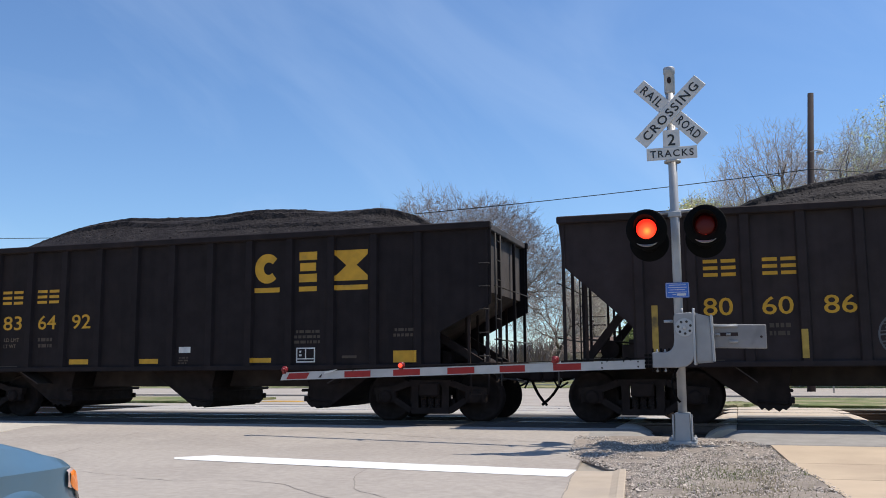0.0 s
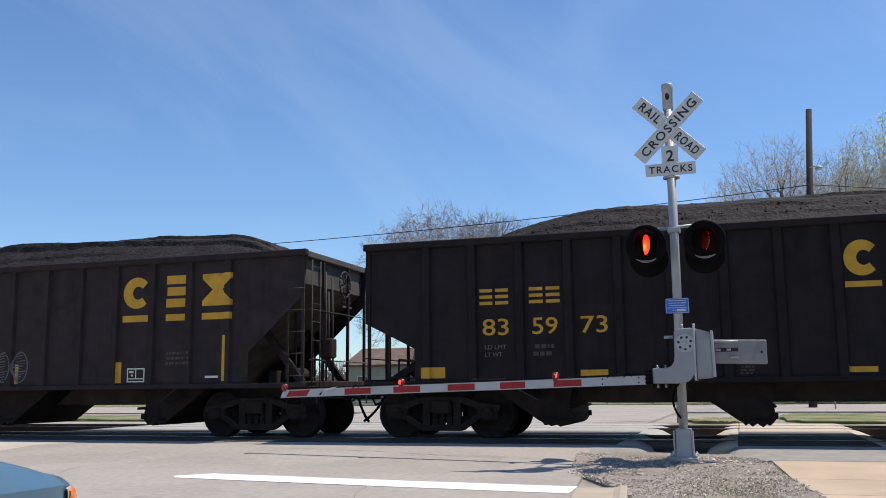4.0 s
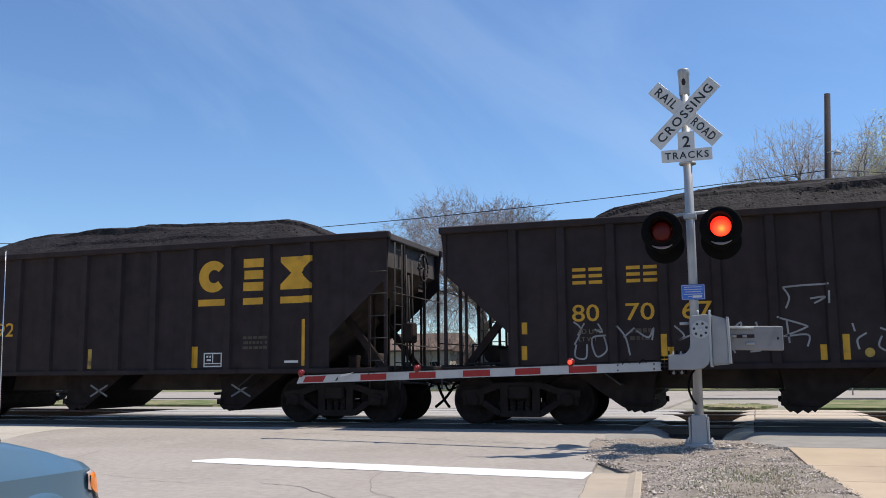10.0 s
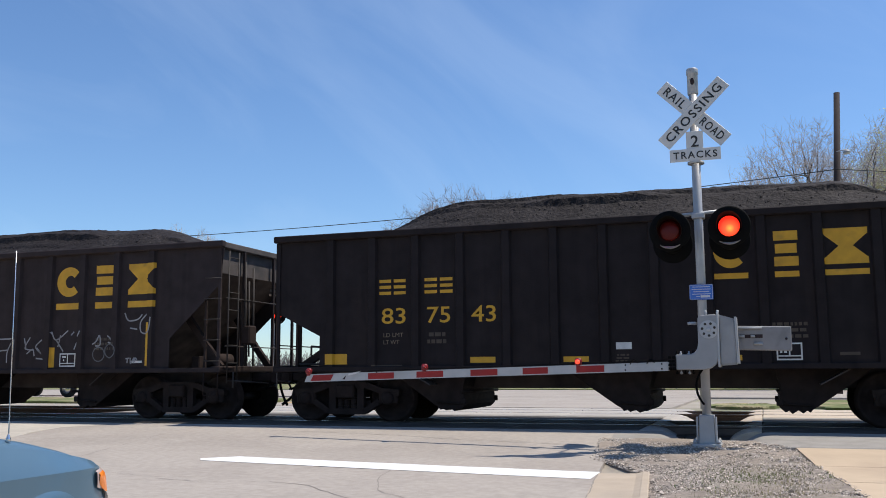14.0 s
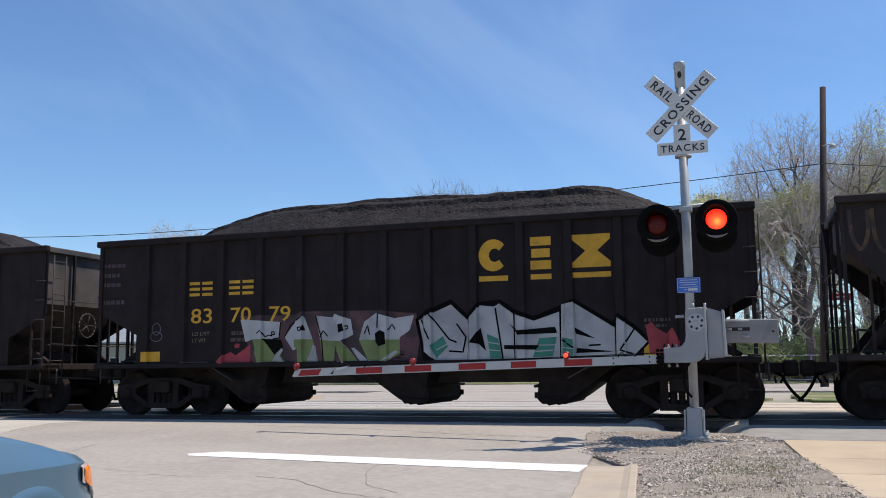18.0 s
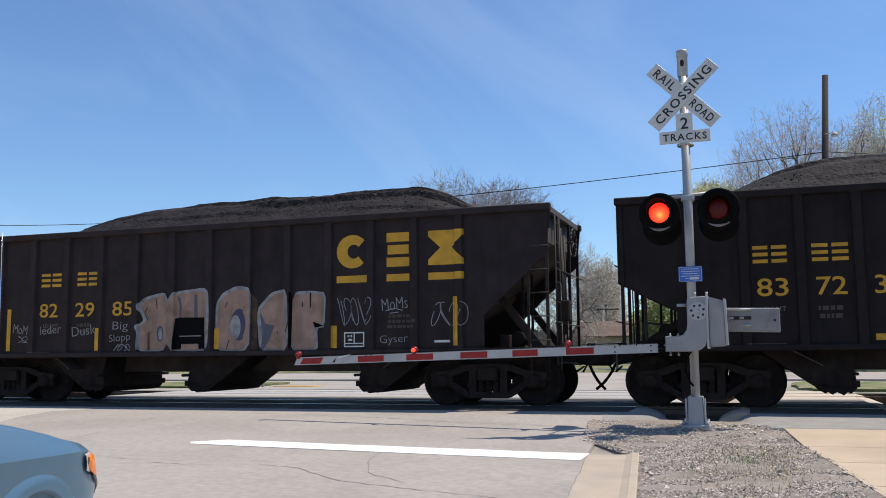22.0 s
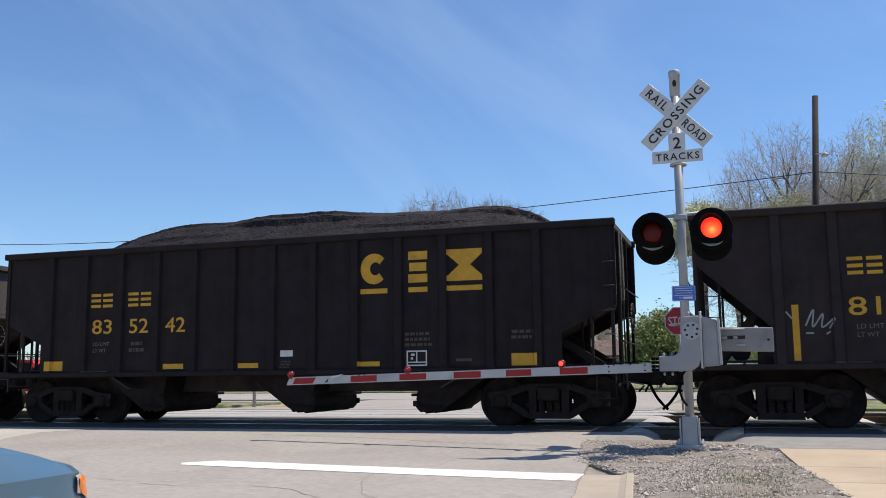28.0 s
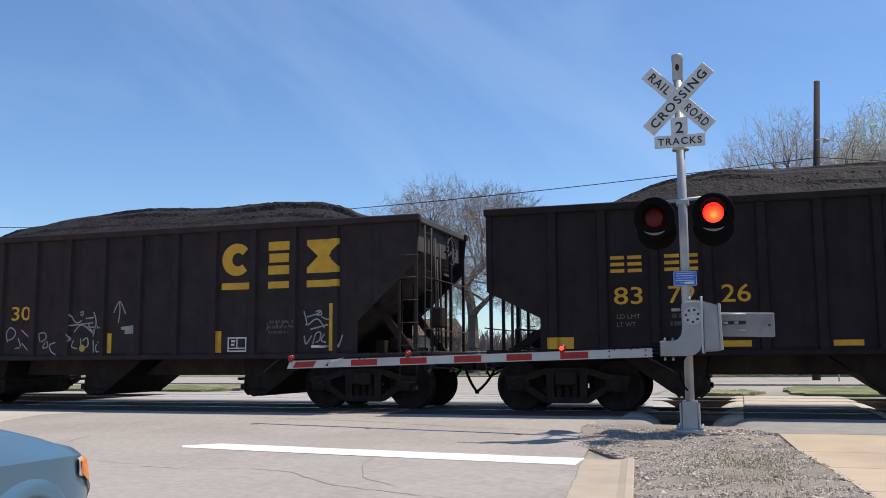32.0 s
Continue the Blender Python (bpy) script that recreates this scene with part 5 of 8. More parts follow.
for w in (((3.93, 1.63), (4.01, 1.69), (4.09, 1.56), (4.17, 1.60), (4.25, 1.58)),
          ((4.23, 1.66), (4.29, 1.66), (4.30, 1.61), (4.24, 1.60), (4.23, 1.66)),
          ((4.52, 1.55), (4.65, 1.78), (4.93, 1.95)),
          ((4.83, 1.73), (4.90, 1.74), (4.92, 1.68), (4.85, 1.66), (4.83, 1.73)),
          ((5.28, 1.53), (5.35, 1.66), (5.45, 1.55)),
          ((5.81, 1.73), (5.86, 1.75), (5.87, 1.68), (5.82, 1.68)),
          ((6.21, 1.58), (6.28, 1.74), (6.32, 1.56)),
          ((6.70, 1.64), (6.78, 1.75), (6.84, 1.65)),
          ((6.48, 1.96), (6.47, 1.69)),
          ((5.19, 1.95), (5.32, 1.49), (5.36, 1.06)),
          ((4.43, 1.85), (4.40, 1.54), (4.26, 1.52))):
    ribbon(c, 0, w, 0.022, M_BLK, "paint_stroke", 0.016)
paint(c, 0, ((7.24, 1.83), (7.48, 2.00), (7.95, 2.18), (8.26, 1.89), (8.47, 2.11), (8.88, 2.15), (9.15, 1.96), (9.50, 1.83), (9.93, 1.99), (10.23, 2.12), (10.90, 1.69), (10.99, 1.85), (11.30, 1.62), (11.55, 1.35), (11.28, 1.08), (7.41, 1.02)), M_BLK, "paint_halo", "", 0.004)
paint(c, 0, ((7.31, 1.82), (7.50, 1.92), (7.95, 2.10), (8.26, 1.81), (8.29, 1.69), (8.25, 1.07), (7.65, 1.05), (7.43, 1.23)), M_SILVER, "paint_block", "", 0.008)
paint(c, 0, ((8.27, 1.81), (8.49, 2.05), (8.76, 2.02), (8.88, 2.08), (9.12, 1.90), (9.13, 1.08), (8.26, 1.07), (8.30, 1.69)), M_SILVER, "paint_block", "", 0.009)
paint(c, 0, ((9.15, 1.88), (9.50, 1.76), (9.96, 1.91), (9.96, 1.08), (9.15, 1.08)), M_SILVER, "paint_block", "", 0.008)
paint(c, 0, ((10.00, 2.02), (10.23, 2.06), (10.93, 1.61), (10.93, 1.11), (9.98, 1.09)), M_SILVER, "paint_block", "", 0.009)
paint(c, 0, ((10.97, 1.79), (11.27, 1.57), (11.49, 1.35), (11.26, 1.12), (10.95, 1.11)), M_SILVER, "paint_block", "", 0.008)
paint(c, 0, ((8.29, 1.38), (8.51, 1.64), (8.61, 1.22), (8.47, 1.35)), M_BLK, "paint_cut", "", 0.014)
paint(c, 0, ((9.04, 1.71), (9.20, 1.58), (9.88, 1.63), (9.92, 1.52), (9.21, 1.50)), M_BLK, "paint_cut", "", 0.014)
paint(c, 0, ((8.94, 1.32), (9.60, 1.31), (9.52, 1.23), (8.95, 1.25)), M_BLK, "paint_cut", "", 0.014)
paint(c, 0, ((10.23, 1.61), (10.59, 1.41), (10.45, 1.44), (10.25, 1.50)), M_BLK, "paint_cut", "", 0.014)
paint(c, 0, ((10.26, 1.25), (10.92, 1.18), (10.25, 1.16)), M_BLK, "paint_cut", "", 0.014)
paint(c, 0, ((7.53, 1.34), (7.79, 1.52), (7.89, 1.31), (7.65, 1.08)), M_TEAL, "paint_fill", "", 0.0125)
paint(c, 0, ((8.62, 1.53), (8.84, 1.44), (8.90, 1.08), (8.69, 1.09)), M_TEAL, "paint_fill", "", 0.0125)
paint(c, 0, ((9.59, 1.43), (9.91, 1.45), (9.83, 1.11), (9.47, 1.10)), M_TEAL, "paint_fill", "", 0.0125)
paint(c, 0, ((10.01, 1.44), (10.20, 1.40), (10.21, 1.09), (10.00, 1.10)), M_TEAL, "paint_fill", "", 0.0125)
paint(c, 0, ((11.46, 1.61), (11.56, 1.68), (11.64, 1.57), (11.80, 1.47), (11.91, 1.57), (11.96, 1.47), (12.05, 1.25), (11.99, 1.12), (11.51, 1.13), (11.50, 1.33)), M_REDSP, "paint_blot", "", 0.005)
for w in (((7.36, 1.82), (7.53, 1.45)),
          ((7.53, 1.91), (7.91, 1.44), (8.05, 1.39)),
          ((8.05, 1.73), (8.23, 1.48), (8.17, 1.21), (7.90, 1.23)),
          ((8.79, 2.00), (8.89, 1.30), (8.92, 1.08)),
          ((11.27, 1.57), (11.02, 1.20), (11.24, 1.13)),
          ((7.31, 1.82), (7.50, 1.92), (7.95, 2.10), (8.26, 1.81), (8.49, 2.05)),
          ((8.88, 2.08), (9.12, 1.90), (9.50, 1.76), (9.96, 1.91)),
          ((10.23, 2.06), (10.93, 1.61), (10.97, 1.79), (11.27, 1.57), (11.49, 1.35)),
          ((10.00, 1.40), (10.21, 1.25)),
          ((10.47, 1.29), (10.68, 1.30))):
    ribbon(c, 0, w, 0.030, M_BLK, "paint_stroke", 0.016)
for w in (((7.53, 1.34), (7.79, 1.52), (7.89, 1.31), (7.65, 1.08), (7.53, 1.34)),
          ((7.65, 1.25), (7.87, 1.36)),
          ((8.64, 1.38), (8.85, 1.34)),
          ((8.67, 1.24), (8.88, 1.22)),
          ((9.58, 1.31), (9.88, 1.31)),
          ((9.52, 1.20), (9.84, 1.22)),
          ((10.01, 1.26), (10.20, 1.24))):
    ribbon(c, 0, w, 0.018, M_SILVER, "paint_stroke", 0.017)
for z0, z1, e in ((3.06, 3.20, 0.66), (2.86, 3.00, 0.52), (2.66, 2.80, 0.55), (2.28, 2.44, 0.68)):
    bars(c, 0, 0.20, e + 0.09, z0, z1, 1, M_MAUVE, "faded_writing", 0.004, 17)
for w in (ring(1.56, 1.77, 0.10, 0.12, 14), ring(1.56, 1.62, 0.14, 0.10, 14)):
    ribbon(c, 0, w + w[:1], 0.018, M_TAGF, "tag_stroke")
# the car with the faded pink piece and chalk tags
c = hoppers[7]
paint(c, 1, rounded(((4.99, 2.02), (5.17, 2.20), (5.74, 2.31), (5.76, 1.08), (5.02, 1.08), (5.05, 1.48), (4.97, 1.60), (5.18, 1.72))), M_PALEBLUE, "paint_halo", "", 0.004)
paint(c, 1, rounded(((5.77, 2.28), (6.74, 2.37), (6.77, 1.74), (6.74, 1.07), (5.77, 1.08))), M_PALEBLUE, "paint_halo", "", 0.004)
paint(c, 1, rounded(((6.88, 2.02), (7.04, 2.24), (7.36, 2.37), (7.72, 2.32), (7.72, 1.06), (6.89, 1.07))), M_PALEBLUE, "paint_halo", "", 0.004)
paint(c, 1, rounded(((7.82, 1.89), (8.15, 2.22), (8.52, 2.28), (8.57, 1.05), (7.89, 1.05))), M_PALEBLUE, "paint_halo", "", 0.005)
paint(c, 1, rounded(((8.63, 2.21), (9.02, 2.22), (9.37, 2.17), (9.34, 1.51), (9.15, 1.49), (9.18, 1.05), (8.55, 1.05))), M_PALEBLUE, "paint_halo", "", 0.004)
paint(c, 1, rounded(((5.07, 2.02), (5.22, 2.14), (5.72, 2.25), (5.74, 1.10), (5.08, 1.10), (5.11, 1.52), (5.05, 1.59), (5.27, 1.72))), M_PINK, "paint_block", "", 0.008)
paint(c, 1, rounded(((5.79, 2.22), (6.70, 2.31), (6.71, 1.09), (5.78, 1.09))), M_PINK, "paint_block", "", 0.008)
paint(c, 1, rounded(((6.94, 2.02), (7.10, 2.18), (7.36, 2.30), (7.69, 2.25), (7.68, 1.09), (6.94, 1.09))), M_PINK, "paint_block", "", 0.008)
paint(c, 1, rounded(((7.89, 1.88), (8.19, 2.16), (8.49, 2.23), (8.53, 1.08), (7.97, 1.08), (8.05, 1.51))), M_PINK, "paint_block", "", 0.009)
paint(c, 1, rounded(((8.60, 2.14), (9.02, 2.16), (9.31, 2.11), (9.28, 1.57), (9.08, 1.55), (9.12, 1.08), (8.58, 1.08))), M_PINK, "paint_block", "", 0.008)
paint(c, 1, ((5.95, 1.74), (6.05, 1.76), (6.67, 1.75), (6.69, 1.12), (5.91, 1.11)), M_BLK, "paint_cut", "", 0.013)
paint(c, 1, ((6.10, 1.22), (6.50, 1.22), (6.51, 1.10), (6.09, 1.10)), M_PINK, "paint_fill", "", 0.015)
paint(c, 1, ((7.89, 1.86), (8.03, 1.59), (8.22, 1.56), (8.14, 1.32), (7.99, 1.09), (7.93, 1.10), (7.96, 1.43)), M_SLATE, "paint_fill", "", 0.013)
paint(c, 1, ((6.38, 2.21), (6.45, 2.23), (6.47, 1.76), (6.39, 1.75)), M_SLATE, "paint_fill", "", 0.012)
paint(c, 1, ((5.97, 2.20), (6.05, 2.17), (6.09, 1.97), (6.07, 1.76), (6.03, 1.76), (6.04, 2.01)), M_SLATE, "paint_fill", "", 0.012)
paint(c, 1, ((7.71, 2.19), (7.84, 2.07), (7.84, 1.09), (7.70, 1.09)), M_RUSTSP, "paint_blot", "", 0.012)
paint(c, 1, ((8.56, 2.20), (8.60, 2.19), (8.615, 2.01), (8.60, 1.13), (8.57, 1.10)), M_BLK, "paint_cut", "", 0.013)
paint(c, 1, ((9.06, 1.62), (9.30, 1.53), (9.10, 1.50)), M_BLK, "paint_cut", "", 0.013)
paint(c, 1, ((8.99, 2.18), (9.02, 2.18), (9.02, 1.88), (9.00, 1.90)), M_BLK, "paint_cut", "", 0.013)
paint(c, 1, ((5.28, 1.46), (5.33, 1.48), (5.34, 1.10), (5.28, 1.10)), M_RUSTSP, "paint_blot", "", 0.012)
paint(c, 1, ring(7.43, 1.59, 0.19, 0.32, 20), M_NAVY, "paint_fill", "", 0.013)
paint(c, 1, ring(7.35, 1.54, 0.12, 0.24, 20), M_PALEBLUE, "paint_fill", "", 0.015)
paint(c, 1, ring(5.58, 1.44, 0.08, 0.16, 20), M_NAVY, "paint_fill", "", 0.013)
paint(c, 1, ring(5.59, 1.43, 0.05, 0.12, 20), M_PALEBLUE, "paint_fill", "", 0.015)
for w in (((5.47, 2.16), (5.50, 1.95)),
          ((6.05, 1.38), (6.56, 1.38)),
          ((7.16, 2.05), (7.11, 1.94)),
          ((7.21, 1.29), (7.15, 1.10)),
          ((8.29, 1.45), (8.29, 1.38)),
          ((5.26, 1.99), (5.20, 1.87), (5.28, 1.72)),
          ((8.83, 2.01), (8.84, 1.90)),
          ((8.50, 1.42), (8.56, 1.64), (8.56, 1.98))):
    ribbon(c, 1, w, 0.018, M_TAGD if w[0][1] != w[1][1] else M_TAG, "paint_stroke", 0.016)
for word, a, b, z, h, lean in (("MoMs", 1.80, 2.26, 1.58, 0.20, -8), ("leder", 2.52, 3.07, 1.57, 0.18, 4), ("Dusk", 3.36, 3.96, 1.54, 0.20, 6), ("Big", 4.40, 4.78, 1.60, 0.22, 0), ("Sloppy", 4.32, 4.96, 1.36, 0.20, 5), ("MoMs", 10.50, 11.02, 1.92, 0.22, 5), ("Gyser", 10.46, 11.02, 1.24, 0.19, 3)):
    ob = part("chalk_word", fit_words(word, b - a, h, -0.014), M_TAG, c, "white chalked word")
    at = (a + b) / 2 + OFF[1]
    ob.location = (at, skin_y(1, at, 0.004), z)
    ob.rotation_euler = (0, radians(-lean), 0)
for i, (a, b, z0, z1, k) in enumerate(((1.95, 2.24, 1.30, 1.44, 3), (4.45, 4.85, 1.10, 1.24, 4), (9.58, 10.30, 1.52, 2.06, 5), (11.50, 12.2, 1.48, 1.93, 4))):
    scribble(c, 1, a, b, z0, z1, 70 + i, None, k, 0.014)
for w in (((10.58, 1.79), (10.76, 1.83), (10.92, 1.79)), ((10.66, 1.74), (10.84, 1.76))):
    ribbon(c, 1, w, 0.016, M_TAG, "tag_stroke")
for w in (((0.24, 3.42), (0.27, 2.98), (0.39, 2.76), (0.50, 3.0), (0.52, 3.40)),
          ((0.58, 3.42), (0.61, 2.95), (0.74, 2.70), (0.85, 2.96), (0.88, 3.38)),
          ((0.93, 3.36), (0.97, 3.0), (1.08, 2.72), (1.22, 2.9), (1.24, 3.2))):
    ribbon(c, 1, smooth_stroke(w), 0.065, M_RUSTSP, "tag_stroke")
# chalk and spray tags on other cars
c = hoppers[4]
for w in (((3.27, 1.74), (3.41, 1.54), (3.48, 1.23)),
          ((3.57, 1.70), (3.38, 1.54)),
          ((3.60, 1.65), (3.80, 1.53), (3.89, 1.69), (3.86, 1.48)),
          ((4.24, 1.72), (4.40, 1.55), (4.30, 1.47), (4.68, 1.63)),
          ((4.58, 1.63), (4.59, 1.24), (4.71, 1.30), (4.83, 1.76)),
          ((5.14, 1.59), (5.32, 1.75), (5.29, 1.59), (5.14, 1.54)),
          ((5.29, 1.51), (5.17, 1.40), (5.21, 1.24)),
          ((5.56, 1.75), (5.59, 1.59), (5.47, 1.56)),
          ((5.60, 1.48), (5.48, 1.42), (5.63, 1.29), (5.45, 1.26)),
          ((6.01, 2.31), (6.10, 2.14), (6.04, 1.96)),
          ((6.01, 2.31), (6.30, 2.33), (6.71, 2.34)),
          ((6.42, 2.11), (6.65, 2.13), (6.48, 2.03)),
          ((6.71, 2.23), (6.70, 2.02))):
    ribbon(c, 1, smooth_stroke(w), 0.030, M_TAG, "tag_stroke")
for w in (((5.89, 1.82), (6.31, 1.68), (6.31, 1.63), (5.98, 1.50)),
          ((6.04, 1.77), (6.07, 1.39)),
          ((6.01, 1.50), (6.36, 1.52), (6.34, 1.33)),
          ((7.03, 1.69), (7.06, 1.56)),
          ((7.23, 1.53), (7.09, 1.43), (7.11, 1.27)),
          ((7.57, 1.76), (7.54, 1.58), (7.43, 1.61)),
          ((7.45, 1.48), (7.40, 1.32), (7.54, 1.24), (7.66, 1.37), (7.56, 1.47)),
          ((7.90, 1.83), (8.04, 1.49), (8.06, 1.21)),
          ((7.90, 1.73), (8.45, 1.74)),
          ((7.98, 1.47), (8.28, 1.49)),
          ((8.42, 1.72), (8.28, 1.46), (8.27, 1.21)),
          ((8.51, 1.72), (8.50, 1.41))):
    ribbon(c, 1, smooth_stroke(w), 0.030, M_TAG, "tag_stroke")
for w in (((8.74, 1.74), (8.79, 1.53)),
          ((8.90, 1.76), (8.77, 1.53), (8.98, 1.48)),
          ((8.82, 1.40), (8.98, 1.50), (9.03, 1.35)),
          ((9.22, 1.70), (9.06, 1.55), (9.22, 1.40), (9.09, 1.53)),
          ((9.08, 1.30), (9.29, 1.27), (9.29, 1.17)),
          ((9.48, 1.87), (9.61, 1.69), (9.92, 1.89)),
          ((9.61, 1.69), (9.81, 1.44)),
          ((9.72, 1.79), (9.66, 1.54)),
          ((10.28, 1.88), (10.09, 1.48)),
          ((10.00, 1.79), (10.08, 1.86)),
          ((10.57, 1.58), (10.67, 1.65), (10.75, 1.77), (10.77, 1.57), (10.65, 1.55)),
          ((10.95, 1.76), (11.02, 1.71), (11.07, 1.61), (10.97, 1.62))):
    ribbon(c, 1, smooth_stroke(w), 0.030, M_TAG, "tag_stroke")
for w in (((11.38, 2.23), (11.48, 2.07), (11.71, 2.09), (11.82, 2.19)),
          ((11.53, 1.91), (11.71, 1.88)),
          ((12.07, 2.13), (12.01, 1.82), (11.81, 1.82), (11.79, 2.03), (11.95, 2.21)),
          ((11.44, 1.27), (11.54, 1.28)),
          ((11.49, 1.27), (11.48, 1.18)),
          ((11.56, 1.29), (11.57, 1.17), (11.65, 1.29)),
          ((11.65, 1.17), (11.67, 1.28), (11.72, 1.25), (11.66, 1.22))):
    ribbon(c, 1, smooth_stroke(w), 0.030, M_TAG, "tag_stroke")
for w in (((2.51, 1.83), (2.64, 1.69), (2.52, 1.43)),
          ((2.70, 1.80), (2.58, 1.59)),
          ((2.94, 1.79), (3.01, 1.64), (2.88, 1.69)),
          ((3.07, 1.58), (2.83, 1.53), (2.90, 1.22), (3.08, 1.32), (3.04, 1.56)),
          ((2.55, 1.43), (2.53, 1.22), (2.71, 1.19), (2.74, 1.43))):
    ribbon(c, 1, smooth_stroke(w), 0.030, M_TAG, "tag_stroke")
ribbon(c, 1, ring(10.74, 1.37, 0.15, 0.15, 18, 0, 380), 0.024, M_TAGF, "tag_stroke")
ribbon(c, 1, ring(11.05, 1.44, 0.15, 0.15, 18, 0, 380), 0.024, M_TAGF, "tag_stroke")
c = hoppers[10]
for w in (((1.54, 1.92), (1.63, 1.80)),
          ((1.83, 1.68), (1.96, 1.94), (1.94, 1.66), (2.10, 1.87), (2.08, 1.65), (2.27, 1.79), (2.19, 1.63)),
          ((1.83, 1.56), (1.95, 1.56)),
          ((2.14, 1.54), (2.20, 1.58)),
          ((4.32, 1.41), (4.45, 1.46), (4.50, 1.59), (4.36, 1.68), (4.26, 1.55), (4.30, 1.37)),
          ((4.65, 1.63), (4.86, 1.47)),
          ((4.58, 1.45), (4.66, 1.27)),
          ((4.50, 1.23), (4.63, 1.25)),
          ((4.68, 1.34), (4.86, 1.18)),
          ((5.16, 1.36), (5.13, 1.53), (5.28, 1.55), (5.31, 1.44), (5.19, 1.36)),
          ((5.29, 1.35), (5.24, 1.24), (5.36, 1.26), (5.34, 1.38)),
          ((5.56, 1.35), (5.41, 1.29), (5.47, 1.15), (5.59, 1.09))):
    ribbon(c, 1, smooth_stroke(w), 0.028, M_TAG, "tag_stroke")
for w in (((5.92, 1.94), (6.07, 1.76), (6.22, 1.80)),
          ((5.93, 1.70), (6.51, 1.75)),
          ((6.03, 1.56), (6.22, 1.71), (6.51, 1.53)),
          ((6.17, 1.96), (6.24, 1.99), (6.23, 1.91), (6.17, 1.93)),
          ((6.31, 1.84), (6.51, 1.86)),
          ((5.88, 1.52), (5.95, 1.43), (5.91, 1.35)),
          ((6.03, 1.39), (5.98, 1.26), (6.13, 1.21)),
          ((6.20, 1.43), (6.23, 1.21)),
          ((6.25, 1.38), (6.37, 1.43), (6.39, 1.27), (6.27, 1.23))):
    ribbon(c, 1, smooth_stroke(w), 0.028, M_TAG, "tag_stroke")
for w in (((6.51, 1.98), (6.58, 1.75), (6.51, 1.46)),
          ((6.29, 1.67), (6.73, 1.64)),
          ((6.39, 1.73), (6.49, 1.58), (6.66, 1.71)),
          ((6.52, 1.38), (6.54, 1.13)),
          ((6.71, 1.35), (6.59, 1.26), (6.62, 1.14), (6.73, 1.15)),
          ((7.14, 2.19), (7.16, 1.98), (7.13, 1.73)),
          ((7.01, 1.95), (7.15, 2.18), (7.30, 1.92))):
    ribbon(c, 1, smooth_stroke(w), 0.028, M_TAG, "tag_stroke")
for w in (((11.39, 1.88), (11.45, 1.67), (11.43, 1.61)),
          ((11.45, 1.77), (11.68, 1.83), (11.74, 1.89)),
          ((11.47, 1.61), (11.67, 1.73), (11.83, 1.56)),
          ((11.64, 1.87), (11.74, 1.89), (11.76, 1.81), (11.65, 1.81)),
          ((11.76, 1.77), (11.92, 1.72), (11.94, 1.92)),
          ((11.53, 1.53), (11.91, 1.62)),
          ((11.40, 1.41), (11.44, 1.25), (11.56, 1.41)),
          ((11.58, 1.24), (11.65, 1.45), (11.75, 1.46), (11.72, 1.32), (11.64, 1.28)),
          ((11.72, 1.22), (11.94, 1.20)),
          ((11.83, 1.44), (11.76, 1.32), (11.86, 1.28)),
          ((12.21, 1.42), (12.12, 1.18))):
    ribbon(c, 1, smooth_stroke(w), 0.028, M_TAG, "tag_stroke")
for w in (((10.61, 1.67), (10.59, 1.52)), ((10.80, 1.73), (10.82, 1.56)), ((10.89, 1.58), (10.99, 1.70), (11.14, 1.58))):
    ribbon(c, 1, smooth_stroke(w), 0.022, M_TAGF, "tag_stroke")
paint(c, 1, ((7.19, 1.65), (7.50, 1.68), (7.50, 1.51), (7.29, 1.50), (7.30, 1.58), (7.20, 1.60)), M_TAG, "paint_blot")
c = hoppers[1]
for i, (a, b) in enumerate(((5.17, 5.73), (5.95, 6.36), (6.36, 6.78), (6.82, 7.2))):
    ribbon(c, 1, ring((a + b) / 2, 1.47, (b - a) / 2, 0.32, 24, 0, 375), 0.03, M_TAGF, "tag_stroke")
    for k in range(11):
        f = -0.9 + 0.18 * k
        h = (b - a) / 2 * math.sqrt(1 - f * f) * (0.95 - 0.25 * (k % 3 == 1))
        ribbon(c, 1, [((a + b) / 2 - h, 1.47 + 0.31 * f), ((a + b) / 2 + h * (0.2 + 0.25 * (k % 4)), 1.47 + 0.31 * f + 0.03)], 0.026 if k % 2 else 0.014, M_TAGF, "tag_stroke", 0.006)
for n, s in ((1, 6.21), (4, 7.26), (10, 6.25)):
    paint(hoppers[n], 1, ring(s, 1.22, 0.075, 0.075, 16), M_YEL2, "round_sticker", "round yellow sticker", 0.008)
# white crosses on the chute sides
c = hoppers[3]
for s in (6.75, 10.25):
    for u in (-0.22, 0.22):
        bm = bmesh.new()
        beam(bm, (s - u, -1.048, 0.52), (s + u, -1.048, 0.76), 0.012, 0.035)
        part("chalk_cross", bm, M_TAG, c)

# ---- the crossing signal with its gate ----
MX, MY = -0.76, 13.6
GROUND_M = gz(MY)
signal = thing("crossing_signal", "grey steel level crossing signal mast with crossbuck, lamps and lowered gate", "crossing signal", (MX, MY, GROUND_M))
DZ = -GROUND_M
bm = bmesh.new()
rod(bm, (0, 0, 0.30), (0, 0, 5.10 + DZ), 0.064, 20)
part("mast", bm, M_GAL, signal)
bm = bmesh.new()
lathe(bm, ((0.070, 5.00 + DZ), (0.078, 5.02 + DZ), (0.078, 5.30 + DZ), (0.086, 5.31 + DZ), (0.086, 5.385 + DZ), (0.078, 5.40 + DZ), (0.02, 5.405 + DZ)), 18)
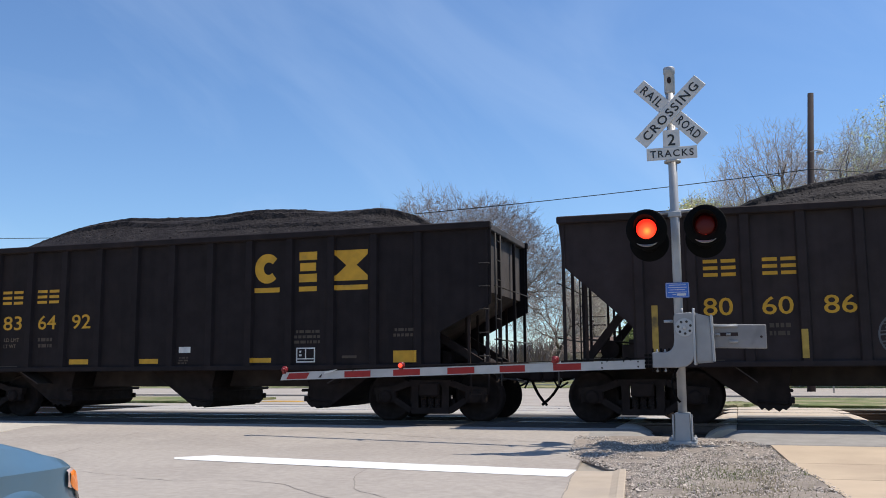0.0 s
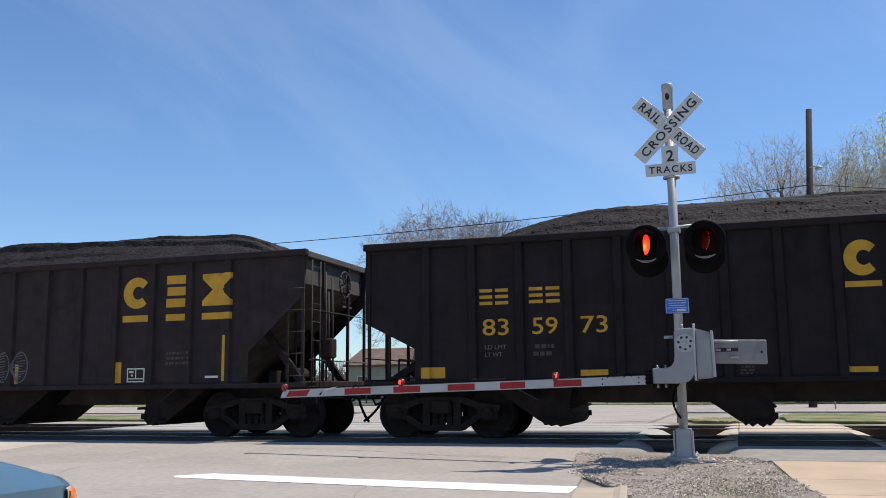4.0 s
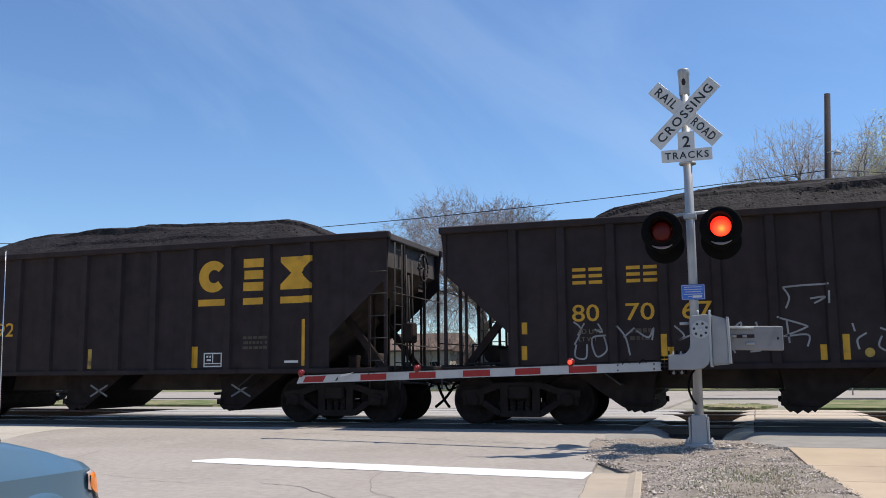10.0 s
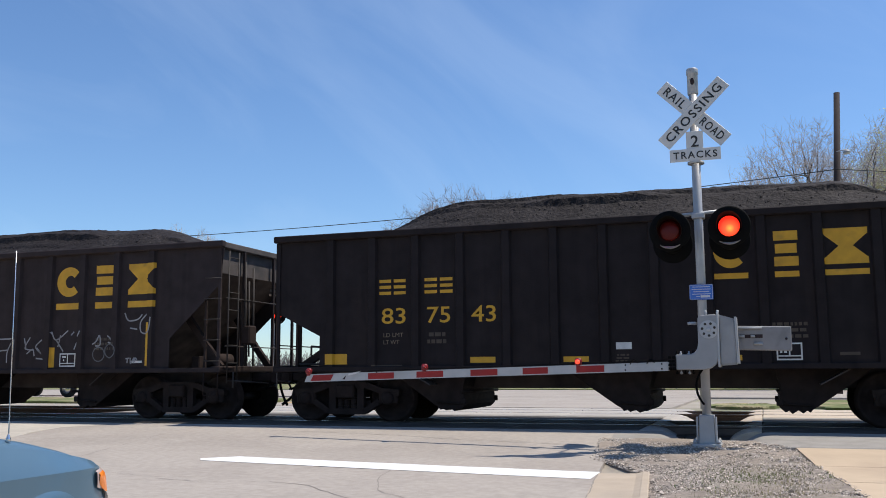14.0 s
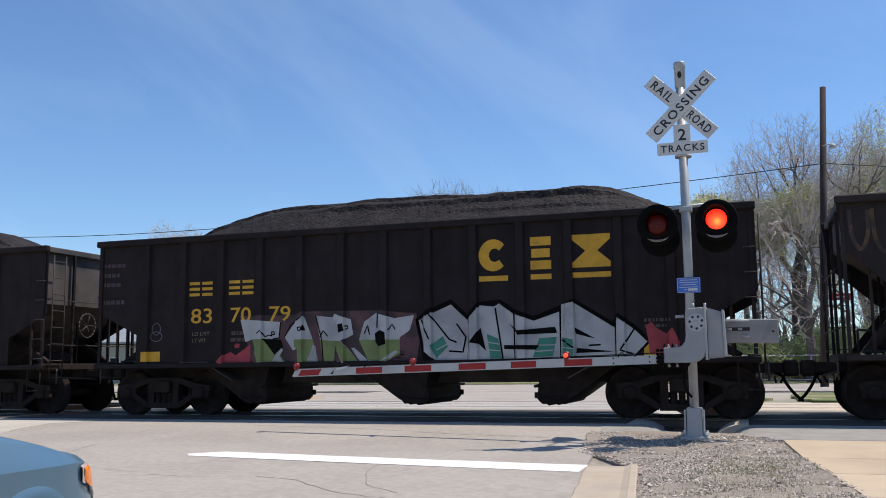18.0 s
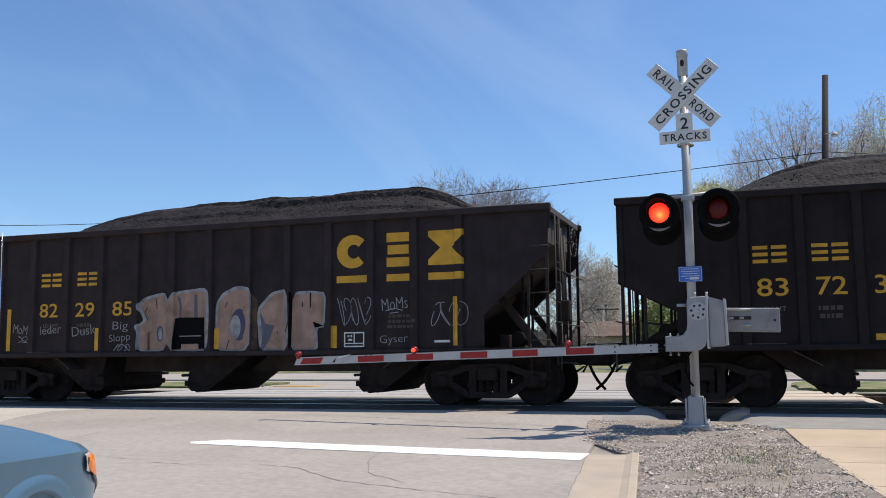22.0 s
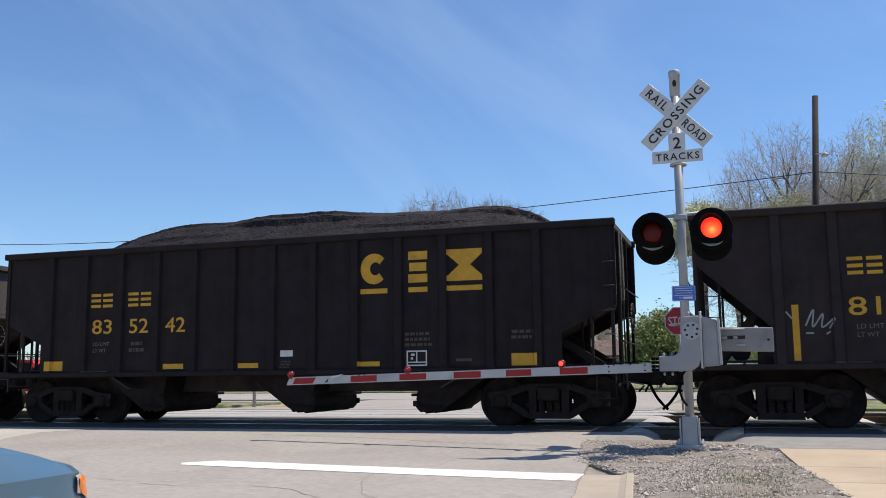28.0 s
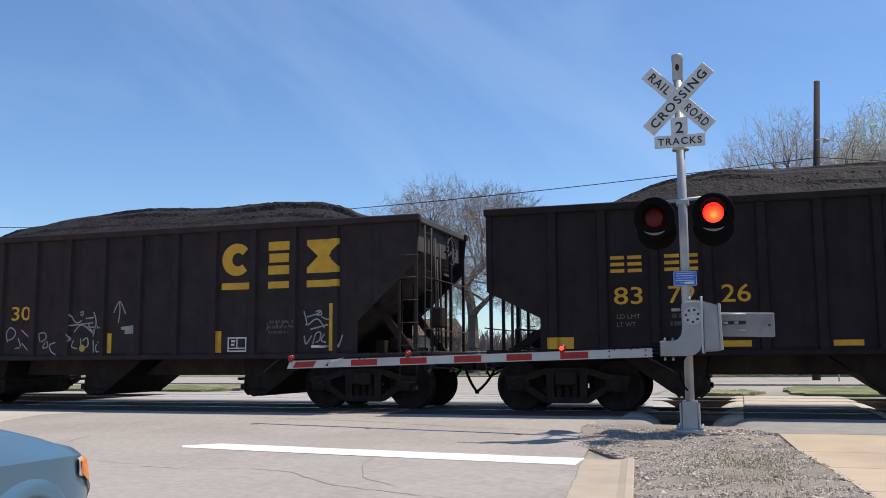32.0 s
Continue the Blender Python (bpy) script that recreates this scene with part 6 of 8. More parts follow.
bell = part("bell", bm, M_GAL, signal, "grey bell on the mast top")
bm = bmesh.new()
lathe(bm, ((0.005, -0.008), (0.026, -0.007), (0.030, 0.004)), 18, "y", (0.0, -0.076, 0.0))
for v in bm.verts:
    v.co.z = v.co.z * 1.9 + 5.19 + DZ
part("sound_opening", bm, M_POLE, bell, "dark oval opening")
bm = bmesh.new()
slab(bm, ((-0.115, 0.02), (0.115, 0.02), (0.105, 0.42), (-0.105, 0.42)), "y", -0.13, 0.12)
for sx in (-0.128, 0.128):
    slab(bm, ((sx - 0.012, 0.02), (sx + 0.012, 0.02), (sx + 0.012, 0.40), (sx - 0.012, 0.40)), "y", -0.16, -0.08)
bmesh.ops.bevel(bm, geom=bm.edges[:], offset=0.01, segments=1, affect="EDGES")
part("mast_foot", bm, M_GAL, signal)
bm = bmesh.new()
box(bm, -0.20, 0.19, -0.20, 0.20, -0.10, 0.03, 0.012)
part("base_plate", bm, M_GAL, signal)
for sx, sy in ((-0.165, -0.165), (0.155, -0.165), (-0.165, 0.165), (0.155, 0.165)):
    bm = bmesh.new()
    rod(bm, (sx, sy, 0.0), (sx, sy, 0.09), 0.016, 8)
    rod(bm, (sx, sy, 0.035), (sx, sy, 0.065), 0.03, 6)
    part("bolt", bm, M_GAL, signal)


def board(width, height, at, turn, name, text, label, text_h, text_w, depth=0.012, front=-0.10):
    """A flat sign board facing the road with its writing on it."""
    bm = bmesh.new()
    box(bm, -width / 2, width / 2, -depth, 0, -height / 2, height / 2, 0.004)
    ob = part(name, bm, M_SIGNW, signal, label)
    ob.matrix_basis = pose(at[0], front, at[1] + DZ) @ pose(0, 0, 0, 0, turn, 0)
    for word, u in text:
        t = part("writing", fit_words(word, text_w[word], text_h, 0.014, 1.22), M_LET, ob, "black letters")
        t.location = (u, -depth - 0.002, 0)
    return ob


CX, CZ = 0.0, 4.70
board(1.25, 0.225, (CX, CZ), 45, "crossbuck_blade", (("RAIL", -0.36), ("ROAD", 0.36)), "white crossbuck blade", 0.13, {"RAIL": 0.37, "ROAD": 0.40}, front=-0.085)
board(1.25, 0.225, (CX, CZ), -45, "crossbuck_blade", (("CROSSING", 0.0),), "white crossbuck blade", 0.13, {"CROSSING": 1.08}, front=-0.10)
board(0.24, 0.30, (0.0, 4.28), 0, "track_number_plate", (("2", 0.0),), "white plate under the crossbuck", 0.17, {"2": 0.11}, front=-0.085)
board(0.72, 0.185, (0.0, 4.075), 0, "tracks_plate", (("TRACKS", 0.0),), "white plate under the crossbuck", 0.105, {"TRACKS": 0.62}, front=-0.10)
bm = bmesh.new()
lathe(bm, ((0.12, 3.955 + DZ), (0.12, 3.985 + DZ), (0.07, 3.99 + DZ)), 14)
part("sign_clamp", bm, M_GAL, signal)

# the crossarm and the four flashing lamps, two to each side of the crossing
bm = bmesh.new()
rod(bm, (-0.32, -0.02, 3.20 + DZ), (0.36, -0.02, 3.24 + DZ), 0.025, 8)
box(bm, -0.09, 0.09, -0.09, 0.09, 3.14 + DZ, 3.22 + DZ, 0.01)
part("crossarm", bm, M_GAL, signal)
bulbs = []


def lamp(x, z, face, owner=signal):
    """A flasher: backing disc, hood, lens and a bulb carrier that turns its glowing face out when lit."""
    ld = new("lamp_unit")
    ld.parent = owner
    ld.matrix_basis = pose(x, -0.28 if face < 0 else 0.42, z + DZ) @ pose(0, 0, 0, 0, 0, 0 if face < 0 else 180)
    ld["label"] = "black round crossing lamp with a red lens"
    bm = bmesh.new()
    lathe(bm, ((0.02, 0.012), (0.285, 0.012), (0.295, 0.0), (0.285, -0.012), (0.15, -0.014)), 36, "y")
    part("backing_disc", bm, M_BLK, ld)
    bm = bmesh.new()
    lathe(bm, ((0.05, 0.16), (0.14, 0.10), (0.155, 0.02)), 20, "y")
    part("lamp_case", bm, M_BLK, ld)
    bm = bmesh.new()
    rod(bm, (0.0, 0.14, 0.02), (0.0, 0.27 if face < 0 else 0.43, 0.20), 0.02, 8)
    part("lamp_bracket", bm, M_GAL, ld)
    # hood: open half tube, longer above
    bm = bmesh.new()
    n = 26
    ra = []
    for i in range(n + 1):
        w = radians(-38 + 256 * i / n)
        deep = 0.10 + 0.24 * max(0.0, math.sin(w)) ** 0.6 if math.sin(w) > 0 else 0.10
        c, s = math.cos(w), math.sin(w)
        ra.append([bm.verts.new((r * c, y, r * s)) for r, y in ((0.170, -0.012), (0.175, -deep), (0.170, -deep), (0.165, -0.012))])
    for a, b in zip(ra, ra[1:]):
        for j in range(3):
            bm.faces.new((a[j], a[j + 1], b[j + 1], b[j]))
    bmesh.ops.recalc_face_normals(bm, faces=bm.faces[:])
    part("hood", bm, M_BLK, ld)
    # lower lip of the backing disc, its sunlit crescent painted in pale metal
    bm = bmesh.new()
    n = 14
    rows = []
    for i in range(n + 1):
        w = radians(238 + 64 * i / n)
        k = math.sin(math.pi * i / n)
        rows.append([bm.verts.new((r * math.cos(w), y, r * math.sin(w) + 0.02)) for r, y in ((0.262 - 0.018 * k, -0.018), (0.262 + 0.012 * k, -0.06), (0.268 + 0.012 * k, -0.018))])
    for a, b in zip(rows, rows[1:]):
        for j in range(2):
            bm.faces.new((a[j], a[j + 1], b[j + 1], b[j]))
    part("lip", bm, M_GAL, ld, "curved lip under the lens, its sunlit gleam put into pale colour")
    # turning bulb carrier: glowing on one side, dark red on the other
    bm = bmesh.new()
    lathe(bm, ((0.02, -0.022), (0.08, -0.020), (0.125, -0.010), (0.145, 0.0)), 28, "y")
    for f in bm.faces:
        f.material_index = 0
    k = len(bm.faces)
    lathe(bm, ((0.145, 0.001), (0.125, 0.010), (0.08, 0.020), (0.02, 0.022)), 28, "y")
    bm.faces.ensure_lookup_table()
    for f in bm.faces[k:]:
        f.material_index = 1
    bulb = part("bulb", bm, [M_LIT, M_LENS], ld, "red bulb carrier, glowing on one face")
    bulb.location = (0, -0.045, 0.0)
    return bulb


for x, z in ((-0.385, 2.945), (0.43, 2.965)):
    bulbs.append(lamp(x, z, -1))
back_bulbs = [lamp(x, z, 1) for x, z in ((-0.41, 2.85), (0.41, 2.87))]

# the crossing's other signal, beyond both tracks
opposite = thing("crossing_signal", "crossing signal with red flashing lamps beyond the tracks", "crossing signal", (-16.02, 28.25, gz(28)))
bm = bmesh.new()
rod(bm, (0, 0, -0.2), (0, 0, 4.4), 0.06, 12)
part("mast", bm, M_GAL, opposite)
bm = bmesh.new()
rod(bm, (-0.42, 0, 3.18 + DZ), (0.92, 0, 3.18 + DZ), 0.025, 8)
box(bm, -0.09, 0.09, -0.09, 0.09, 3.13 + DZ, 3.22 + DZ, 0.01)
part("crossarm", bm, M_GAL, opposite)
opposite_bulbs = [lamp(x, 2.93 - DZ, -1, opposite) for x in (0.30, -0.38)]
lamp(0.92, 2.93 - DZ, 1, opposite).rotation_euler = (0, 0, math.pi)

# small blue notice on the mast: writing too small to read
bm = bmesh.new()
box(bm, -0.165, 0.165, -0.085, -0.075, 1.96 + DZ, 2.18 + DZ, 0.012)
notice = part("notice_plate", bm, M_BLUE, signal, "small blue notice plate")
bm = bmesh.new()
for a, b, c, d in ((-0.158, 0.158, 2.168, 2.173), (-0.158, 0.158, 1.967, 1.972), (-0.158, -0.153, 1.967, 2.173), (0.153, 0.158, 1.967, 2.173)):
    box(bm, a, b, -0.0875, -0.0855, c + DZ, d + DZ)
part("border", bm, M_SIGNW, notice, "thin white border")
for i in range(5):
    bm = bmesh.new()
    w = (0.12, 0.13, 0.11, 0.13, 0.07)[i]
    box(bm, -w, w if i < 4 else -0.02, -0.088, -0.0855, 2.139 - 0.034 * i + DZ, 2.147 - 0.034 * i + DZ)
    part("text_bar", bm, M_SIGNW, notice)
bm = bmesh.new()
box(bm, -0.01, 0.12, -0.088, -0.0855, 1.990 + DZ, 2.022 + DZ)
part("text_bar", bm, M_SIGNW, notice)

# gate mechanism case, arm bracket and counterweights
bm = bmesh.new()
box(bm, -0.04, 0.20, -0.30, -0.05, 1.24 + DZ, 1.70 + DZ, 0.018)
part("gate_bracket", bm, M_ALU, signal)
bm = bmesh.new()
slab(bm, ((0.22, 1.02), (0.475, 1.04), (0.455, 1.66), (0.22, 1.73)), "y", -0.36, 0.10)
for v in bm.verts:
    v.co.z += DZ
bmesh.ops.bevel(bm, geom=bm.edges[:], offset=0.025, segments=2, affect="EDGES")
case = part("gate_case", bm, M_ALU, signal, "silver gate mechanism case")
bm = bmesh.new()
box(bm, 0.205, 0.235, -0.43, 0.11, 1.00 + DZ, 1.75 + DZ, 0.010)
part("case_rim", bm, M_GAL, case)
bm = bmesh.new()
slab(bm, ((0.455, 1.05), (0.485, 1.05), (0.468, 1.69), (0.438, 1.69)), "y", -0.375, 0.11)
for v in bm.verts:
    v.co.z += DZ
part("case_lid_rim", bm, M_GAL, case)
for z in (1.18, 1.58):
    bm = bmesh.new()
    box(bm, 0.45, 0.475, -0.30, -0.22, z - 0.03 + DZ, z + 0.03 + DZ, 0.005)
    part("case_hinge", bm, M_GAL, case)
# one bent plate carries the boom; a ring of dark bolts marks its pivot
bm = bmesh.new()
slab(bm, ((-0.36, 0.965), (0.02, 0.965), (0.11, 0.985), (0.18, 1.04), (0.22, 1.14), (0.235, 1.66), (0.225, 1.715), (0.18, 1.73), (-0.01, 1.72), (-0.045, 1.69), (-0.05, 1.60),
          (-0.05, 1.34), (-0.065, 1.26), (-0.105, 1.205), (-0.165, 1.18), (-0.36, 1.18)), "y", -0.42, -0.30)
for v in bm.verts:
    v.co.z += DZ
bmesh.ops.bevel(bm, geom=bm.edges[:], offset=0.010, segments=1, affect="EDGES")
bracket = part("arm_bracket", bm, M_ALU, signal, "grey bent steel plate")
bm = bmesh.new()
lathe(bm, ((0.01, -0.436), (0.030, -0.436), (0.036, -0.422)), 16, "y", (0.095, 0, 1.52 + DZ))
lathe(bm, ((0.120, -0.4245), (0.128, -0.4245), (0.128, -0.421)), 28, "y", (0.095, 0, 1.52 + DZ))
part("hub", bm, M_GAL, bracket)
for i in range(7):
    w = 2 * math.pi * i / 7 + 0.3
    bm = bmesh.new()
    lathe(bm, ((0.004, -0.431), (0.016, -0.431), (0.019, -0.424)), 8, "y", (0.095 + 0.085 * math.cos(w), 0, 1.52 + DZ + 0.085 * math.sin(w)))
    part("hub_bolt", bm, M_IRON, bracket)
for i in range(5):
    for za, zb in ((1.17, 1.235), (0.905, 0.97)):
        bm = bmesh.new()
        rod(bm, (-0.35 + 0.055 * i, -0.36, za + DZ), (-0.35 + 0.055 * i, -0.36, zb + DZ - 0.012 * (i % 2)), 0.012, 6)
        rod(bm, (-0.35 + 0.055 * i, -0.36, za + DZ + 0.010), (-0.35 + 0.055 * i, -0.36, za + DZ + 0.028), 0.020, 6)
        part("bracket_bolt", bm, M_GAL if i % 2 else M_BLK, bracket)
for i in range(8):                                # dark clamp bolts at the joint of plate and boom
    bm = bmesh.new()
    zz = 0.985 + 0.052 * (i % 4)
    xx = -0.385 - 0.055 * (i // 4)
    rod(bm, (xx, -0.445, zz + DZ), (xx, -0.30, zz + DZ), 0.017, 6)
    box(bm, xx - 0.024, xx + 0.024, -0.43, -0.38, zz - 0.018 + DZ, zz + 0.018 + DZ, 0.004)
    part("clamp_bolt", bm, M_BLK, bracket)
for x in (0.06, 0.22):
    bm = bmesh.new()
    rod(bm, (x, -0.34, 1.72 + DZ), (x, -0.34, 1.79 + DZ), 0.018, 8)
    part("lifting_eye", bm, M_GAL, bracket)
bm = bmesh.new()
rod(bm, (-0.20, -0.16, 1.62 + DZ), (-0.08, -0.16, 1.62 + DZ), 0.022, 8)
part("clamp_stud", bm, M_GAL, signal)
# counterweight arm to the right
bm = bmesh.new()
slab(bm, ((0.46, 1.24), (1.18, 1.22), (1.18, 1.56), (0.46, 1.58)), "y", 0.02, 0.09)
for v in bm.verts:
    v.co.z += DZ
bmesh.ops.bevel(bm, geom=bm.edges[:], offset=0.012, segments=1, affect="EDGES")
cw = part("counterweight", bm, M_CWT, signal, "flat grey counterweight plate")
bm = bmesh.new()
box(bm, 0.50, 0.80, 0.0155, 0.0185, 1.405 + DZ, 1.455 + DZ)
part("slot", bm, M_POLE, cw, "dark adjusting slot")
bm = bmesh.new()
lathe(bm, ((0.004, 0.013), (0.016, 0.014), (0.018, 0.019)), 10, "y", (1.11, 0, 1.39 + DZ))
part("hole", bm, M_POLE, cw, "dark round hole")
for z, a, b in ((1.545, 0.47, 0.80), (1.43, 0.48, 0.56), (1.43, 0.64, 0.70), (1.325, 0.68, 0.80)):
    bm = bmesh.new()
    rod(bm, (a, 0.005, z + DZ), (b, 0.005, z + DZ), 0.018, 8)
    part("counterweight_rod", bm, M_GAL, cw)
# cable from the case down the mast
bm = bmesh.new()
last = None
for i in range(11):
    f = i / 10
    p = Vector((-0.02 - 0.10 * math.sin(math.pi * f) ** 0.8, -0.10, 0.98 - 0.50 * f + DZ))
    if last is not None:
        rod(bm, last, p, 0.016, 8)
    last = p
part("cable", bm, M_BLK, signal)

# the boom: striped panels on a thin tapering arm, reaching away from the mast
boom = thing("gate_arm", "lowered crossing gate arm with red and white stripes and red lamps", "gate arm", (MX - 0.46, MY - 0.36, 0))
tip = Vector((-7.30 - (MX - 0.46), 13.95 - (MY - 0.36), 0))
run = tip.length
boom.rotation_euler = (0, 0, math.atan2(-tip.y, -tip.x))
# local x runs back from the bracket: the boom lies along -x
arm_lo = lambda u: 0.955 - 0.155 * u / run      # height of the lower edge along the boom
arm_h = lambda u: 0.125 + 0.005 * u / run


def boom_piece(u0, u1, material, name, slant=0.0):
    bm = bmesh.new()
    pts = ((-u0, arm_lo(u0)), (-u0 - slant, arm_lo(u0) + arm_h(u0)), (-u1 - slant, arm_lo(u1) + arm_h(u1)), (-u1, arm_lo(u1)))
    slab(bm, pts, "y", -0.012, 0.012)
    return part(name, bm, material, boom)


def red_face(u0, u1, slant=0.0):
    """A red reflecting sheet on a white panel, with a pale margin above and below."""
    bm = bmesh.new()
    lo, hi = (lambda u: arm_lo(u) + 0.014), (lambda u: arm_lo(u) + arm_h(u) - 0.017)
    slab(bm, ((-u0, lo(u0)), (-u0 - slant, hi(u0)), (-u1 - slant, hi(u1)), (-u1, lo(u1))), "y", -0.016, 0.016)
    return part("red_stripe", bm, M_ARMR, boom, "red reflecting stripe")


reds = ((0.93, 1.35), (1.79, 2.19), (2.60, 3.05), (3.52, 3.99), (4.40, 4.88))
last = 0.0
for a, b in reds:
    boom_piece(last, a, M_ARMW, "root_panel" if last == 0.0 else "stripe_panel")
    boom_piece(a, b, M_ARMW, "stripe_panel")
    red_face(a, b)
    last = b
boom_piece(last, run - 0.52, M_ARMW, "stripe_panel")
boom_piece(run - 0.518, run - 0.12, M_ARMW, "stripe_panel", -0.06)
red_face(run - 0.518, run - 0.12, -0.06)
boom_piece(run - 0.118, run, M_ARMW, "tip_panel", -0.06)
for u in (0.10, 0.62):
    for dz in (0.03, 0.10):
        bm = bmesh.new()
        rod(bm, (-u, -0.02, arm_lo(u) + dz), (-u, -0.01, arm_lo(u) + dz), 0.012, 8)
        part("boom_bolt", bm, M_BLK, boom)
bm = bmesh.new()
rod(bm, (-0.02, -0.005, 1.105), (-run * 0.985, -0.005, arm_lo(run) + 0.15), 0.006, 6)
part("lamp_cable", bm, M_BLK, boom)
for u, rise in ((0.20, 0.05), (0.44, 0.06), (4.62, 0.04)):
    bm = bmesh.new()
    loop = [(-u - 0.11 * q / 6, -0.02, 1.095 - 0.155 * u / run - 0.02 + rise * math.sin(math.pi * q / 6) - 0.015 * (q / 6) ** 2) for q in range(7)]
    for p, q in zip(loop, loop[1:]):
        rod(bm, p, q, 0.007, 5)
    part("loose_wire", bm, M_BLK, boom)
bm = bmesh.new()
u = run - 1.02
slab(bm, ((-u, arm_lo(u) + 0.11), (-u - 0.16, arm_lo(u) + 0.08), (-u - 0.14, arm_lo(u) + 0.115), (-u + 0.10, arm_lo(u) + 0.155)), "y", -0.030, -0.024)
part("torn_sheeting", bm, M_SIGNW, boom, "peeling white reflective strip")
bm = bmesh.new()
slab(bm, ((-u - 0.22, arm_lo(u) + 0.02), (-u - 0.27, arm_lo(u) + 0.02), (-u - 0.20, arm_lo(u) + 0.085)), "y", -0.018, -0.0125)
part("dent", bm, M_POLE, boom, "dark dent in the panel")
arm_bulbs = []
for u in (1.32, 3.85, run - 0.08):
    ld = new("arm_lamp")
    ld.parent = boom
    ld.location = (-u, 0, arm_lo(u) + arm_h(u) + 0.045)
    ld["label"] = "small red lamp on the gate arm"
    bm = bmesh.new()
    box(bm, -0.03, 0.03, -0.03, 0.03, -0.07, -0.045, 0.005)
    lathe(bm, ((0.03, -0.05), (0.052, -0.04), (0.055, 0.03), (0.03, 0.055)), 14, "z")
    part("lamp_case", bm, M_LAMPRED, ld)
    bm = bmesh.new()
    lathe(bm, ((0.004, -0.034), (0.028, -0.028), (0.036, 0.0)), 16, "y")
    n = len(bm.faces)
    lathe(bm, ((0.036, 0.001), (0.028, 0.028), (0.004, 0.034)), 16, "y")
    bm.faces.ensure_lookup_table()
    for f in bm.faces[n:]:
        f.material_index = 1
    b = part("bulb", bm, [M_CORE, M_LAMPRED], ld, "red bulb, glowing on one face")
    b.location = (0, -0.042, 0.0)
    arm_bulbs.append(b)
arm_bulbs[2].rotation_euler = (0, 0, math.pi)

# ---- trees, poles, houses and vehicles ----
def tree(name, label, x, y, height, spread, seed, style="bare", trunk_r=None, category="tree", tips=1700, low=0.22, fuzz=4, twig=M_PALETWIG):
    """A tree that forks from its trunk towards many points of a rounded crown, with fine twigs at the ends."""
    rnd = random.Random(seed)
    gen = np.random.default_rng(seed)
    top = thing(name, label, category, (x, y, gz(y)))
    wood, wf, fine, ff, ends = [], [], [], [], []
    thin = 0.004 + 0.00008 * y

    def tube(a, b, ra, rb, n, vs, fs):
        d = b - a
        if d.length < 1e-5:
            return
        d.normalize()
        u = d.orthogonal().normalized()
        v = d.cross(u)
        k = len(vs)
        for p, r in ((a, ra), (b, rb)):
            for i in range(n):
                w = 2 * math.pi * i / n
                q = p + (u * math.cos(w) + v * math.sin(w)) * r
                vs.append((q.x, q.y, q.z))
        for i in range(n):
            j = (i + 1) % n
            fs.append((k + i, k + j, k + n + j, k + n + i))

    # crown: several lobes inside one rounded outline
    lobes = []
    for k in range(22):
        c = -0.45 + 1.45 * (k + 0.5) / 22
        w, s = k * 2.39996 + rnd.uniform(-0.4, 0.4), math.sqrt(1 - c * c)
        f = rnd.uniform(0.55, 0.74)
        lobes.append((f * s * math.cos(w), f * s * math.sin(w), f * c, rnd.uniform(0.22, 0.36)))
    pts = []
    while len(pts) < tips:
        a, b, c, r = lobes[rnd.randrange(22)]
        d = gen.normal(size=3)
        d *= (r * rnd.random() ** 0.30) / np.linalg.norm(d)
        q = np.array((a, b, c)) + d
        if np.linalg.norm(q) < 1.0:
            pts.append(q)
    pts = np.array(pts)
    pts[:, :2] *= spread / 2 / max(0.6, np.percentile(np.abs(pts[:, :2]), 99))
    z_lo, z_hi = height * low, height * 0.975
    pz = pts[:, 2]
    pts[:, 2] = z_lo + (pz - pz.min()) / (pz.max() - pz.min()) * (z_hi - z_lo)
    r_base = trunk_r or height * 0.019
    unit = r_base / tips ** 0.5

    def limb(p, q, n0, n1):
        """A bent piece of wood that carries n0 tips at its foot and n1 at its end."""
        ra, rb = max(thin, unit * n0 ** 0.5), max(thin * 0.8, unit * n1 ** 0.5 * 0.92)
        d = (q - p).length
        m = (p + q) / 2 + Vector((rnd.uniform(-1, 1), rnd.uniform(-1, 1), rnd.uniform(-0.4, 1.0))) * d * 0.09
        if n0 > 18:
            tube(p, m, ra, (ra + rb) / 2, 7, wood, wf)
            tube(m, q, (ra + rb) / 2, rb, 7, wood, wf)
        else:
            tube(p, m, ra, (ra + rb) / 2, 3, fine, ff)
            tube(m, q, (ra + rb) / 2, rb, 3, fine, ff)

    def grow(p, ids, count):
        if len(ids) == 1:
            e = Vector(pts[ids[0]])
            limb(p, e, 1, 0.4)
            ends.append(e)
            d0 = (e - p).normalized()
            for _ in range(fuzz):
                g = (d0 + Vector((rnd.uniform(-1, 1), rnd.uniform(-1, 1), rnd.uniform(-0.3, 1.0))) * 0.9).normalized()
                s = p.lerp(e, rnd.uniform(0.35, 1.0))
                h = s + g * rnd.uniform(0.25, 0.75) * height / 14
                tube(s, h, thin * 0.75, thin * 0.4, 3, fine, ff)
                ends.append(h)
            return
        own = pts[ids]
        c = Vector(own.mean(0))
        way = 0.34 if len(ids) > 20 else 0.5
        q = p + (c - p) * rnd.uniform(way - 0.08, way + 0.08)
        limb(p, q, count, len(ids))
        seeds = own[gen.choice(len(ids), 3 if len(ids) > 12 and rnd.random() < 0.5 else 2, replace=False)]
        dirs = own - np.array(q)
        dirs /= np.linalg.norm(dirs, axis=1)[:, None] + 1e-6
        sd = seeds - np.array(q)
        sd /= np.linalg.norm(sd, axis=1)[:, None] + 1e-6
        near = np.argmax(dirs @ sd.T, axis=1)
        groups = [ids[near == k] for k in range(len(seeds))]
